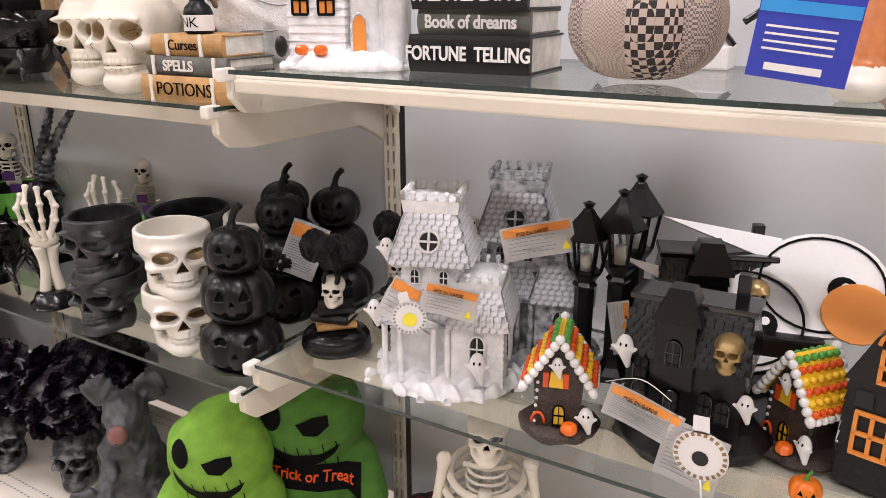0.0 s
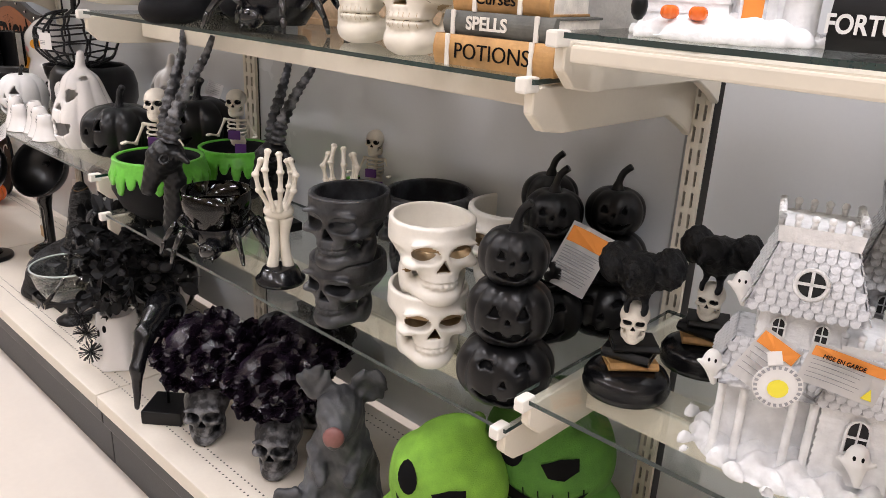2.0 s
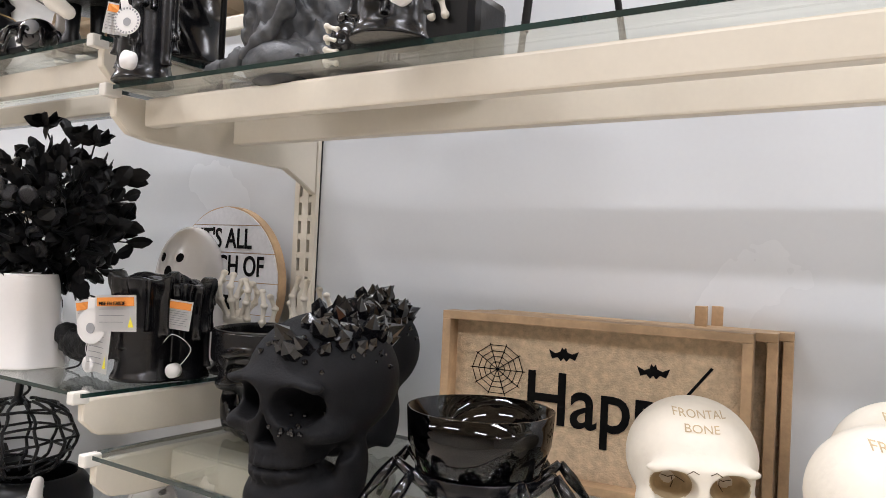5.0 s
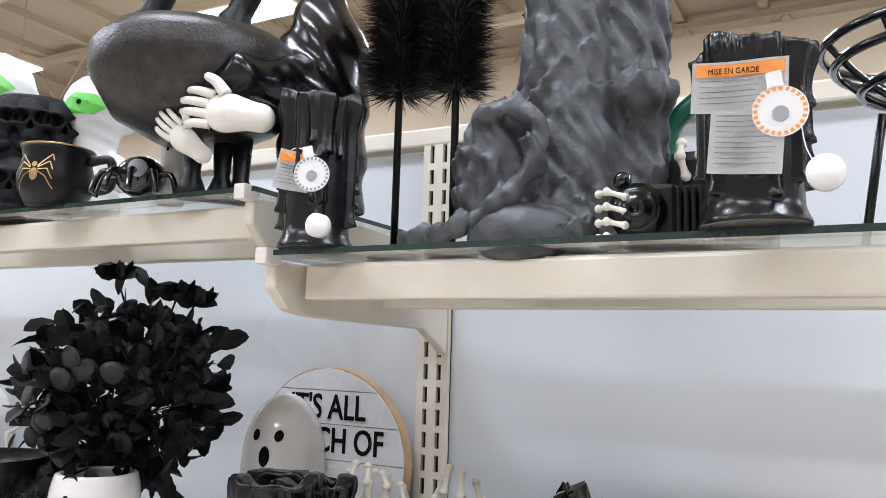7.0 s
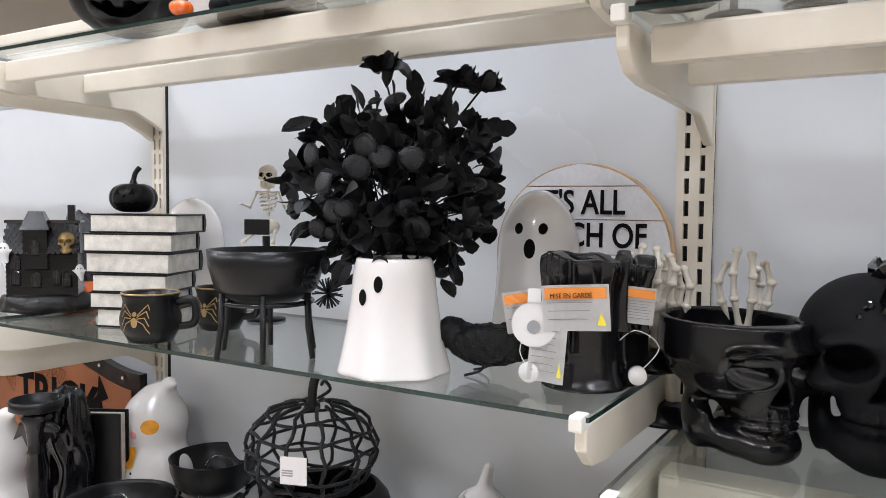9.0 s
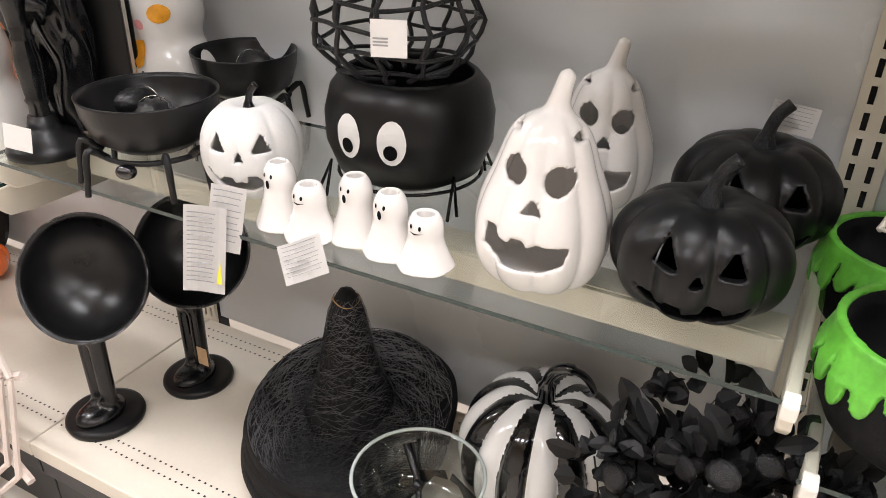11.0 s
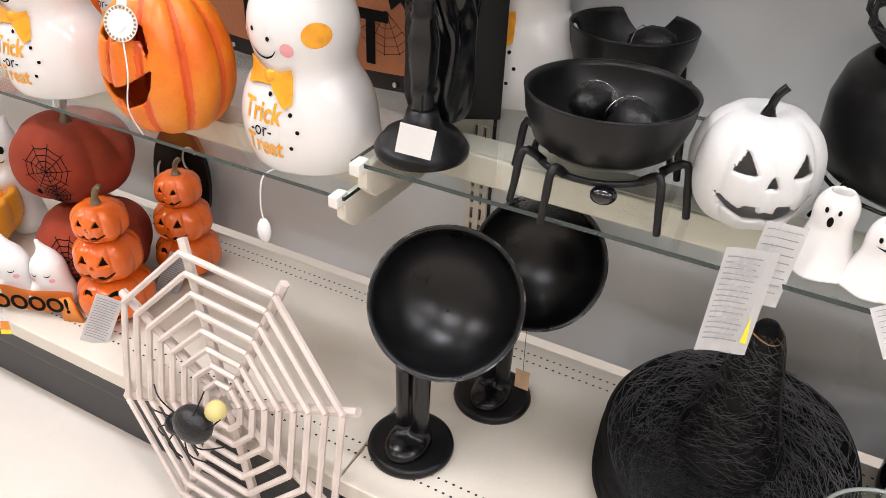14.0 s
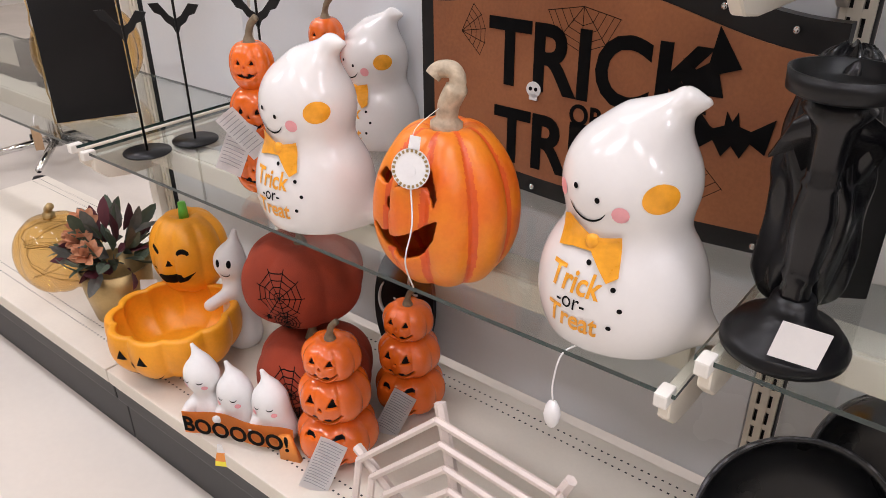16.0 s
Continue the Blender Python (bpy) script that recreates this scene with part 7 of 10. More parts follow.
for i in range(9):
    a0 = 2 * math.pi * i / 9
    part("wire", tube([(0.09 * math.cos(a0) * s_, 0.09 * math.sin(a0) * s_, 0.105 + 0.06 * s_ * s_) for s_ in np.linspace(0.05, 1, 8)], 0.003, 6), BLACKS, wb)
for r_, zh in ((0.09, 0.165), (0.08, 0.15), (0.06, 0.127)):
    part("hoop", tube([(r_ * math.cos(a), r_ * math.sin(a), zh) for a in np.linspace(0, 6.2832, 33)], 0.004, 6), BLACKG, wb)
for a in (30, 150, 270):
    part("leg", tube([(0.05 * math.cos(radians(a)), 0.05 * math.sin(radians(a)), 0.115), (0.07 * math.cos(radians(a)), 0.07 * math.sin(radians(a)), 0.001)], 0.004, 6), BLACK, wb)

# ---- base shelf of the middle bay ----
z = DECK_Z


def leg_bowl(x, y, rz, tip, yaw):
    """A black bowl tipped towards the aisle, held up by a carved hand on a round foot."""
    t = thing("pedestal_bowl", x, y, z, rz, "tipped matt black bowl on a hand-shaped pedestal", "bowl", "pedestal bowls")
    part("foot", lathe([(0, 0), (0.078, 0), (0.08, 0.006), (0.078, 0.014), (0.07, 0.016), (0, 0.017)], 44), BLACK, t)

    def f(P):
        d = ell(P, (0, -0.01, 0.022), (0.04, 0.055, 0.022))
        Q = [np.abs(P[0]), P[1], P[2]]
        d = smin(d, caps(Q, (0.015, 0.005, 0.02), (0.017, 0.005, 0.225), 0.016, 0.017), 0.012)
        return np.maximum(smin(d, caps(P, (0, 0, 0.22), (0.022, 0.012, 0.258), 0.024, 0.02), 0.02), 0.012 - P[2])
    sculpt("hand_stem", f, (-0.06, -0.075, 0.008), (0.06, 0.06, 0.345), 0.004, BLACKS, t)
    R = 0.119
    prof = [(0, -0.098)] + [(R * math.sin(u), -0.098 * math.cos(u)) for u in np.linspace(0.12, 1.5708, 12)] + [(R * 0.985, 0.001)] + [((R - 0.007) * math.sin(u), -(0.091) * math.cos(u)) for u in np.linspace(1.5, 0.12, 12)] + [(0, -0.091)]
    m = pose(0.075, -0.03, 0.378, 0, 0, yaw) @ pose(0, 0, 0, tip, 0, 0)
    part("bowl", lathe(prof, 64, m=m), BOWLB, t, "satin black bowl")
    part("rim", tube([tuple(m @ Vector((R * math.cos(a), R * math.sin(a), 0))) for a in np.linspace(0, 6.2832, 65)], 0.0017, 6), SILVERD, t, "thin worn rim")
    return t


leg_bowl(-2.372, -0.357, 0, 62, 28)
t = leg_bowl(-2.302, -0.181, 0, 62, 28)
part("brown_tag", box_bm(0.028, 0.001, 0.045, (0.075, -0.045, 0.12), 0, None), WOOD, t, "brown kraft tag", smooth=False)
string(t, [(0.07, -0.04, 0.25), (0.075, -0.045, 0.142)], BLACK)

# stacked witch hats, leaning on the back panel
rng = random.Random(4)
STRAND = M("grey_straw_strand", (0.15, 0.15, 0.155), 0.35, var=0.4)
LEAN = pose(0, 0, 0, 13)
for k in range(4):
    t = thing("witch_hat", -1.907 + 0.007 * (k % 2), -0.218 + 0.006 * k, z + 0.05 + 0.017 * k, 0, "black straw-look witch hat, stacked with others", "hat", "stacked witch hats")
    Rb = 0.183 + 0.004 * (k % 2)
    prof = [(0.001, 0.0), (Rb, 0.0), (Rb + 0.004, 0.006), (Rb - 0.004, 0.012), (0.12, 0.016), (0.06, 0.022), (0, 0.025)]
    part("brim", lathe(prof, 72, wob=0.03, m=LEAN @ pose(0, 0, 0, 0, 0, 50 * k)), STRAW, t)
    if k < 3:
        continue
    cz = [-0.075, -0.01, 0.03, 0.07, 0.12, 0.17, 0.21, 0.235, 0.25, 0.255]
    cr = [0.105, 0.092, 0.074, 0.058, 0.046, 0.037, 0.029, 0.021, 0.012, 0.0]
    part("cone", lathe(list(zip(cr, cz)), 48, wob=0.08), STRAW, t)
    V, F = [], []
    for i in range(3600):
        if rng.random() < 0.62:
            r0, a0 = rng.uniform(0.06, 0.18), rng.uniform(0, 6.283)
            da, dr = rng.uniform(-0.5, 0.5), rng.uniform(-0.04, 0.04)
            q = [LEAN @ Vector((min(0.182, r0 + dr * s_) * math.cos(a0 + da * s_), min(0.182, r0 + dr * s_) * math.sin(a0 + da * s_), 0.0185 + 0.006 * max(0, (0.12 - r0) / 0.06))) for s_ in (0, 0.5, 1)]
        else:
            z0, a0 = rng.uniform(0.0, 0.23), rng.uniform(0, 6.283)
            da, dz = rng.uniform(-0.9, 0.9), rng.uniform(-0.03, 0.03)
            q = []
            for s_ in (0, 0.5, 1):
                zz = min(0.24, max(0.0, z0 + dz * s_))
                rr = float(np.interp(zz, cz, cr)) * 1.03 + 0.002
                q.append(Vector((rr * math.cos(a0 + da * s_), rr * math.sin(a0 + da * s_), zz)))
        b = len(V)
        for p in q:
            V += [(p.x, p.y, p.z), (p.x * 1.004, p.y * 1.004 - 0.0003, p.z + 0.0012)]
        F += [(b, b + 2, b + 3, b + 1), (b + 2, b + 4, b + 5, b + 3)]
    hang(mesh_ob("straw", V, F, STRAND, False), t, "loose grey-black straw strands")["kind"] = "stuff"
    part("tie", tube([(0.022 * math.cos(a), 0.022 * math.sin(a), 0.232 + 0.004 * math.sin(2 * a)) for a in np.linspace(0, 6.2832, 21)], 0.0012, 5), TAN, t, "tan string tie")

# glass bowl on a bat stand
t = thing("glass_bowl_stand", -1.679, -0.345, z, 0, "clear glass bowl with a black spoon on a bat-edged stand", "bowl", scale=1.1)
prof = [(0.0, 0.09), (0.04, 0.085), (0.075, 0.095), (0.095, 0.13), (0.105, 0.17), (0.108, 0.188), (0.104, 0.188), (0.10, 0.17), (0.09, 0.132), (0.07, 0.10), (0.04, 0.092), (0, 0.095)]
gb = part("glass", lathe(prof, 56), CLEAR, t, "clear glass")
gb.visible_shadow = False
# The rim's gleam is a pale opaque tube, not clear glass.
part("glass_rim", tube([(0.106 * math.cos(a), 0.106 * math.sin(a), 0.189) for a in np.linspace(0, 6.2832, 57)], 0.0030, 8), RIMG, t, "opaque pale rim with the glass gleam in its colour")
part("stand", lathe([(0, 0), (0.05, 0), (0.052, 0.006), (0.03, 0.012), (0.018, 0.025), (0.018, 0.05), (0.04, 0.07), (0.05, 0.078), (0.05, 0.082), (0, 0.083)], 44), BLACK, t)
for i in range(7):
    a = 2 * math.pi * i / 7
    b = slab([(-0.04, 0.102), (0.04, 0.102), (0.045, 0.082), (0.02, 0.09), (0, 0.07), (-0.02, 0.09), (-0.045, 0.082)], -0.0012, 0.0012, m=pose(0, 0, 0, 0, 0, math.degrees(a)) @ Matrix.Translation((0, -0.099, 0)))
    part("bat_wing", b, BLACK, t, smooth=False)
part("spoon", tube([(-0.035, 0.03, 0.215), (0.0, 0.0, 0.165), (0.03, -0.05, 0.13), (0.055, -0.095, 0.10)], [0.010, 0.005, 0.005, 0.007], 8), BLACKS, t, "black ladle with a spider")
part("spider", ball(0.010, (0.0, -0.002, 0.168), None, 12), BLACKS, t)

# striped pumpkin
t = thing("striped_pumpkin", -1.558, -0.152, z, 10, "glossy black and white striped ceramic pumpkin", "pumpkin")
fq = pk_f(0.152, 0.288, 16, 0.11, z0=-0.004, power=2.1)
f0 = lambda P: np.maximum(fq(P), -P[2])
STRW = M("stripe_white_glaze", (0.82, 0.81, 0.79), 0.1, var=0.03, bump=0, coat=0.5)
sculpt("body", f0, (-0.166, -0.166, -0.006), (0.166, 0.166, 0.296), 0.004, [STRW, BLACKG], t, paint=lambda P: (np.floor((np.arctan2(P[1], P[0]) / (2 * math.pi) + 1) * 16) % 2).astype(np.int32))
part("stem", tube(curve([(0, 0, 0.25), (0.002, -0.005, 0.305), (0.025, -0.01, 0.335), (0.06, -0.005, 0.325), (0.078, 0.01, 0.285), (0.06, 0.03, 0.262)], 7), [0.016] * 6 + [0.011] * 12 + [0.007] * 18, 10), BLACKG, t, "curling black stem")
t = thing("small_cup", -1.486, -0.298, z, 0, "small matt black cup with a handle", "cup")
part("body", lathe([(0, 0), (0.032, 0), (0.046, 0.02), (0.05, 0.045), (0.048, 0.06), (0.044, 0.06), (0.04, 0.04), (0, 0.012)], 36), BLACK, t)
part("handle", tube(curve([(-0.045, 0, 0.05), (-0.068, 0, 0.045), (-0.062, 0, 0.022), (-0.045, 0, 0.02)], 5), 0.004, 7), BLACK, t)

ghost_vase(-1.355, -0.351, z, 30, "white ceramic ghost vase with a black leaf motif")
bq2 = thing("black_bouquet", -1.275, -0.335, z + 0.14, 0, "bushy black artificial bouquet with glittering leaves in vase", "bouquet", "black bouquets")
bouquet(bq2, (0.0, 0.0, 0.17), 0.17, 0.13, 0.165, 11, 640, 70, 9, stems=14, base=(-0.13, 0.005, -0.01))
for k in range(3):
    b = None
    rng = random.Random(k)
    c = Vector((-0.10 + 0.02 * k, -0.10, 0.01 - 0.045 * k))
    for j in range(70):
        d = Vector((rng.gauss(0, 1), rng.gauss(0, 1), rng.gauss(0, 1))).normalized()
        b = tube([tuple(c), tuple(c + d * 0.03)], [0.0006, 0.0013], 4, b)
    part("thistle", b, GLITT, bq2, "spiky black thistle head")["kind"] = "stuff"

# ---- base shelf of the skull bay ----
t = thing("raven_skull_stand", -1.021, -0.387, z, 40, "black raven skull on a thin rod and square base", "ornament")
part("base", box_bm(0.085, 0.085, 0.03, (0, 0, 0.015), 0.003), BLACK, t, smooth=False)
part("rod", tube([(0, 0, 0.03), (0, 0, 0.2)], 0.004, 8), BLACK, t)


def beak_f(P):
    d = ell(P, (0, 0.02, 0.235), (0.04, 0.055, 0.04))
    pts = [(0, -0.02, 0.24), (0, -0.075, 0.225), (0, -0.12, 0.175), (0, -0.135, 0.10)]
    for i, (a, b) in enumerate(zip(pts, pts[1:])):
        d = smin(d, caps(P, a, b, 0.026 - 0.007 * i, 0.019 - 0.007 * i), 0.01)
    Q = [np.abs(P[0]), P[1], P[2]]
    return cut(d, ell(Q, (0.038, -0.005, 0.24), (0.018, 0.02, 0.018)), 0.005)


sculpt("skull", beak_f, (-0.055, -0.16, 0.08), (0.055, 0.085, 0.285), 0.0034, BLACKS, t)
pumpkin(-1.06, -0.20, z, 0.085, 0.17, WHITEM, 0, 8, "white ceramic pumpkin behind the raven skull", stem_mat=BLACKR, stem_size=0.03, res=0.0045)
pumpkin(-0.93, -0.13, z, 0.085, 0.22, SILVERD, 0, 8, "mercury-look dark pumpkin with an orange glow eye", stem_mat=BLACKR, stem_size=0.03, res=0.0045)


def flower_skull(x, y, rz, seed, wide):
    t, f, o = skull(x, y, z, 0.135, SILVERD, rz, "silvered black skull topped with a mass of plum-black flowers", None, 0.003, name="flower_skull", group="flower skulls")
    rng = random.Random(seed)
    for i in range(46):
        q = Vector((rng.gauss(0, 1), rng.gauss(0, 1), rng.gauss(0, 0.7))).normalized()
        c = Vector((0, 0.03, 0.205)) + Vector((q.x * wide, q.y * wide * 0.9, q.z * 0.085)) * rng.uniform(0.75, 1.0)
        B = ([], [])
        up = (q + Vector((0, -0.2, 0.35))).normalized()
        o_ = up.orthogonal().normalized()
        for j in range(12):
            d = (Matrix.Rotation(2.4 * j + rng.random(), 3, up) @ o_) + up * (0.15 + 0.09 * j)
            leaf_bm(B, c, d, 0.028, 0.027, rng.uniform(-0.4, 0.4), 0.35)
        hang(mesh_ob("flower", B[0], B[1], PLUMF, False), t, "glossy plum-black flower")
    part("flower_core", ball(1.0, (0, 0.03, 0.205), None, 20, (wide * 0.85, wide * 0.78, 0.072)), PLUMF, t)
    return t


f1 = flower_skull(-0.884, -0.364, 48, 1, 0.115)
copy_thing(f1, pose(-0.672, -0.319, z, 0, 0, 36))
copy_thing(f1, pose(-0.76, -0.16, z, 0, 0, 100))

mo = thing("mouse_statue", -0.459, -0.319, z, 42, "grey stone-look sitting mouse statue with pink nose", "statue", scale=0.94)


def mouse_f(P):
    d = ell(P, (0, 0.01, 0.085), (0.07, 0.068, 0.095))
    d = smin(d, ell(P, (0, -0.005, 0.18), (0.048, 0.045, 0.065)), 0.03)
    d = smin(d, ell(P, (0, -0.015, 0.245), (0.042, 0.05, 0.042)), 0.02)
    d = smin(d, caps(P, (0, -0.04, 0.24), (0, -0.078, 0.23), 0.03, 0.021), 0.015)
    Q = [np.abs(P[0]), P[1], P[2]]
    d = smin(d, ell(Q, (0.048, 0.005, 0.288), (0.033, 0.012, 0.032)), 0.008)
    d = cut(d, ell(Q, (0.049, -0.012, 0.288), (0.022, 0.011, 0.021)), 0.004)
    d = smin(d, caps(Q, (0.045, -0.02, 0.17), (0.025, -0.07, 0.135), 0.016, 0.012), 0.01)
    d = smin(d, ell(Q, (0.055, -0.045, 0.05), (0.033, 0.05, 0.05)), 0.015)
    pts = [(-0.05, -0.06, 0.014), (-0.095, -0.075, 0.016), (-0.115, -0.07, 0.05), (-0.10, -0.065, 0.095), (-0.075, -0.065, 0.10), (-0.065, -0.068, 0.07)]
    tail = np.full(np.shape(P[0]), 1e9)
    for a, b in zip(pts, pts[1:]):
        tail = np.minimum(tail, caps(P, a, b, 0.0115, 0.0105))
    d = np.minimum(d, tail)
    return np.maximum(d + 0.0022 * np.sin(P[2] * 170 + 2 * np.sin(P[0] * 90)) * np.sin(P[0] * 150 + P[1] * 120), -P[2])


sculpt("body", mouse_f, (-0.135, -0.115, -0.004), (0.10, 0.095, 0.335), 0.0036, GREYST, mo)
part("nose", ball(0.019, (0, -0.089, 0.236), None, 16, (1, 0.6, 1.05)), M("dusky_pink_nose", (0.22, 0.09, 0.08), 0.5, var=0.3), mo, "dusky pink nose")

# green sack plush figures
def sack(x, y, rz, mat, s=1.0, front=True):
    t = thing("sack_plush", x, y, z, rz, "green plush sack figure with black stitched face", "plush toy", "green sack plush toys", scale=s)

    def f(P):
        d = ell(P, (0, 0, 0.13), (0.125, 0.10, 0.135))
        d = smin(d, ell(P, (0, -0.015, 0.30), (0.118, 0.095, 0.105)), 0.04)
        d = smin(d, caps(P, (0.01, 0, 0.38), (0.045, 0, 0.425), 0.05, 0.018), 0.04)
        Q = [np.abs(P[0]), P[1], P[2]]
        d = smin(d, caps(Q, (0.10, -0.02, 0.20), (0.135, -0.10, 0.15), 0.036, 0.03), 0.03)
        d = smin(d, caps(Q, (0.06, -0.06, 0.04), (0.075, -0.12, 0.035), 0.045, 0.04), 0.03)
        return np.maximum(d + 0.003 * np.sin(P[2] * 60 + P[0] * 40) * np.sin(P[0] * 50), -P[2])
    sculpt("body", f, (-0.235, -0.175, -0.004), (0.235, 0.115, 0.455), 0.0058, mat, t)
    decal("eye", [circ(-0.062, 0.335, 0.021, 0.029)], INK, t, f, 0.002, label="black felt eye")
    decal("eye", [[(-0.012, 0.325), (0.02, 0.335), (0.05, 0.338), (0.052, 0.315), (0.03, 0.298), (0.002, 0.302)]], INK, t, f, 0.002, label="black felt eye")
    m = [(-0.088, 0.292), (-0.06, 0.268), (-0.02, 0.252), (0.03, 0.25), (0.072, 0.268), (0.06, 0.245), (0.03, 0.222), (-0.02, 0.214), (-0.06, 0.232), (-0.08, 0.26)]
    decal("mouth", [m], INK, t, f, 0.002, label="black felt grin")
    for i in range(6):
        u = -0.062 + i * 0.025
        zt = 0.262 - 0.0028 * (i % 5) if i < 4 else 0.262
        decal("stitch", [stroke((u, zt + 0.016), (u + 0.002, zt - 0.005), 0.0022), stroke((u, 0.232), (u + 0.001, 0.206), 0.0022)], INK, t, f, 0.0022)
    if not front:
        decal("sash", [[(-0.12, 0.235), (0.11, 0.21), (0.11, 0.155), (-0.12, 0.18)]], INK, t, f, 0.003, label="black felt sash")
        words("sash_lettering", "Trick or Treat", 0.033, CANDYR, t, (0.013, 0.196), lambda P: f(P) - 0.0045, 0.85, 0.0, 0.0006, tilt=6)
    return t


sack(-0.185, -0.315, 30, GREENP, 0.84)
# Rear sack, its shade put into the plush colour.
sack(-0.10, -0.165, 34, GREENP_SHADED, 0.95, False)
t = thing("plaid_cushion", 0.16, -0.12, z, 0, "red and black plaid fabric pumpkin", "cushion")
sculpt("body", pk_f(0.09, 0.13, 8, 0.12), (-0.1, -0.1, -0.004), (0.1, 0.1, 0.14), 0.005, PLAIDR, t)
t = thing("sitting_skeleton", 0.328, -0.218, z, 25, "bone-coloured resin skeleton sitting with crossed arms", "skeleton figure")
mini_skeleton(t, (0, 0, 0.345), 0.092, BONE, arms=False)
for i in range(6):
    w, zz = 0.062 + 0.011 * i - 0.0016 * i * i, 0.315 - 0.026 * i
    part("rib", tube([(w * math.sin(a), 0.012 - 0.062 * math.cos(a), zz - 0.012 * math.cos(a)) for a in np.linspace(-2.7, 2.7, 23)], 0.0068, 7), BONE, t)
part("breastbone", tube([(0, -0.052, 0.32), (0, -0.06, 0.2)], 0.011, 8), BONE, t)
for sx in (-1, 1):
    b = bone(None, (sx * 0.07, 0, 0.34), (sx * 0.09, -0.02, 0.22), 0.010)
    b = bone(b, (sx * 0.09, -0.02, 0.22), (-sx * 0.02, -0.075, 0.30), 0.009)
    part("arm", b, BONE, t)
    part("leg", bone(bone(None, (sx * 0.03, 0, 0.14), (sx * 0.07, -0.09, 0.2), 0.012), (sx * 0.07, -0.09, 0.2), (sx * 0.06, -0.11, 0.012), 0.011), BONE, t)
part("pelvis", ball(0.055, (0, 0.0, 0.09), None, 16, (1.1, 0.8, 1.6)), BONE, t)
part("wood_seat", box_bm(0.16, 0.12, 0.06, (0, 0.02, 0.03), 0.006), BONED, t, smooth=False)

# ---- web stand ----
t = thing("spider_web_stand", -2.662, -0.540, FZ, -4, "blush-white wooden spider web stand with a black spider", "decoration", rx=-10.5)
wc = Vector((0, 0, 0.284))
n = 8
R0 = 0.268
ang = [radians(22.5 + 45 * i) for i in range(n)]
def web_pt(i, k):
    a = ang[i % n]
    return Vector((R0 * k * math.cos(a) * 0.98, 0.0, wc.z + R0 * k * math.sin(a) * 1.0))
for i in range(n):
    part("spoke", tube([tuple(web_pt(i, 0.06) + Vector((0, 0.012, 0))), tuple(web_pt(i, 1.08) + Vector((0, 0.012, 0)))], 0.0085, 6), BLUSHW, t, smooth=False)
for j, k in enumerate((0.16, 0.27, 0.38, 0.5, 0.62, 0.74, 0.87, 1.0)):
    for i in range(n):
        part("crossbar", tube([tuple(web_pt(i, k)), tuple(web_pt(i + 1, k))], 0.0058, 6), BLUSHW, t, smooth=False)
b = ball(0.034, (-0.005, -0.06, wc.z - 0.005), None, 20, (1.1, 0.8, 0.95))
sp = part("spider_body", b, M("black_glitter_spider", (0.012, 0.012, 0.013), 0.35, var=0.6, scale=200, bump=0.8), t, "black glitter spider")
part("spider_head", ball(0.02, (-0.048, -0.055, wc.z - 0.028), None, 16), BLACKR, t)
part("spider_back", ball(0.018, (0.03, -0.045, wc.z + 0.03), None, 12), M("pale_yellow_foam", (0.72, 0.62, 0.25), 0.7), t, "pale yellow foam back")
for i in range(8):
    a = radians(-60 + 35 * i + (60 if i > 3 else 0))
    q = curve([(-0.03, -0.055, wc.z - 0.015), (-0.03 + 0.05 * math.cos(a), -0.07, wc.z - 0.015 + 0.05 * math.sin(a)), (-0.03 + 0.085 * math.cos(a + 0.3), -0.05, wc.z - 0.015 + 0.085 * math.sin(a + 0.3))], 5)
    part("spider_leg", tube(q, 0.0014, 5), BLACK, t)
part("yellow_tag", box_bm(0.024, 0.001, 0.038, (0.262, -0.05, 0.05), 0, pose(0, 0, 0, 0, 6, 0)), M("kraft_yellow_tag", (0.62, 0.32, 0.05), 0.6), t, "ochre kraft tag", smooth=False)
part("tag_cord", tube([(0.258 + 0.016 * math.cos(a), -0.045, 0.105 + 0.035 * math.sin(a)) for a in np.linspace(0, 6.28, 20)], 0.002, 5), STEMP, t, "twine loop")
for sx in (-1, 1):
    part("rear_strut", tube([(sx * 0.11, 0.012, 0.06), (sx * 0.12, 0.042, 0.004)], 0.008, 6), BLUSHW, t)

# ---- bay with the orange pumpkins ----
z = S["B4S1"]
# trick-or-treat sign, leaning on the panel
t = thing("trick_or_treat_sign", -2.765, -0.045, z, -2, "orange and black arched wooden sign with brushed lettering", "sign", rx=0)
W, Hs = 0.80, 0.425
t.scale = (0.84, 1, 0.9)


def arch(x, w, h, dip=0.0):
    u = x / (w / 2)
    return h * (0.86 + 0.14 * 0.5 * (1 + math.cos(math.pi * min(1, abs(u) * 1.05))))


xs = np.linspace(-W / 2, W / 2, 41)
outer = [(x, 0.015 + 0.02 * math.sin(math.pi * (x / W + 0.5)) * -1) for x in xs] + [(x, arch(x, W, Hs)) for x in xs[::-1]]
part("backing_board", slab(outer, -0.010, 0.010), BLACK, t, "black scalloped edge", smooth=False)
xs2 = np.linspace(-W / 2 + 0.035, W / 2 - 0.035, 41)
inner = [(x, 0.05 - 0.02 * math.sin(math.pi * (x / W + 0.5))) for x in xs2] + [(x, arch(x, W, Hs) - 0.045) for x in xs2[::-1]]
part("face_board", slab(inner, -0.0135, -0.0105), SIGNO, t, "orange-brown stained face", smooth=False)
ys = -0.0145
words("lettering", "TRICK", 0.160, INK, t, (0.0, ys, 0.245), width=0.98, bold=0.004)
words("lettering", "OR", 0.05, INK, t, (0.0, ys, 0.165), width=1.0, bold=0.001)
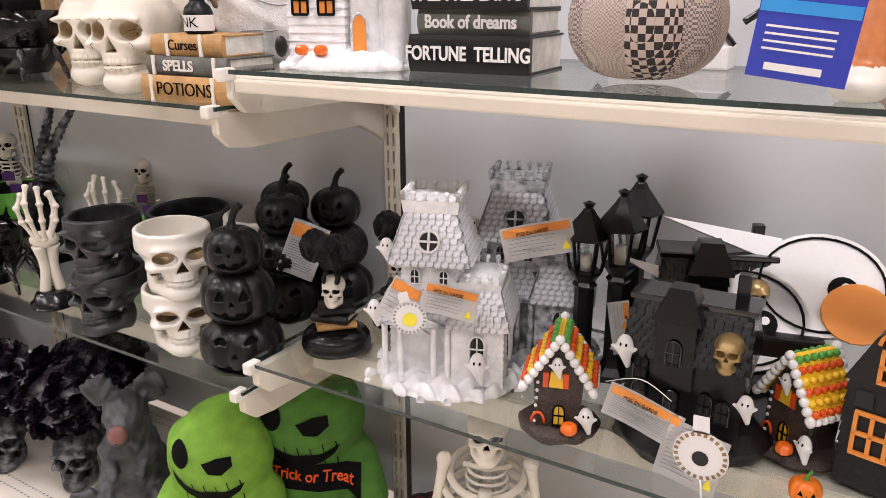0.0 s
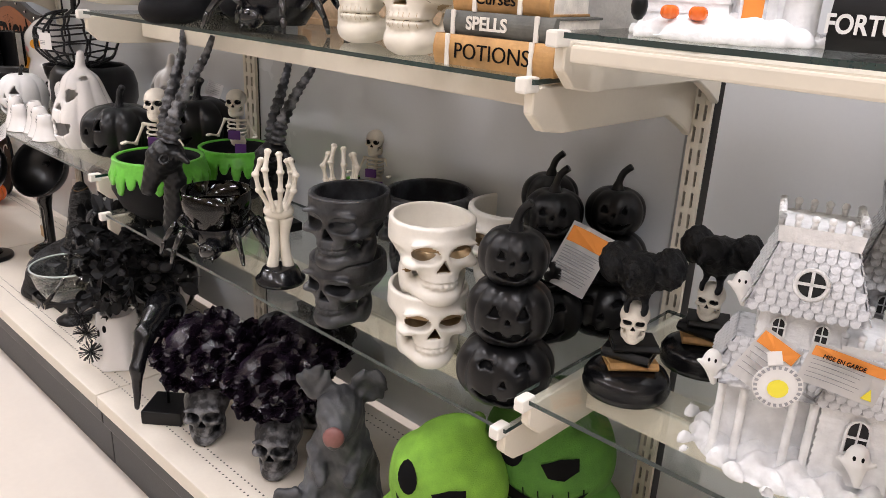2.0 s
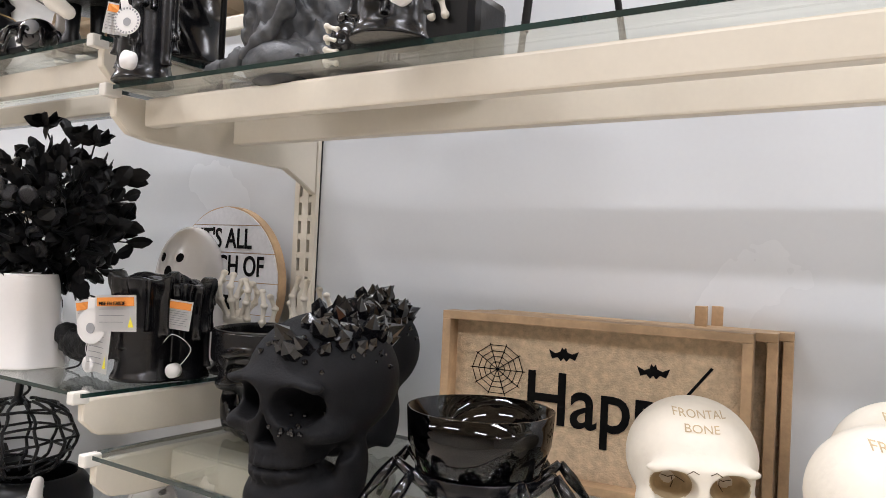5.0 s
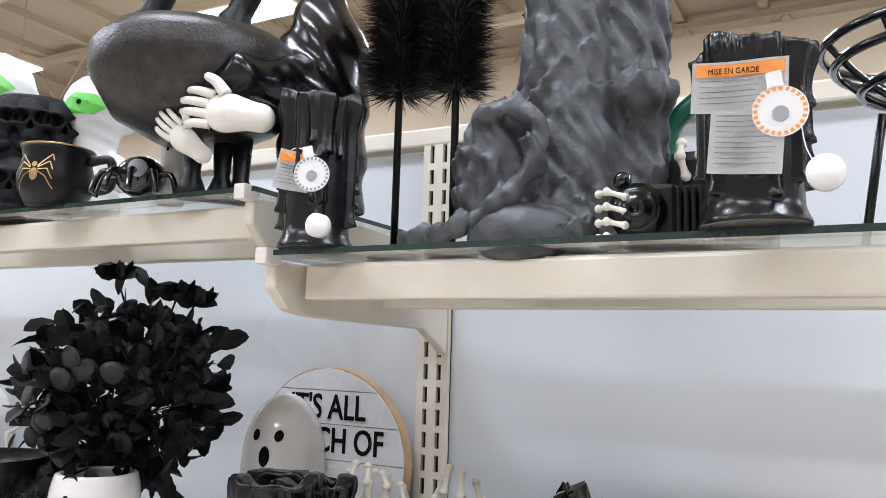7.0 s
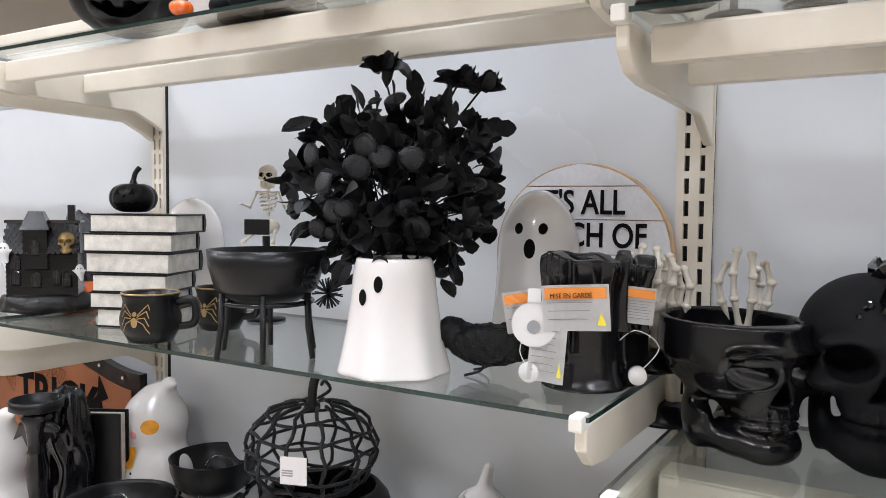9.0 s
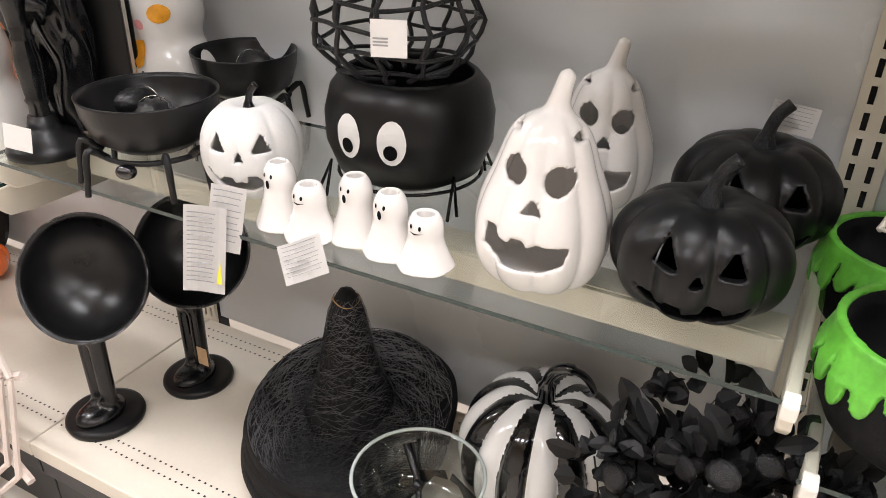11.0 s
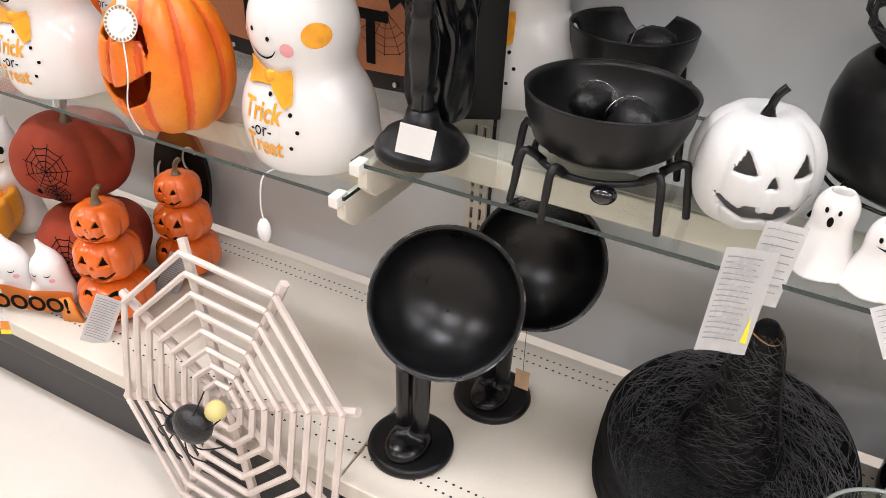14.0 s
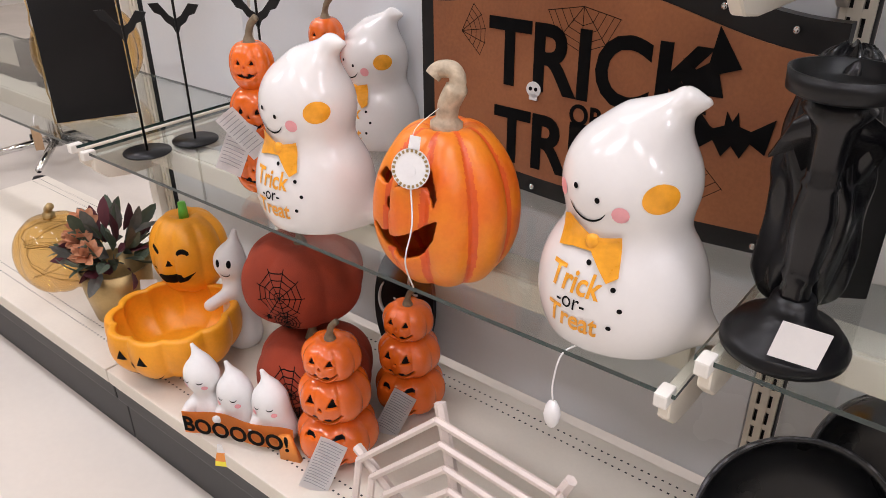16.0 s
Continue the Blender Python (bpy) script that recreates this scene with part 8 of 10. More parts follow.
words("lettering", "TREAT", 0.14, INK, t, (0.0, ys, 0.095), width=0.98, bold=0.004)
for bx, bz, s_, rot in ((0.2, 0.25, 1.9, 0.9), (0.265, 0.185, 1.5, 0.1)):
    bat = [(-0.045, 0.022), (-0.02, 0.008), (-0.008, 0.012), (-0.006, 0.026), (0, 0.016), (0.006, 0.026), (0.008, 0.012), (0.02, 0.008), (0.045, 0.022), (0.036, -0.014), (0.02, -0.004), (0.01, -0.02), (0, -0.008), (-0.01, -0.02), (-0.02, -0.004), (-0.036, -0.014)]
    c_, n_ = math.cos(rot), math.sin(rot)
    part("painted_bat", slab([(bx + s_ * (p * c_ - q * n_), bz + s_ * (p * n_ + q * c_)) for p, q in bat], ys - 0.001, ys + 0.0005), INK, t, smooth=False)
for cx, cz, r_, a0, a1 in ((-0.02, 0.345, 0.075, 190, 350), (0.2, 0.155, 0.085, 215, 320), (-0.29, 0.275, 0.06, -40, 60)):
    web = []
    for k in range(5):
        a = radians(a0 + (a1 - a0) * k / 4)
        web.append(stroke((cx, cz), (cx + r_ * math.cos(a), cz + r_ * math.sin(a)), 0.0013))
        if k:
            b_ = radians(a0 + (a1 - a0) * (k - 1) / 4)
            for f_ in (0.4, 0.6, 0.8, 0.97):
                web.append(stroke((cx + f_ * r_ * math.cos(b_), cz + f_ * r_ * math.sin(b_)), (cx + f_ * r_ * math.cos(a), cz + f_ * r_ * math.sin(a)), 0.0011))
    decal("painted_web", web, INK, t, None, m=Matrix.Translation((0, ys, 0)))
part("painted_skull", slab(circ(-0.115, 0.195, 0.016, 0.014) , ys - 0.002, ys), WHITEM, t, "small white painted skull", smooth=False)
part("painted_skull_jaw", slab([(-0.124, 0.176), (-0.106, 0.176), (-0.106, 0.188), (-0.124, 0.188)], ys - 0.002, ys), WHITEM, t, smooth=False)
for ex in (-0.121, -0.109):
    part("painted_eye", slab(circ(ex, 0.196, 0.0035), ys - 0.003, ys - 0.0015), INK, t, smooth=False)
for x in np.linspace(-0.33, 0.33, 7):
    for zz in (0.028 - 0.018 * math.sin(math.pi * (x / W + 0.5)), arch(x, W, Hs) - 0.018):
        part("bulb", ball(0.006, (x, -0.013, zz), None, 10, (1, 0.7, 1)), CHROME, t, "small clear bulb")

# big orange lantern pumpkin
t = thing("pumpkin_lantern", -2.814, -0.338, z, 10, "orange and red painted pumpkin lantern with winking face", "pumpkin", scale=1.05)
pf5 = pk_f(0.108, 0.26, 9, 0.13, taper=0.06, power=2.1, z0=-0.025)
pf4 = lambda P: np.maximum(pf5(P), -P[2])
polys = [[(-0.072, 0.155), (-0.06, 0.172), (-0.045, 0.165), (-0.052, 0.15)], [(-0.03, 0.155), (-0.01, 0.185), (0.02, 0.18), (0.034, 0.15), (0.03, 0.135), (0.018, 0.158), (-0.005, 0.165)], circ(-0.045, 0.125, 0.007, 0.010), [(-0.085, 0.085), (-0.07, 0.09), (-0.062, 0.08), (-0.03, 0.085), (0.0, 0.098), (0.038, 0.122), (0.03, 0.09), (0.01, 0.062), (-0.02, 0.05), (-0.055, 0.055)]]


def g4(P):
    d = pf4(P)
    d = smax(d, -(d + 0.008), 0.002)
    for p in polys:
        d = np.maximum(d, -np.maximum(poly_d(P, p), P[1]))
    return d


sculpt("shell", g4, (-0.12, -0.12, -0.004), (0.12, 0.12, 0.25), 0.0034, [ORANGEP, M("red_orange_groove", (0.72, 0.10, 0.012), 0.35, var=0.1)], t, paint=lambda P: (np.abs(np.sin(9 * np.arctan2(P[1], P[0]) / 2)) < 0.32).astype(np.int32))
part("stem", tube(curve([(0, 0, 0.215), (0.004, 0, 0.25), (0.018, 0, 0.28), (0.012, 0, 0.298), (-0.01, 0, 0.297), (-0.018, -0.005, 0.288)], 6), [0.024] * 3 + [0.016] * 9 + [0.012] * 19, 10), STEMP, t, "pale twisted stem")
dm = pose(0.0, -0.098, 0.19, -18, 4, 8)
dial_tag(t, dm, 0.027, GOLDM, PAPER)
string(t, [(0.0, -0.02, 0.25), (-0.008, -0.07, 0.235), (0.0, -0.092, 0.215)])
part("cord", tube(curve([(0.0, -0.10, 0.17), (0.012, -0.118, 0.12), (-0.002, -0.116, 0.06), (-0.006, -0.09, 0.004)], 6), 0.0012, 6), PAPER, t, "thin white cord")

so = pumpkin_stack(-3.215, -0.323, z, 0.35, 0.061, ORANGE, 30, "three glossy orange jack-o'-lanterns stacked into a column", STEMG, group="orange pumpkin stacks")
copy_thing(so, pose(-3.295, -0.088, z, 0, 0, 20))
tag(so, pose(-0.02, -0.075, 0.12, 0, 24, 10), 0.05, 0.11, False, 12, sign=False)
tag(so, pose(0.0, -0.08, 0.15, 0, -38, 10), 0.045, 0.10, False, 10, sign=False)
for bx, by in ((-3.546, -0.343), (-3.531, -0.245), (-3.45, -0.12)):
    t = thing("bat_stake", bx, by, z, 30, "thin black metal stake with cut-out bats on a disc", "ornament", "bat stakes")
    part("disc", lathe([(0, 0), (0.045, 0), (0.045, 0.003), (0, 0.004)], 32), BLACK, t)
    part("rod", tube([(0, 0, 0), (0, 0, 0.45)], 0.0026, 7), BLACK, t)
    for zb, sc in ((0.235, 1.0), (0.345, 0.95), (0.43, 0.8)):
        bat = [(-0.05, 0.028), (-0.03, 0.03), (-0.012, 0.008), (-0.005, 0.004), (0, 0.0), (0.005, 0.004), (0.012, 0.008), (0.03, 0.03), (0.05, 0.028), (0.04, 0.012), (0.028, 0.008), (0.02, -0.004), (0.008, -0.012), (0, -0.03), (-0.008, -0.012), (-0.02, -0.004), (-0.028, 0.008), (-0.04, 0.012)]
        part("bat", slab([(p * sc, zb + q * sc) for p, q in bat], -0.001, 0.001), BLACK, t, smooth=False)
t = thing("hanging_tag_cord", -2.562, -0.405, z, 0, "white cord with a small shrink-wrapped battery tab", "cord")
part("cord", tube(curve([(0.0, 0.02, 0.004), (-0.02, -0.01, -0.005), (-0.028, -0.014, -0.05), (-0.026, -0.014, -0.075)], 5), 0.0012, 6), PAPER, t)
part("tab", ball(0.012, (-0.026, -0.014, -0.095), None, 12, (0.9, 0.8, 1.7)), PAPER, t)

# shelf beyond: chalkboard and amber glass pumpkin
z = S["B5S1"]
t = thing("chalkboard", -3.80, -0.30, z, 66, "black chalkboard with a wavy gold edge", "chalkboard", rx=-4)
part("slate", box_bm(0.16, 0.006, 0.25, (0, 0, 0.128), 0.001), BLACK, t, smooth=False)
pts = [(-0.083, 0.003 + 0.0), (0.083, 0.003), (0.083, 0.252), (-0.083, 0.252), (-0.083, 0.003)]
for a, b in zip(pts, pts[1:]):
    q = [(a[0] + (b[0] - a[0]) * s_ + 0.002 * math.sin(s_ * 25), -0.001, a[1] + (b[1] - a[1]) * s_ + 0.002 * math.cos(s_ * 21)) for s_ in np.linspace(0, 1, 12)]
    part("edge", tube(q, 0.0016, 6), GOLDM, t, "wavy gold edge")


def glass_pumpkin(x, y, zz, R, h, label):
    t = thing("glass_pumpkin", x, y, zz, 0, label, "pumpkin", "amber glass pumpkins")
    b = lathe([(0, 0.0)] + [(R * math.sin(u) ** 0.75, h / 2 - h / 2 * math.cos(u)) for u in np.linspace(0.3, 2.85, 14)] + [(0.01, h)], 64, 8, 0.10)
    o = part("glass", b, AMBER, t, "thin amber glass")
    o.visible_shadow = False
    part("stem", tube(curve([(0, 0, h * 0.97), (0, 0, h * 1.08), (0.02, 0, h * 1.16)], 5), [0.016] * 4 + [0.01] * 7, 8), GOLDM, t)
    b = None
    for k in range(5):
        rng = random.Random(k)
        q = [(R * 0.7 * math.cos(6.28 * s_ * 2 + k), R * 0.7 * math.sin(6.28 * s_ * 2 + k), 0.02 + h * 0.7 * abs(math.sin(3 * s_ + k))) for s_ in np.linspace(0, 1, 24)]
        b = tube(q, 0.0008, 4, b)
    part("light_wire", b, GOLDM, t, "fine wire lights inside")
    return t


glass_pumpkin(-3.98, -0.20, z, 0.12, 0.21, "amber glass pumpkin on the glass shelf")
t = thing("wood_tag", -3.92, -0.38, z, 60, "small wooden tag on a cord", "tag")
part("slip", box_bm(0.018, 0.003, 0.055, (0, -0.035, -0.035), 0.002), WOOD, t, smooth=False)
part("cord", tube([(0, 0.0, 0.004), (0, -0.03, 0.002), (0, -0.036, -0.01)], 0.001, 5), PAPER, t)

# ---- base shelf with orange pumpkins ----
z = DECK_Z
t = thing("pumpkin_candy_bowl", -3.561, -0.351, z, 30, "amber pumpkin candy bowl with a grinning pumpkin and ghost", "candy bowl", scale=1.08)
Rb = 0.145
pb = pk_f(Rb, 0.20, 10, 0.10)
sculpt("bowl", lambda P: cut(np.maximum(pb(P), P[2] - 0.135), np.maximum(pb(P) + 0.012, 0.03 - P[2]), 0.004), (-0.16, -0.16, -0.004), (0.16, 0.16, 0.145), 0.0045, YELLOWP, t)
for p in (jack(-0.03, 0.075, 0.10)[:3] + [[(-0.09, 0.05), (-0.05, 0.03), (0.0, 0.03), (0.03, 0.05), (0.0, 0.018), (-0.05, 0.012)]]):
    decal("painted_feature", [p], INK, t, pb, 0.001, label="black painted face")
fb = pk_f(0.088, 0.20, 8, 0.12, c=(-0.02, 0.155), z0=0.10)
sculpt("back_pumpkin", fb, (-0.12, 0.055, 0.09), (0.08, 0.255, 0.31), 0.0042, YELLOWP, t)
for p in jack(-0.03, 0.20, 0.115, 1):
    decal("painted_feature", [p], INK, t, fb, 0.001)
part("green_stem", tube([(-0.02, 0.155, 0.28), (-0.02, 0.155, 0.32)], [0.012, 0.009], 8), SLIME, t, "green stem")
gx, gy = 0.115, 0.09


def gb_f(P):
    Q = [P[0] - gx, P[1] - gy, P[2]]
    d = caps(Q, (0, 0, 0.03), (0, 0, 0.16), 0.045, 0.03)
    d = smin(d, ell(Q, (-0.005, -0.005, 0.215), (0.037, 0.034, 0.042)), 0.02)
    d = smin(d, caps(Q, (0.005, 0, 0.25), (0.012, 0, 0.29), 0.016, 0.006), 0.02)
    d = smin(d, caps(Q, (0.0, -0.02, 0.15), (-0.045, -0.05, 0.125), 0.016, 0.014), 0.012)
    return np.maximum(d, -P[2])


sculpt("ghost", gb_f, (gx - 0.08, gy - 0.085, -0.004), (gx + 0.07, gy + 0.06, 0.305), 0.004, WHITEM, t, "white ghost leaning on the bowl")
for ex in (-0.02, 0.006):
    decal("ghost_eye", [circ(gx + ex, 0.225, 0.005, 0.009)], INK, t, gb_f, 0.001)
decal("ghost_smile", [arc_band(gx - 0.006, 0.205, 0.012, 0.003, 200, 340)], INK, t, gb_f, 0.001)
part("red_sticker", box_bm(0.022, 0.001, 0.008, (-0.02, -0.115, 0.112), 0, pose(0, 0, 0, 0, 0, 0)), M("red_sticker", (0.6, 0.03, 0.02), 0.5), t, "red arrow sticker", smooth=False)


def felt_pumpkin(x, y, zz, rz, R, h):
    t, f = pumpkin(x, y, zz, R, h, RUST, rz, 6, "rust-red felt pumpkin with stitched spider web", "felt_pumpkin", stem_mat=STEMG, stem_size=0.055, res=0.0055, depth=0.10, group="felt pumpkins", lean=(0.1, 0))
    for cx, cz, r_ in ((-0.03, h * 0.6, R * 0.34), (-0.02, h * 0.3, R * 0.2)):
        web = []
        for k in range(9):
            a, b = 2 * math.pi * k / 9, 2 * math.pi * (k + 1) / 9
            web.append(stroke((cx, cz), (cx + r_ * 1.15 * math.cos(a), cz + r_ * 1.15 * math.sin(a)), 0.0018))
            for f_ in (0.25, 0.5, 0.75, 1.0):
                web.append(stroke((cx + f_ * r_ * math.cos(a), cz + f_ * r_ * math.sin(a)), (cx + f_ * r_ * math.cos(b), cz + f_ * r_ * math.sin(b)), 0.0017))
        decal("stitched_web", web, INK, t, f, 0.0015, fine=0.012, label="black stitched web")
    for sx, sz in ((-0.06, h * 0.3), (-0.02, h * 0.2)):
        decal("stitched_spider", [circ(sx, sz, 0.006, 0.008)] + [stroke((sx, sz), (sx + 0.016 * math.cos(a), sz + 0.012 * math.sin(a)), 0.0014) for a in np.linspace(0.3, 5.9, 8)], INK, t, f, 0.0016)
    return t


felt_pumpkin(-3.214, -0.260, z, 40, 0.113, 0.165)
felt_pumpkin(-3.266, -0.224, z + 0.172, 40, 0.135, 0.2)

# three ghosts holding a banner
t = thing("boo_ghosts", -3.247, -0.407, z, 22, "three white ghosts holding an orange lettered banner", "figurine", scale=1.15)
for i, (gx_, gy_, hh) in enumerate(((-0.085, 0.0, 0.165), (-0.02, 0.0, 0.14), (0.055, -0.005, 0.14))):
    def f(P, gx_=gx_, gy_=gy_, hh=hh):
        Q = [P[0] - gx_, P[1] - gy_, P[2]]
        d = smin(ell(Q, (0, 0, 0.035), (0.045, 0.032, 0.04)), ell(Q, (0, -0.004, hh - 0.045), (0.034, 0.03, 0.038)), 0.03)
        d = smin(d, caps(Q, (0.0, 0, hh - 0.015), (-0.012, 0, hh + 0.015), 0.012, 0.004), 0.015)
        d = smin(d, caps(Q, (-0.02, -0.025, 0.06), (-0.025, -0.034, 0.05), 0.011, 0.010), 0.008)
        return np.maximum(d, -P[2])
    g = sculpt("ghost", f, (gx_ - 0.06, gy_ - 0.055, -0.003), (gx_ + 0.06, gy_ + 0.045, hh + 0.025), 0.003, WHITEM, t)
    for sx in (-1, 1):
        decal("closed_eye", [arc_band(gx_ + sx * 0.013, hh - 0.04, 0.006, 0.0022, 200, 340)], INK, g, f, 0.001)
        decal("blush", [circ(gx_ + sx * 0.019, hh - 0.056, 0.005)], PINK, g, f, 0.001)
ban = lambda P: (P[1] + 0.043 + 0.004 * np.sin(P[0] * 45)) * -1.0
b = bmesh.new()
rows = []
for i in range(25):
    x = -0.11 + 0.22 * i / 24
    rows.append([b.verts.new((x, -0.043 - 0.005 * math.sin(x * 45), zz + 0.006 * math.cos(x * 12))) for zz in (0.012, 0.062)])
for p, q in zip(rows, rows[1:]):
    b.faces.new((p[0], q[0], q[1], p[1]))
bmesh.ops.solidify(b, geom=b.faces[:], thickness=0.004)
part("banner", b, TORANGE, t, "orange banner", smooth=False)
words("banner_word", "BOOOOO!", 0.046, INK, t, (0.0, -0.0525, 0.038), width=0.95, bold=0.001)
part("banner_tail", slab([(0.085, 0.05), (0.105, 0.055), (0.125, 0.0), (0.085, 0.0)], -0.05, -0.04), TORANGE, t, "orange banner tail")
t = thing("candy_corn_tag", -3.249, -0.478, z, 30, "candy-corn shaped paper tag on the shelf edge", "tag")
part("tip", slab([(-0.008, 0.0), (0.008, 0.0), (0.004, 0.02), (-0.004, 0.02)], -0.004, -0.003), WHITEM, t, smooth=False)
part("middle", slab([(-0.014, -0.022), (0.014, -0.022), (0.008, 0.0), (-0.008, 0.0)], -0.004, -0.003), TORANGE, t, smooth=False)
part("end", slab([(-0.016, -0.034), (0.016, -0.034), (0.014, -0.022), (-0.014, -0.022)], -0.004, -0.003), TYELLOW, t, smooth=False)

st = pumpkin_stack(-3.075, -0.337, z, 0.358, 0.092, ORANGE, 22, "three glossy orange jack-o'-lanterns stacked into a column", STEMG, group="orange pumpkin stacks")
tag(st, pose(0.01, -0.105, 0.05, -22, 24, 10), 0.062, 0.12, False, 16, sign=False)
copy_thing(st, pose(-3.059, -0.152, z, 0, 0, 14))

glass_pumpkin(-4.080, -0.343, z, 0.105, 0.2, "amber glass pumpkin on the base shelf")
t = thing("autumn_flower_pot", -3.851, -0.316, z, 0, "brushed gold pot of dried autumn flowers", "flower pot", scale=1.15)
part("pot", lathe([(0, 0), (0.055, 0), (0.066, 0.06), (0.07, 0.11), (0.066, 0.11), (0.06, 0.06), (0, 0.02)], 40), GOLDM, t, "brushed gold pot")
rng = random.Random(8)
for nm, mat, n_, L_ in (("leaf", LEAFG, 46, 0.06), ("leaf", LEAFR, 34, 0.055), ("leaf", SLATE, 16, 0.06)):
    for i in range(n_):
        B = ([], [])
        d = Vector((rng.gauss(0, 1), rng.gauss(0, 1), rng.uniform(0.1, 1.4))).normalized()
        leaf_bm(B, Vector((0, 0, 0.11)) + Vector((d.x * 0.07, d.y * 0.07, d.z * 0.08)) * rng.uniform(0.4, 1), d + Vector((0, 0, rng.uniform(-0.4, 0.3))), L_ * rng.uniform(0.7, 1.2), 0.024, rng.uniform(0, 6), rng.uniform(0, 0.5))
        hang(mesh_ob(nm, B[0], B[1], mat, False), t)
for cx, cy, cz in ((0.03, -0.06, 0.16), (-0.045, -0.02, 0.19), (-0.02, -0.05, 0.17)):
    B = ([], [])
    for j in range(22):
        a = 2.4 * j
        leaf_bm(B, Vector((cx, cy, cz)), Vector((math.cos(a), math.sin(a) - 0.5, 0.2 + 0.07 * j)), 0.034, 0.022, 0.3 * j, 0.3)
    hang(mesh_ob("dahlia", B[0], B[1], PEACH, False), t, "dusty peach fabric dahlia")
t = thing("price_card", -3.73, -0.32, z, 40, "small white price card leaning on the pot", "card", rx=-20)
part("card", box_bm(0.04, 0.0008, 0.03, (0, 0, 0.1), 0), PAPER, t, smooth=False)
part("wire", tube([(0, 0.001, 0), (0, 0.001, 0.09)], 0.0008, 5), PAPER, t)

# black scroll plaque behind the felt pumpkins
t = thing("scroll_plaque", -3.17, -0.05, z, 8, "black oval plaque with a white painted scroll", "sign", rx=-6)
part("plaque", slab(circ(0, 0.14, 0.075, 0.14, n=36), -0.006, 0.006), BLACK, t, smooth=False)
q = [(-0.03 + 0.035 * (1 - 0.2 * s_) * math.cos(s_ * 1.4 + 2.2), -0.008, 0.14 + 0.05 * (1 - 0.2 * s_) * math.sin(s_ * 1.4 + 2.2)) for s_ in np.linspace(0, 3.6, 26)]
part("painted_scroll", tube(q, [0.002 + 0.003 * math.sin(math.pi * i / 25) for i in range(26)], 6), WHITEM, t, "white painted scroll")
q = [(0.03 + 0.018 * math.cos(s_), -0.008, 0.2 + 0.028 * math.sin(s_)) for s_ in np.linspace(0.5, 5.0, 18)]
part("painted_scroll", tube(q, 0.0025, 6), WHITEM, t, "white painted scroll")

# office chair seen past the shelving
t = thing("chrome_swivel_chair", -5.55, 0.35, FZ, 20, "chrome five-star chair base on black castors", "chair")
part("column", tube([(0, 0, 0.08), (0, 0, 0.42)], 0.028, 14), CHROME, t)
part("seat", box_bm(0.46, 0.46, 0.07, (0, 0, 0.46), 0.03), BLACK, t, "black padded seat")
for k in range(5):
    a = radians(72 * k + 10)
    part("spoke", tube([(0.03 * math.cos(a), 0.03 * math.sin(a), 0.11), (0.3 * math.cos(a), 0.3 * math.sin(a), 0.075)], [0.018, 0.013], 8), CHROME, t)
    part("castor", lathe([(0, -0.02), (0.026, -0.02), (0.028, 0), (0.026, 0.02), (0, 0.02)], 20, m=pose(0.31 * math.cos(a), 0.31 * math.sin(a), 0.029, 90, 0, 72 * k)), BLACK, t)

# ---- bay with the haunted houses ----
z = S["B1S1"]


def frustum(w0, d0, w1, d1, z0, z1, c=(0, 0), bm=None, overhang=0.0):
    b = bmesh.new()
    lo = [b.verts.new((c[0] + sx * w0 / 2, c[1] + sy * d0 / 2, z0)) for sx, sy in ((-1, -1), (1, -1), (1, 1), (-1, 1))]
    hi = [b.verts.new((c[0] + sx * w1 / 2, c[1] + sy * d1 / 2, z1)) for sx, sy in ((-1, -1), (1, -1), (1, 1), (-1, 1))]
    b.faces.new(lo[::-1])
    b.faces.new(hi)
    for i in range(4):
        j = (i + 1) % 4
        b.faces.new((lo[i], lo[j], hi[j], hi[i]))
    return join(bm, b)


SHINGLE = {}


def shingle_mesh(mat, s):
    """A small scalloped roof tile, shared by all tiles of a roof."""
    key = (mat.name, round(s, 4))
    if key not in SHINGLE:
        b = slab([(-0.46 * s, 0.5 * s), (-0.46 * s, -0.1 * s), (-0.3 * s, -0.42 * s), (0, -0.55 * s), (0.3 * s, -0.42 * s), (0.46 * s, -0.1 * s), (0.46 * s, 0.5 * s)], -0.0016, 0.0)
        me = bpy.data.meshes.new("shingle")
        b.to_mesh(me)
        b.free()
        me.materials.append(mat)
        SHINGLE[key] = me
    return SHINGLE[key]


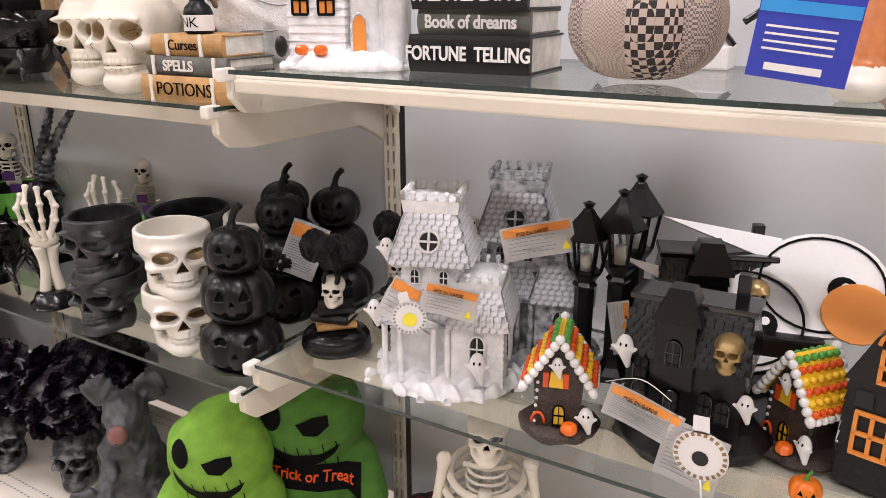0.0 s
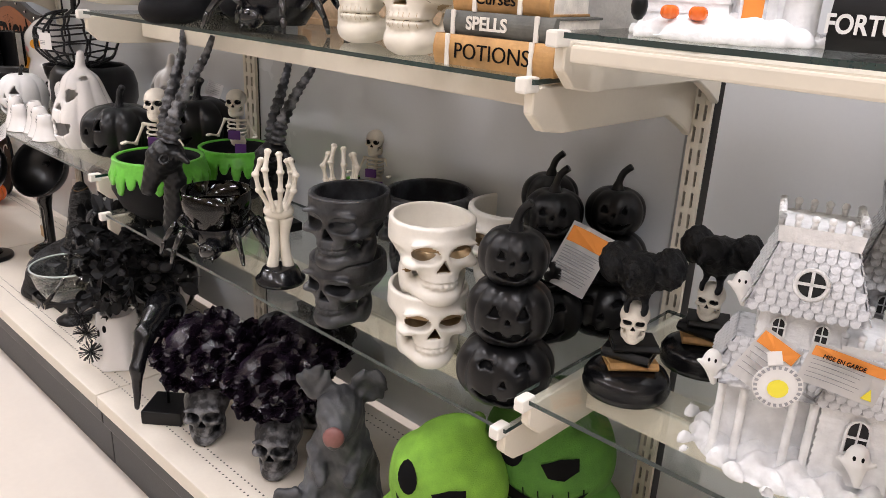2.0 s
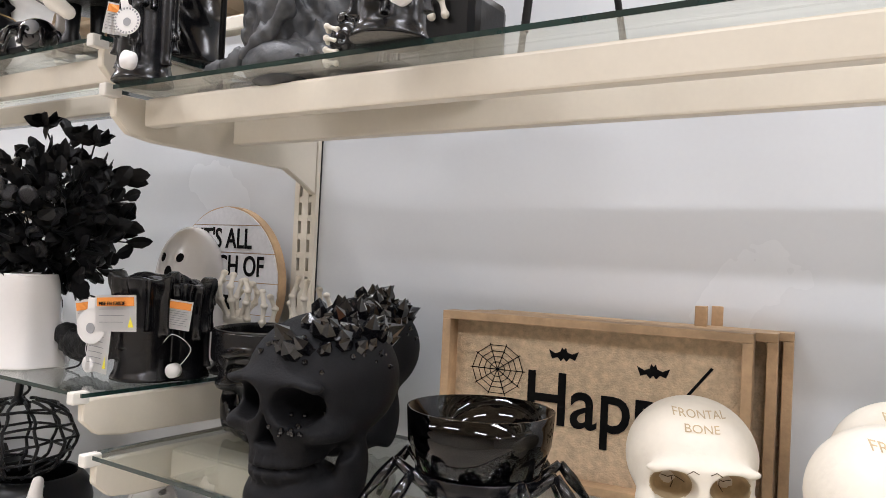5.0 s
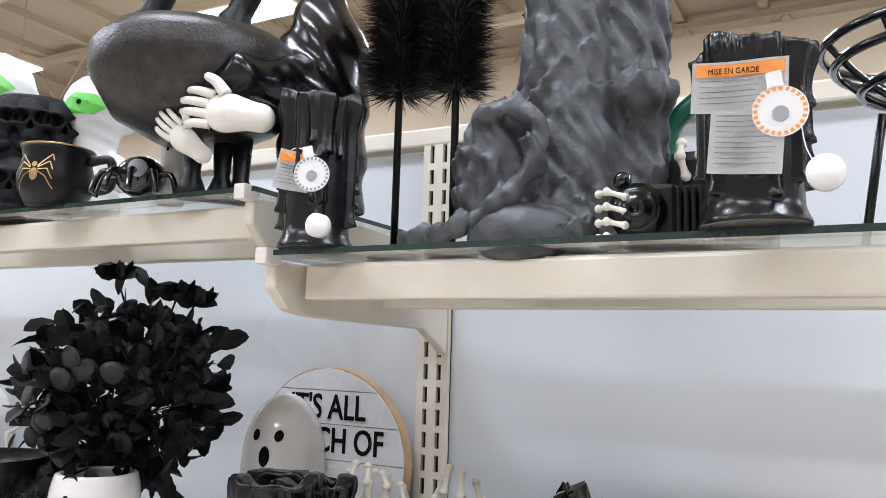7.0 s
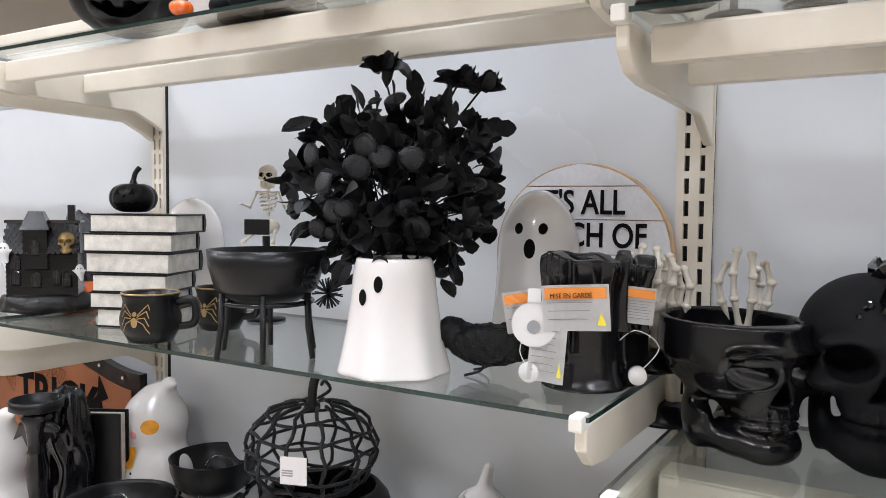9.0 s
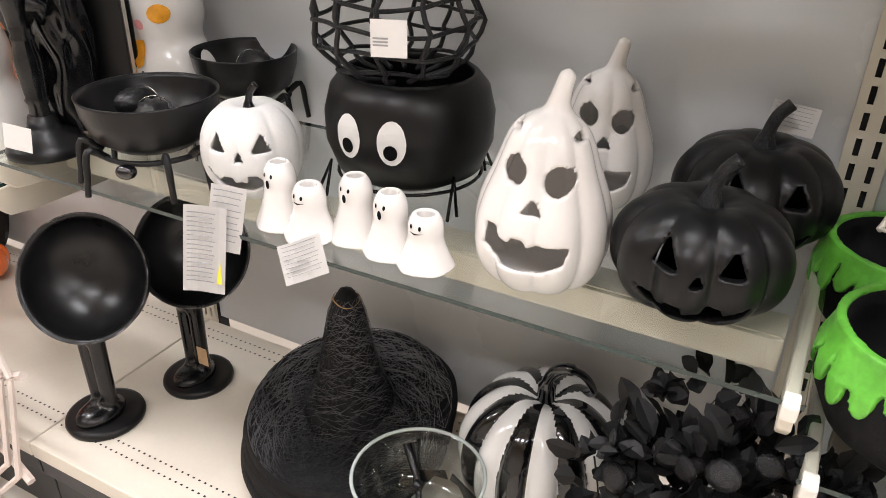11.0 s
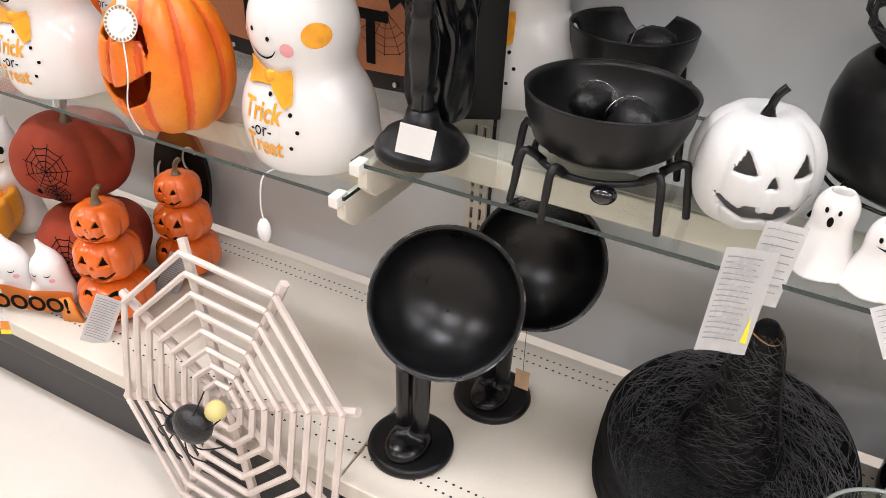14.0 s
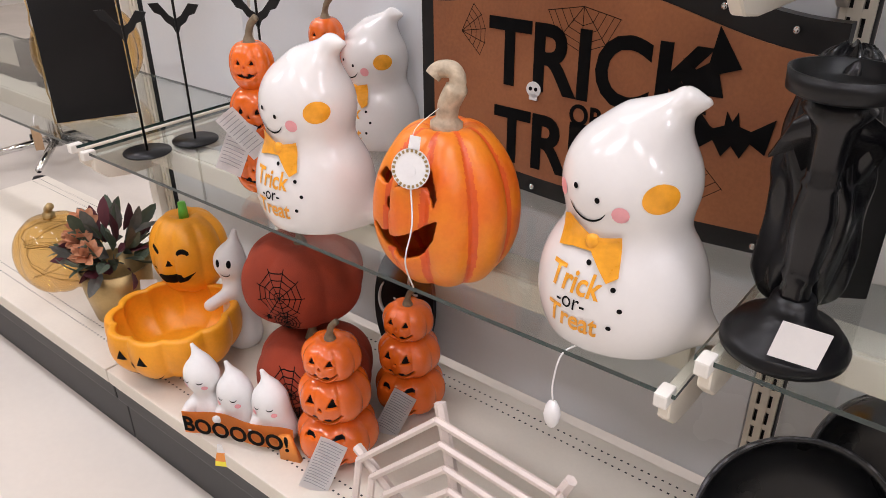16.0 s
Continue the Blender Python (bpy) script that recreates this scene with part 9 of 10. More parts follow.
def shingles(parent, w0, d0, w1, d1, z0, z1, c, mat, s=0.0105, sides=(0, 1, 3)):
    """Rows of tiles on the sloping sides of a roof."""
    me = shingle_mesh(mat, s)
    for side in sides:
        a = -math.pi / 2 + side * math.pi / 2
        n = Vector((math.cos(a), math.sin(a), 0))
        tdir = Vector((-n.y, n.x, 0))
        W0, W1, D0, D1 = (w0, w1, d0, d1) if side % 2 == 0 else (d0, d1, w0, w1)
        p0, p1 = Vector((c[0], c[1], z0)) + n * D0 / 2, Vector((c[0], c[1], z1)) + n * D1 / 2
        up = (p1 - p0)
        L = up.length
        up.normalize()
        nrm = tdir.cross(up)
        rows = max(1, int(L / (s * 0.72)))
        for r in range(rows):
            u = (r + 0.5) / rows
            w = W0 + (W1 - W0) * u
            k = max(1, int(w / s))
            for i in range(k):
                off = (i + 0.5 - k / 2 + (0.25 if r % 2 else -0.25)) * s
                if abs(off) > w / 2:
                    continue
                p = p0 + up * (u * L) + tdir * off + nrm * 0.0014
                o = hang(new("shingle", me), parent)
                o.matrix_basis = Matrix((tdir, -nrm, up)).transposed().to_4x4()
                o.matrix_basis.translation = p
                o.matrix_basis = Matrix.Translation(p) @ Matrix((tdir, -nrm, up)).transposed().to_4x4() @ pose(0, 0, 0, -6)


def clap(parent, w, d, z0, z1, c, mat, n=7):
    """A boarded wall block: stacked boards, each stepping out at its foot."""
    b = None
    for i in range(n):
        a, e = z0 + (z1 - z0) * i / n, z0 + (z1 - z0) * (i + 1) / n
        part("wall_board", frustum(w + 0.002, d + 0.002, w - 0.002, d - 0.002, a, e, c), mat, parent, smooth=False)


def arched_window(parent, x, y, zc, w, h, frame_mat, rz=0, lit=SLOT, bars=True, name="window"):
    m = pose(x, y, zc, 0, 0, rz)
    out = [(-w / 2, -h / 2), (w / 2, -h / 2), (w / 2, h * 0.15)] + [(w / 2 * math.cos(a), h * 0.15 + h * 0.35 * math.sin(a)) for a in np.linspace(0.2, 2.94, 8)] + [(-w / 2, h * 0.15)]
    win = part(name, slab(out, -0.0012, 0.002, m=m), lit, parent, "dark window opening" if lit is SLOT else "yellow painted window", smooth=False)
    e = w * 0.09
    k = 1.12
    for (x0, z0), (x1, z1) in zip(out, out[1:] + out[:1]):
        part("window_frame", tube([tuple(m @ Vector((x0 * k, -0.002, z0 * k))), tuple(m @ Vector((x1 * k, -0.002, z1 * k)))], e, 5), frame_mat, win, smooth=False)
    if bars:
        part("glazing_bar", box_bm(e, 0.003, h, (0, -0.002, 0), 0, m), frame_mat, win, smooth=False)
        part("glazing_bar", box_bm(w, 0.003, e, (0, -0.002, 0), 0, m), frame_mat, win, smooth=False)
    return win


def round_window(parent, x, y, zc, r, frame_mat, tip):
    m = pose(x, y, zc, tip)
    win = part("round_window", slab(circ(0, 0, r, n=20), -0.002, 0.001, m=m), SLOT, parent, "dark round window", smooth=False)
    part("window_frame", tube([tuple(m @ Vector((r * 1.1 * math.cos(a), -0.003, r * 1.1 * math.sin(a)))) for a in np.linspace(0, 6.2832, 25)], r * 0.17, 6), frame_mat, win)
    part("glazing_bar", box_bm(r * 0.22, 0.004, r * 2, (0, -0.003, 0), 0, m), frame_mat, win, smooth=False)
    part("glazing_bar", box_bm(r * 2, 0.004, r * 0.22, (0, -0.003, 0), 0, m), frame_mat, win, smooth=False)


def parapet(parent, w, d, z0, c, mat, n=6, h=0.016):
    part("parapet", frustum(w, d, w * 1.06, d * 1.06, z0, z0 + h, c), mat, parent, smooth=False)
    for i in range(n):
        u = (i / (n - 1) - 0.5)
        for px, py in ((c[0] + u * w, c[1] - d / 2), (c[0] + u * w, c[1] + d / 2), (c[0] + w / 2, c[1] + u * d), (c[0] - w / 2, c[1] + u * d)):
            b = tube([(px, py, z0 + h), (px, py, z0 + h + 0.008)], 0.0032, 6)
            part("finial", ball(0.0042, (px, py, z0 + h + 0.010), b, 8), mat, parent)


def tiny_ghost(parent, x, y, zc, s, rz=0):
    def f(P):
        Q = [(P[0] - x), (P[1] - y), (P[2] - zc)]
        d = ell(Q, (0, 0, 0.62 * s), (0.26 * s, 0.2 * s, 0.36 * s))
        d = smin(d, caps(Q, (0, 0, 0.5 * s), (0.12 * s, 0, -0.05 * s), 0.24 * s, 0.10 * s), 0.12 * s)
        for sx in (-1, 1):
            d = smin(d, caps(Q, (sx * 0.18 * s, -0.03 * s, 0.45 * s), (sx * 0.38 * s, -0.08 * s, 0.58 * s), 0.09 * s, 0.06 * s), 0.06 * s)
        return d
    g = sculpt("ghost", f, (x - 0.55 * s, y - 0.35 * s, zc - 0.25 * s), (x + 0.55 * s, y + 0.35 * s, zc + 1.1 * s), s / 16, WHITEM, parent, "tiny white ghost")
    for sx in (-1, 1):
        decal("eye", [circ(x + sx * 0.09 * s, zc + 0.7 * s, 0.035 * s, 0.055 * s)], INK, g, f, 0.0004, fine=0.01)


def haunted_house(x, y, rz, mat, tile, label, s=1.0, lit=SLOT):
    t = thing("haunted_house", x, y, z, rz, label, "model house", "haunted houses", scale=s)

    def base_f(P):
        return np.maximum(ell(P, (0, 0, 0.006), (0.112, 0.088, 0.022)) + 0.0055 * np.sin(P[0] * 160 + 2 * np.sin(P[1] * 70)) * np.sin(P[1] * 140) * (P[2] > 0.001), -P[2])
    sculpt("ground", base_f, (-0.125, -0.10, -0.003), (0.125, 0.10, 0.038), 0.0034, mat, t)
    clap(t, 0.075, 0.11, 0.015, 0.105, (0.052, 0.0), mat, 9)
    clap(t, 0.095, 0.085, 0.015, 0.105, (-0.035, 0.012), mat, 9)
    # roofs
    r1 = part("wing_roof", frustum(0.092, 0.128, 0.062, 0.09, 0.105, 0.158, (0.052, 0.0)), tile, t, smooth=False)
    shingles(r1, 0.092, 0.128, 0.062, 0.09, 0.105, 0.158, (0.052, 0.0), tile, 0.0105)
    parapet(t, 0.062, 0.09, 0.158, (0.052, 0.0), mat, 5, 0.012)
    r2 = part("porch_roof", frustum(0.125, 0.115, 0.085, 0.075, 0.105, 0.150, (-0.038, 0.005)), tile, t, smooth=False)
    shingles(r2, 0.125, 0.115, 0.085, 0.075, 0.105, 0.150, (-0.038, 0.005), tile, 0.0105, (0, 3))
    clap(t, 0.085, 0.08, 0.145, 0.195, (-0.02, 0.005), mat, 5)
    r3 = part("tower_roof", frustum(0.118, 0.108, 0.072, 0.066, 0.192, 0.265, (-0.02, 0.005)), tile, t, smooth=False)
    shingles(r3, 0.118, 0.108, 0.072, 0.066, 0.192, 0.265, (-0.02, 0.005), tile, 0.0108)
    parapet(t, 0.078, 0.072, 0.264, (-0.02, 0.005), mat, 6, 0.018)
    round_window(t, -0.02, -0.041, 0.226, 0.014, mat, -16)
    for wx in (-0.042, 0.0):
        arched_window(t, wx, -0.037, 0.172, 0.012, 0.02, mat, 0, lit)
    arched_window(t, 0.052, -0.057, 0.075, 0.02, 0.036, mat, 0, lit)
    arched_window(t, 0.0915, 0.0, 0.07, 0.026, 0.05, mat, 90, lit)
    part("door", slab([(-0.055, 0.018), (-0.015, 0.018), (-0.015, 0.075), (-0.035, 0.088), (-0.055, 0.075)], -0.033, -0.029), mat, t, smooth=False)
    for cx in (-0.085, -0.062, -0.012, 0.008):
        part("column", lathe([(0.006, 0.012), (0.0045, 0.02), (0.0045, 0.095), (0.006, 0.104), (0, 0.104)], 10, c=(cx, -0.052, 0)), mat, t)
    part("porch_gable", slab([(-0.09, 0.104), (0.012, 0.104), (-0.039, 0.125)], -0.062, -0.05), tile, t, smooth=False)
    tiny_ghost(t, -0.085, -0.03, 0.19, 0.036)
    tiny_ghost(t, -0.10, -0.05, 0.10, 0.038)
    tiny_ghost(t, 0.055, -0.068, 0.03, 0.045)
    return t


h1 = haunted_house(0.298, -0.289, 20, HOUSEW, HOUSEG, "frosted white resin haunted house with shingled mansard roofs")
h2 = haunted_house(0.362, -0.15, 18, HOUSEGG, HOUSEGG, "frosted grey resin haunted house with shingled roofs", 1.0)
tag(h1, pose(0.02, -0.095, 0.16, 0, 12, 8), 0.075, 0.045, True, 5)
tag(h1, pose(-0.05, -0.095, 0.155, -10, 30, 8), 0.045, 0.06, True, 5)
dial_tag(h1, pose(-0.035, -0.102, 0.135, 0, -14, 8), 0.024, PRINT, TYELLOW)
tag(h2, pose(0.02, -0.10, 0.215, 0, -12, 10), 0.10, 0.05, True, 5)


def raven_books(x, y, rz):
    """A raven on a small skull on a pile of little books, on a round black base."""
    t = thing("raven_on_skull", x, y, z, rz, "black feathered raven on a skull, books and round base", "figurine", "ravens on skulls")
    part("base", lathe([(0, 0), (0.054, 0), (0.056, 0.008), (0.052, 0.013), (0.055, 0.018), (0.05, 0.026), (0.035, 0.034), (0, 0.036)], 40), BLACKS, t, "glossy black turned base")
    book(t, 0.062, 0.045, 0.011, (0, 0, 0.036), TAN, 20)
    book(t, 0.06, 0.044, 0.014, (0, 0, 0.047), BLACK, -12)
    book(t, 0.056, 0.042, 0.010, (0.002, 0, 0.061), BLACK, 15)
    f0 = skull_f(0.05)
    sculpt("skull", lambda P: f0([P[0], P[1] + 0.004, P[2] - 0.071]), (-0.024, -0.03, 0.069), (0.024, 0.028, 0.125), 0.0017, [BONE, SLOT], t, paint=lambda P: socket_paint(0.05)([P[0], P[1] + 0.004, P[2] - 0.071]))

    def f(P):
        Q = [P[0], P[1] - 0.002, P[2] - 0.12]
        d = ell(Q, (0, 0.01, 0.035), (0.027, 0.042, 0.026))
        d = smin(d, ell(Q, (-0.004, -0.03, 0.055), (0.019, 0.021, 0.018)), 0.012)
        d = smin(d, caps(Q, (-0.006, -0.045, 0.053), (-0.012, -0.07, 0.045), 0.007, 0.002), 0.006)
        A = [np.abs(Q[0]), Q[1], Q[2]]
        d = smin(d, ell(A, (0.033, 0.012, 0.045), (0.02, 0.035, 0.025)), 0.008)
        d = smin(d, caps(Q, (0, 0.04, 0.03), (0.0, 0.085, 0.015), 0.016, 0.010), 0.012)
        d = smin(d, caps(A, (0.009, -0.005, 0.015), (0.011, -0.022, -0.004), 0.005, 0.004), 0.004)
        return d + 0.0016 * np.sin(P[1] * 260 + P[0] * 120) * np.sin(P[0] * 320 + P[2] * 240)
    sculpt("raven", f, (-0.062, -0.08, 0.105), (0.062, 0.105, 0.21), 0.0028, STRAW, t, "black feathered raven")
    return t


rb = raven_books(0.090, -0.295, 26)
copy_thing(rb, pose(0.125, -0.155, z, 0, 0, 12))


def street_lantern(x, y, h):
    t = thing("street_lantern", x, y, z, 15, "matt black model street lantern with clear panes", "lantern", "street lanterns")
    part("post", lathe([(0, 0), (0.028, 0), (0.028, 0.01), (0.018, 0.02), (0.014, 0.03), (0.014, h * 0.52), (0.018, h * 0.54), (0.014, h * 0.56), (0.022, h * 0.60), (0.024, h * 0.62), (0, h * 0.62)], 6), BLACK, t, smooth=False)
    part("roof", lathe([(0.034, h * 0.80), (0.036, h * 0.812), (0.011, h * 0.93), (0.008, h * 0.95), (0.005, h * 0.96), (0.009, h * 0.985), (0, h)], 6), BLACK, t, smooth=False)
    part("candle", lathe([(0, h * 0.62), (0.008, h * 0.62), (0.008, h * 0.71), (0, h * 0.71)], 14), BONEW, t, "cream candle")
    for k in range(6):
        a, c = 2 * math.pi * k / 6, 2 * math.pi * (k + 1) / 6
        p = lambda q, r, zz: (r * math.cos(q), r * math.sin(q), zz)
        part("bar", tube([p(a, 0.022, h * 0.62), p(a, 0.031, h * 0.805)], 0.0026, 5), BLACK, t, smooth=False)
        b = bmesh.new()
        b.faces.new([b.verts.new(q) for q in (p(a, 0.021, h * 0.62), p(c, 0.021, h * 0.62), p(c, 0.030, h * 0.805), p(a, 0.030, h * 0.805))])
        bmesh.ops.solidify(b, geom=b.faces[:], thickness=0.0008)
        part("pane", b, CLEAR, t, smooth=False).visible_shadow = False
    return t


street_lantern(0.465, -0.19, 0.268)
street_lantern(0.507, -0.17, 0.286)
t3 = street_lantern(0.510, -0.105, 0.295)
tag(t3, pose(-0.01, -0.085, 0.09, 0, 80, 10), 0.08, 0.03, True, 3)
tag(t3, pose(0.02, -0.095, 0.075, 0, 18, 10), 0.075, 0.05, True, 6)
tag(t3, pose(0.045, -0.08, 0.14, 0, 60, 30), 0.045, 0.03, False, 6, sign=False)


def candy_house(x, y, rz):
    """A small gingerbread-style house with a candy-tiled roof and icing edges."""
    t = thing("candy_house", x, y, z, rz, "small glitter brown house with candy-tiled roof and icing", "model house", "candy houses")
    part("ground", lathe([(0, 0), (0.05, 0), (0.053, 0.006), (0.046, 0.013), (0, 0.014)], 30, wob=0.12), CHOC, t)
    W, D, hw, hr = 0.062, 0.058, 0.08, 0.135
    gable = [(-W / 2 * 0.86, 0.01), (W / 2 * 0.86, 0.01), (W / 2, hw), (0, hr), (-W / 2, hw)]
    part("wall_block", slab(gable, -D / 2, D / 2), CHOC, t, "glittering chocolate-brown walls", smooth=False)
    slope = Vector((W / 2 + 0.012, 0, hw - 0.012 - hr))
    ang = math.degrees(math.atan2(slope.z, slope.x))
    Ls = slope.length
    for sx in (-1, 1):
        m = Matrix.Translation((0, 0, hr + 0.003)) @ (pose(0, 0, 0, 0, -ang, 0) if sx == 1 else pose(0, 0, 0, 0, 180 + ang, 0))
        part("roof_slab", box_bm(Ls, D + 0.018, 0.006, (Ls / 2, 0, 0), 0.001, m), CANDYY, t, smooth=False)
        for r in range(6):
            for i in range(6):
                u = (r + 0.5) / 6 * Ls
                v = (i - 2.5) * (D + 0.012) / 6
                mat_ = CANDYG if r == 0 else (CANDYR if r % 2 else CANDYY)
                zz = 0.004 if sx == 1 else -0.004
                part("candy_tile", ball(0.0052, tuple(m @ Vector((u, v, zz))), None, 8, (1, 1, 1)), mat_, t)
    for side in (-1, 1):
        yy = side * (D / 2 + 0.008)
        pts = []
        for u in np.linspace(-1, 1, 15):
            pts.append((u * (W / 2 + 0.012), yy, hr + 0.004 - abs(u) * (hr - hw + 0.012)))
        b = None
        for p in pts:
            part("icing_bead", ball(0.0062, p, None, 8), WHITEM, t, "white piped icing")
    for sx in (-1, 1):
        b = None
        for k in range(8):
            part("icing_bead", ball(0.006, (sx * (W / 2 + 0.013), (k - 3.5) * 0.0105, hw - 0.010), None, 8), WHITEM, t, "white piped icing")
    arched_window(t, 0.002, -D / 2 - 0.001, 0.032, 0.013, 0.026, INK, 0, CANDYY)
    part("lit_window", slab([(-0.012, 0.07), (0.006, 0.07), (0.004, 0.092), (-0.010, 0.092)], -D / 2 - 0.002, -D / 2), CANDYY, t, smooth=False)
    for sx in (-0.016, 0.009):
        part("shutter", box_bm(0.007, 0.003, 0.02, (sx, -D / 2 - 0.001, 0.08), 0), CANDYR, t, smooth=False)
    tiny_ghost(t, -0.002, -D / 2 - 0.005, 0.088, 0.026)
    tiny_ghost(t, 0.036, -D / 2 - 0.002, 0.014, 0.034)
    f = pk_f(0.011, 0.017, 8, 0.1, z0=0.012, c=(0.016, -D / 2 - 0.012))
    sculpt("pumpkin", f, (0.002, -0.055, 0.01), (0.03, -0.027, 0.031), 0.0013, ORANGE, t)
    for k in range(6):
        part("bead", ball(0.0024, (-W / 2 * 0.93 + 0.0006 * k, -D / 2 - 0.001, 0.02 + 0.011 * k), None, 7), WHITEM, t)
    part("door_arch", tube([(-0.024 + 0.008 * math.cos(a), -D / 2 - 0.003, 0.02 + 0.014 * math.sin(a)) for a in np.linspace(0, math.pi, 9)], 0.002, 5), CANDYR, t)
    return t


ch = candy_house(0.493, -0.335, 18)
copy_thing(ch, pose(0.770, -0.235, z, 0, 0, -38))

# black haunted houses
def black_house(x, y, rz, s):
    t = thing("black_haunted_house", x, y, z, rz, "glossy black resin haunted house with shingled roof", "model house", "black haunted houses", scale=s)
    part("rock_base", lathe([(0, 0), (0.10, 0), (0.102, 0.015), (0.09, 0.035), (0.075, 0.04), (0, 0.04)], 36, wob=0.25, squash=0.75), BLACKR, t)
    clap(t, 0.15, 0.085, 0.035, 0.135, (0, 0), BLACKS, 9)
    r = part("roof", frustum(0.165, 0.105, 0.15, 0.05, 0.135, 0.205, (0, 0)), BLACKS, t, smooth=False)
    shingles(r, 0.165, 0.105, 0.15, 0.05, 0.135, 0.205, (0, 0), BLACKR, 0.011, (0,))
    part("ridge", box_bm(0.16, 0.06, 0.008, (0, 0, 0.208), 0.002), BLACKG, t, smooth=False)
    clap(t, 0.05, 0.05, 0.10, 0.19, (-0.012, -0.03), BLACKS, 6)
    g = part("tower_roof", frustum(0.062, 0.06, 0.03, 0.028, 0.19, 0.232, (-0.012, -0.03)), BLACKS, t, smooth=False)
    for wx, wz in ((-0.055, 0.08), (-0.012, 0.075), (0.03, 0.08), (-0.055, 0.115), (0.052, 0.075)):
        arched_window(t, wx, -0.0445 if wx != -0.012 else -0.0445, wz, 0.016, 0.03, BLACKG, 0)
    arched_window(t, -0.012, -0.0565, 0.15, 0.016, 0.03, BLACKG, 0)
    f0 = skull_f(0.05)
    sculpt("gold_skull", lambda P: f0([P[0] - 0.052, P[1] + 0.045, P[2] - 0.135]), (0.026, -0.075, 0.133), (0.078, -0.015, 0.19), 0.002, GOLDM, t, "small gold skull")
    tiny_ghost(t, -0.075, -0.055, 0.12, 0.042)
    tiny_ghost(t, 0.08, -0.05, 0.075, 0.036)
    part("chimney", box_bm(0.016, 0.016, 0.045, (0.055, 0.01, 0.225), 0.002), BLACKS, t, smooth=False)
    return t


bh = black_house(0.640, -0.280, 2, 1.02)
copy_thing(bh, pose(0.625, -0.12, z, 0, 0, 20) @ Matrix.Scale(0.95, 4))
copy_thing(bh, pose(-2.465, -0.261, S["B3S2"], 0, 0, 48) @ Matrix.Scale(1.05, 4))
tag(bh, pose(-0.035, -0.098, 0.075, 0, 14, -2), 0.10, 0.05, True, 8, sign=False)
tag(bh, pose(0.03, -0.103, 0.035, 0, 10, -2), 0.078, 0.085, False, 12)
dial_tag(bh, pose(0.042, -0.108, 0.045, 0, -4, -2), 0.034, GOLDSOCK, SLOT)
string(bh, [(-0.09, -0.08, 0.10), (-0.04, -0.1, 0.125), (0.0, -0.10, 0.105)])
string(bh, [(0.045, -0.108, 0.012), (0.05, -0.112, -0.02), (0.048, -0.112, -0.06)], PAPER, 0.0014)

# black house with orange windows
t = thing("orange_window_house", 0.885, -0.245, z, -12, "black paper-look house with glowing orange window frames", "model house")
clap(t, 0.13, 0.10, 0.0, 0.13, (0, 0), BLACKR, 10)
part("gable", slab([(-0.07, 0.13), (0.07, 0.13), (0.045, 0.185), (0, 0.235), (-0.045, 0.185)], -0.05, 0.05), BLACKR, t, smooth=False)
for wx, wz, w_, h_ in ((-0.025, 0.07, 0.05, 0.05), (-0.02, 0.155, 0.03, 0.036)):
    m = pose(wx, -0.053, wz)
    for k in range(4):
        part("window_bar", box_bm(0.0045, 0.004, h_, (-w_ / 2 + w_ * k / 3, 0, 0), 0, m), TORANGE, t, "orange window frame", smooth=False)
    for k in range(3):
        part("window_bar", box_bm(w_ + 0.004, 0.004, 0.0045, (0, 0, -h_ / 2 + h_ * k / 2), 0, m), TORANGE, t, "orange window frame", smooth=False)
part("fanlight", tube([(-0.02 + 0.02 * math.cos(a), -0.054, 0.18 + 0.018 * math.sin(a)) for a in np.linspace(0, math.pi, 10)], 0.0025, 5), TORANGE, t)
for wx in (-0.045, -0.01):
    part("window", box_bm(0.018, 0.002, 0.02, (wx, -0.052, 0.112), 0), SLOT, t, smooth=False)
pumpkin(0.79, -0.345, z, 0.018, 0.032, ORANGEP, 10, 8, "small orange jack-o'-lantern figure", face="paint", fs=0.024, fz=0.016, stem_mat=CANDYG, stem_size=0.012, res=0.0016)

# paper cartoon eyes sign
t = thing("cartoon_eyes_sign", 0.735, -0.245, z + 0.025, 12, "white cut-out sign with big round cartoon eyes", "sign", scale=1.42, rx=-38)
for cx, cz, r_ in ((-0.03, 0.095, 0.05), (0.035, 0.135, 0.05)):
    part("eye_white", slab(circ(cx, cz, r_ * 1.15, r_, n=28), -0.004, 0.002), WHITEM, t, "white eye disc", smooth=False)
    part("eye_outline", tube([(cx + r_ * 1.05 * math.cos(a), -0.005, cz + r_ * 0.9 * math.sin(a)) for a in np.linspace(0, 6.2832, 33)], 0.0012, 5), INK, t)
    part("pupil", slab(circ(cx + 0.018, cz - 0.004, 0.013, n=16), -0.006, -0.0045), INK, t, smooth=False)
    part("glint", slab(circ(cx + 0.02, cz - 0.001, 0.004, n=10), -0.007, -0.006), WHITEM, t, smooth=False)
for x0, z0, x1, z1 in ((-0.05, 0.115, -0.15, 0.145), (0.0, 0.165, -0.11, 0.19)):
    part("ear", slab([(x0, z0 + 0.012), (x1, z1), (x0, z0 - 0.014)], -0.003, 0.001), WHITEM, t, "white pointed ear", smooth=False)
part("beak", slab(circ(0.065, 0.11, 0.03, 0.028, n=18), -0.008, -0.005), TORANGE, t, "orange round nose", smooth=False)
part("stand", box_bm(0.10, 0.012, 0.09, (0.0, 0.012, 0.035), 0.004), BLACK, t, smooth=False)
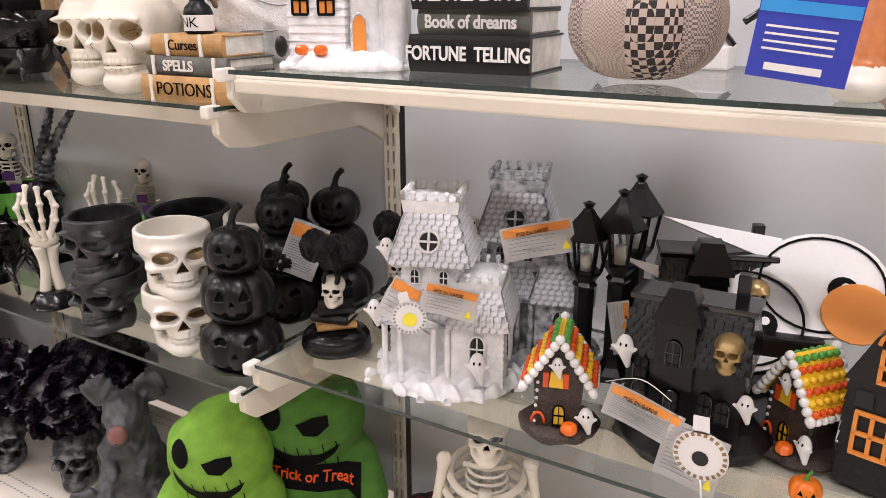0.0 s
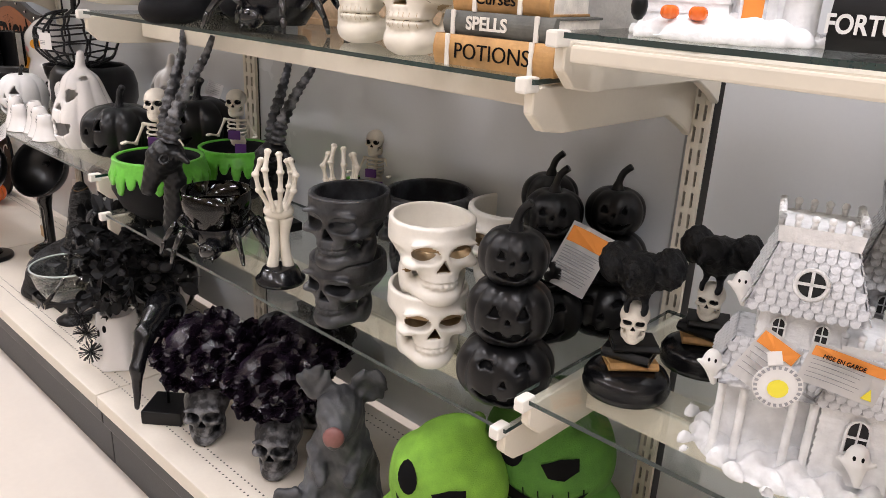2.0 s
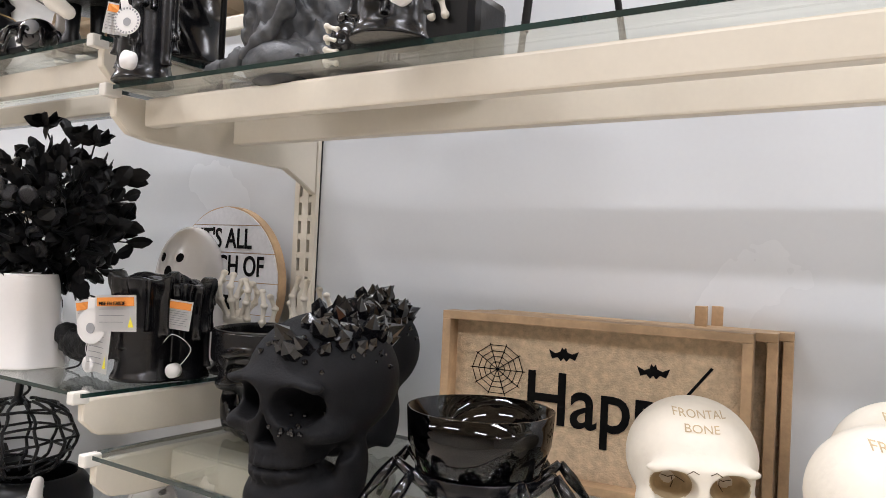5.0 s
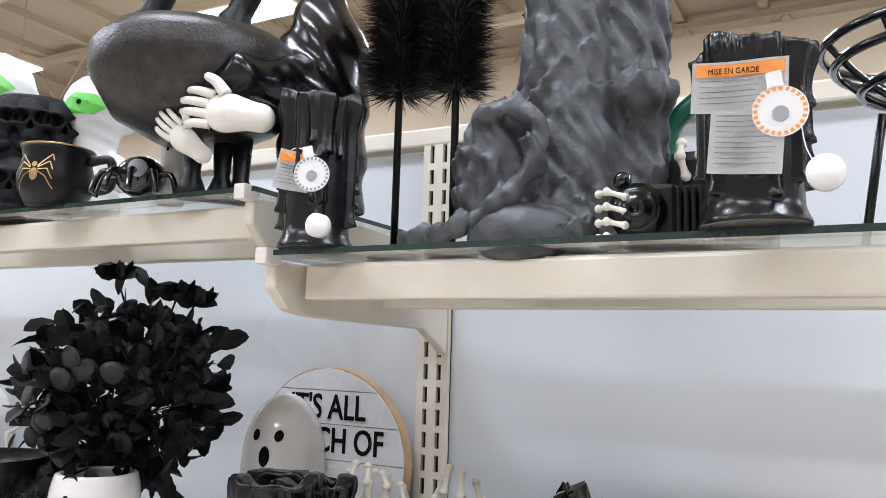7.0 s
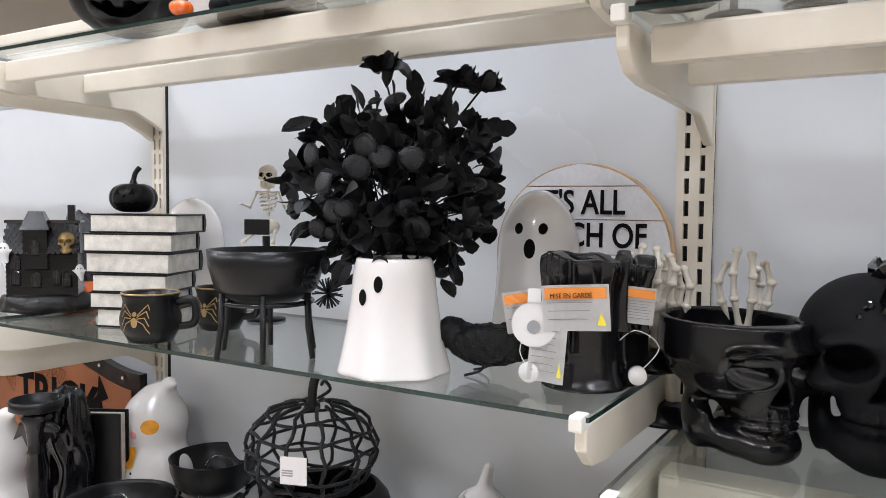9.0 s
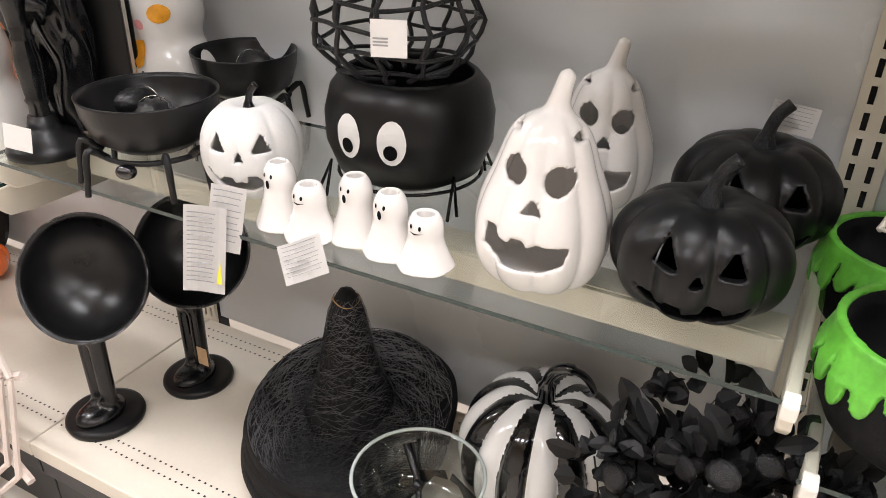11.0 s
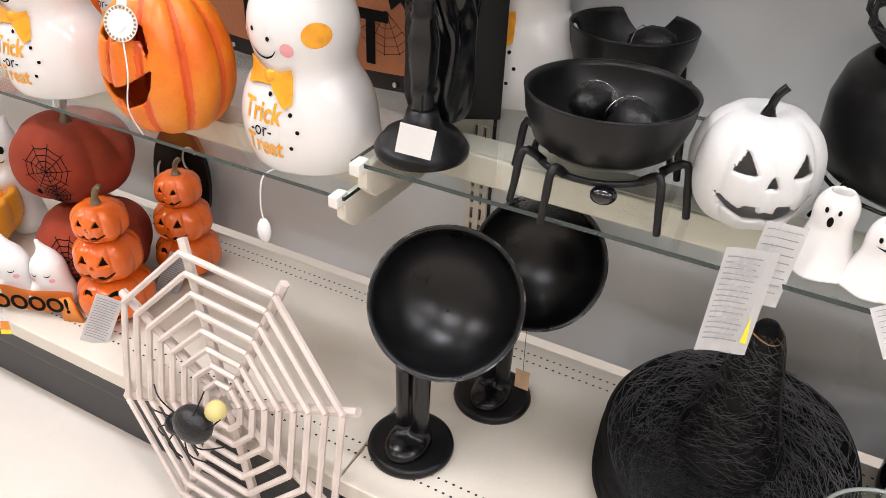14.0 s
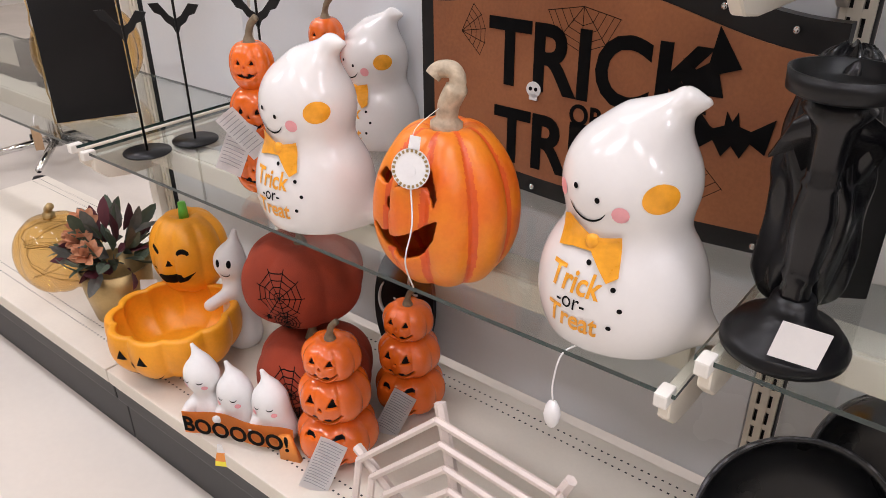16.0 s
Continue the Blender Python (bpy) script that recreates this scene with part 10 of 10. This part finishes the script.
part("prop", box_bm(0.08, 0.02, 0.10, (0.0, 0.045, 0.02), 0.003, pose(0, 0, 0, 38)), BLACK, t, smooth=False)

# ---- upper shelf of the house bay ----
z = S["B1S2"]
t = thing("white_castle", 0.152, -0.312, z, 14, "white resin castle with orange doors and lit windows", "model castle")


def rock_f(P):
    return np.maximum(ell(P, (0, 0, 0.004), (0.10, 0.075, 0.024)) + 0.003 * np.sin(P[0] * 130) * np.sin(P[1] * 150), -P[2])


sculpt("ground", rock_f, (-0.11, -0.085, -0.003), (0.11, 0.085, 0.035), 0.0036, HOUSEW, t)
clap(t, 0.09, 0.06, 0.015, 0.12, (-0.04, 0.01), HOUSEW, 9)
part("orange_roof", frustum(0.10, 0.07, 0.075, 0.04, 0.12, 0.135, (-0.04, 0.01)), TORANGE, t, "orange roof edge", smooth=False)
for cx, r_, h_ in ((0.03, 0.022, 0.155), (0.075, 0.018, 0.12)):
    part("tower", lathe([(r_, 0.01), (r_, h_), (r_ * 1.2, h_ + 0.004), (r_ * 1.2, h_ + 0.016), (0, h_ + 0.016)], 20, c=(cx, 0.0, 0)), HOUSEW, t)
part("wall", box_bm(0.09, 0.03, 0.10, (0.045, 0.012, 0.06), 0.002), HOUSEW, t, smooth=False)
arched_window(t, 0.03, -0.024, 0.05, 0.022, 0.05, HOUSEG, 0, TORANGE, False, "door")
for wx in (-0.063, -0.022):
    w = arched_window(t, wx, -0.021, 0.095, 0.022, 0.034, INK, 0, TORANGE)
for px, pz in ((-0.02, 0.02), (-0.05, 0.02)):
    f = pk_f(0.010, 0.016, 8, 0.1, z0=pz, c=(px, -0.05))
    sculpt("pumpkin", f, (px - 0.013, -0.063, pz - 0.002), (px + 0.013, -0.037, pz + 0.018), 0.0013, ORANGE, t)
part("black_cat", ball(0.012, (-0.085, -0.045, 0.032), None, 12, (0.8, 0.8, 1.3)), BLACK, t)

t = thing("occult_books", 0.332, -0.245, z, 4, "stack of black books with white hand-lettered spines", "book stack", scale=1.08)
zz = 0.0
for i, (w_, h_, mat_, title, sz) in enumerate(((0.165, 0.046, BLACK, "FORTUNE  TELLING", 0.024), (0.15, 0.03, SLATE, "Book of dreams", 0.022), (0.155, 0.036, BLACK, "PALM READING", 0.024), (0.15, 0.035, BLACK, "", 0.02))):
    bk_ = book(t, w_, 0.12, h_, (0, 0.01 * (i % 2), zz), mat_, 2 * (i % 2))
    if title:
        words("spine_title", title, sz, WHITEM, bk_, (0.0, -0.0665 + 0.01 * (i % 2), zz + h_ / 2), width=0.8 if i == 0 else 0.88, bold=0.0006)
    zz += h_


# plaid pumpkin from three cloths
def plaid(name, c1, c2, scale):
    m = bpy.data.materials.new(name)
    m.use_nodes = True
    n, l = m.node_tree.nodes, m.node_tree.links
    co, mp = n.new("ShaderNodeTexCoord"), n.new("ShaderNodeMapping")
    mp.inputs["Scale"].default_value = (scale, scale, scale)
    ck = n.new("ShaderNodeTexChecker")
    ck.inputs["Color1"].default_value, ck.inputs["Color2"].default_value = (*c1, 1), (*c2, 1)
    ck.inputs["Scale"].default_value = 1.0
    nz = n.new("ShaderNodeTexNoise")
    nz.inputs["Scale"].default_value = 600
    bp = n.new("ShaderNodeBump")
    bp.inputs["Strength"].default_value, bp.inputs["Distance"].default_value = 0.5, 0.001
    l.new(co.outputs["Object"], mp.inputs["Vector"])
    l.new(mp.outputs["Vector"], ck.inputs["Vector"])
    l.new(ck.outputs["Color"], n["Principled BSDF"].inputs["Base Color"])
    l.new(co.outputs["Object"], nz.inputs["Vector"])
    l.new(nz.outputs["Fac"], bp.inputs["Height"])
    l.new(bp.outputs["Normal"], n["Principled BSDF"].inputs["Normal"])
    n["Principled BSDF"].inputs["Roughness"].default_value = 0.9
    return m


t = thing("plaid_pumpkin", 0.559, -0.299, z, 0, "patchwork pumpkin of black and beige checked cloth", "pumpkin")
PL = [plaid("bold_check", (0.03, 0.025, 0.025), (0.52, 0.42, 0.36), 110), plaid("small_check", (0.16, 0.13, 0.12), (0.50, 0.41, 0.36), 330), plaid("fine_check", (0.30, 0.24, 0.21), (0.52, 0.44, 0.38), 420)]
sculpt("body", pk_f(0.098, 0.15, 8, 0.12), (-0.11, -0.11, -0.005), (0.11, 0.11, 0.16), 0.0042, PL, t, paint=lambda P: (np.floor((np.arctan2(P[1], P[0]) / (2 * math.pi) + 1) * 8) % 3).astype(np.int32))
stem(t, 0.13, 0.05, STEMG, (0.3, 0))
t = thing("dog_figure", 0.828, -0.296, z, -4, "glazed orange-brown dog figure with a black cape", "figurine")


def dog_f(P):
    d = ell(P, (0, 0.02, 0.09), (0.06, 0.06, 0.1))
    Q = [np.abs(P[0]), P[1], P[2]]
    d = smin(d, caps(Q, (0.035, -0.03, 0.1), (0.04, -0.06, 0.015), 0.024, 0.02), 0.015)
    d = smin(d, ell(Q, (0.042, -0.075, 0.014), (0.024, 0.03, 0.016)), 0.008)
    d = smin(d, ell(P, (0, -0.02, 0.2), (0.055, 0.06, 0.055)), 0.02)
    return np.maximum(d, -P[2])


sculpt("body", dog_f, (-0.09, -0.115, -0.004), (0.09, 0.09, 0.265), 0.004, [FURO, BONEW], t, paint=lambda P: ((P[2] < 0.03) & (P[1] < -0.05)).astype(np.int32))
part("cape", lathe([(0.075, 0.10), (0.072, 0.14), (0.06, 0.18), (0.05, 0.2), (0.047, 0.2), (0.066, 0.14), (0.07, 0.10)], 40, 9, 0.12, c=(0.005, 0.015, 0)), BLACKS, t, "satin black cape")
bt = part("blue_tag", box_bm(0.078, 0.0008, 0.075, (-0.085, -0.13, 0.048), 0, pose(0, 0, 0, 0, 6, 0)), BLUETAG, t, "blue card tag", smooth=False)
part("cyan_band", box_bm(0.076, 0.0004, 0.010, (-0.085, -0.1308, 0.068), 0, pose(0, 0, 0, 0, 6, 0)), CYANTAG, bt, smooth=False)
for k in range(4):
    part("printed_line", box_bm(0.055, 0.0004, 0.0018, (-0.088, -0.1308, 0.052 - 0.006 * k), 0, pose(0, 0, 0, 0, 6, 0)), PAPER, bt, smooth=False)
part("printed_line", box_bm(0.045, 0.0004, 0.006, (-0.088, -0.1308, 0.02), 0, pose(0, 0, 0, 0, 6, 0)), PAPER, bt, smooth=False)
t = thing("black_wire_ornament", 0.43, -0.08, z, 0, "black glossy wire scroll ornament on white block", "ornament")
part("block", box_bm(0.16, 0.05, 0.03, (0.1, 0.0, 0.015), 0.003), WHITEM, t, smooth=False)
for k in range(4):
    part("scroll", tube(curve([(0.06 * k, 0, 0.03), (0.06 * k - 0.03, -0.01, 0.08), (0.06 * k + 0.01, 0, 0.13), (0.06 * k + 0.035, 0, 0.085), (0.06 * k + 0.01, 0, 0.06)], 6), 0.005, 7), BLACKG, t)

# ---- far end of the upper shelves ----
copy_thing(tg, pose(-2.93, -0.2, S["B4S2"], 0, 0, 40) @ Matrix.Scale(1.1, 4))
t = thing("grey_fur_figure", -2.52, -0.15, S["B4S2"], 30, "small figure with grey fur on an orange base", "figurine")
part("base", lathe([(0, 0), (0.035, 0), (0.04, 0.05), (0.03, 0.1), (0, 0.11)], 24), ORANGE, t, "orange base")
sculpt("fur", lambda P: ell(P, (0, 0, 0.17), (0.045, 0.04, 0.085)) + 0.004 * np.sin(P[0] * 220 + P[2] * 40) * np.sin(P[1] * 200 + P[2] * 60), (-0.055, -0.05, 0.075), (0.055, 0.05, 0.265), 0.0035, GREYST, t, "grey fur")

# ---- true sizes of single things ----
SIZES = {
    "haunted_house": 0.97, "candy_house.001": 0.97, "black_haunted_house": 0.9, "white_castle": 0.93, "occult_books": 0.94,
    "plaid_pumpkin": 0.88, "dog_figure": 1.06, "skull_planter.001": 0.92, "skull_planter.002": 0.96,
    "skull_planter.003": 0.92, "skull_planter.004": 0.96, "skull_planter.005": 1.05, "skull_planter.006": 1.08, "skeleton_hand_holder.002": 1.05,
    "goat_bust": 0.9, "goat_bust.001": 0.86, "spider_bowl.001": 1.05, "spell_book_stack": 0.96, "crystal_skull": 0.9,
    "crystal_skull.001": 0.92, "skull_planter": 0.96, "ghost_vase": 1.06, "drip_candle": 1.05, "black_crow": 1.05,
    "spider_mug": 0.92, "spider_mug.001": 0.88, "cauldron_stand": 0.95, "sitting_skeleton": 0.95, "black_haunted_house.002": 0.82,
    "ghost_taper_holder": 0.95, "pumpkin.012": 0.96, "pumpkin.014": 1.05, "spider_stand_bowl": 0.91, "spider_stand_bowl.001": 0.9,
    "draped_figure_bookend": 1.05, "trick_or_treat_ghost.001": 0.97, "trick_or_treat_ghost.002": 0.94, "trick_or_treat_ghost.003": 0.85,
    "pumpkin_lantern": 0.87, "stacked_pumpkins.004": 0.83, "stacked_pumpkins.005": 0.8, "pedestal_bowl": 0.92, "pedestal_bowl.001": 0.89,
    "glass_bowl_stand": 0.85, "striped_pumpkin": 0.9, "small_cup": 0.93, "raven_skull_stand": 1.12, "mouse_statue": 1.1,
    "drip_candle.002": 0.9, "drip_candle.003": 0.78, "skeleton_hand_camera": 0.72, "spider_mug.002": 0.75,
    "mummy_figure": 0.9, "mummy_figure.001": 0.94, "bark_creature_statue": 0.95, "pumpkin_candy_bowl": 0.91, "felt_pumpkin": 1.05,
    "felt_pumpkin.001": 0.9, "boo_ghosts": 0.9, "stacked_pumpkins.006": 0.83, "stacked_pumpkins.007": 0.78, "autumn_flower_pot": 1.04,
}
for size_name, size_k in SIZES.items():
    sized = bpy.data.objects[size_name]
    sized.scale = [c * size_k for c in sized.scale]
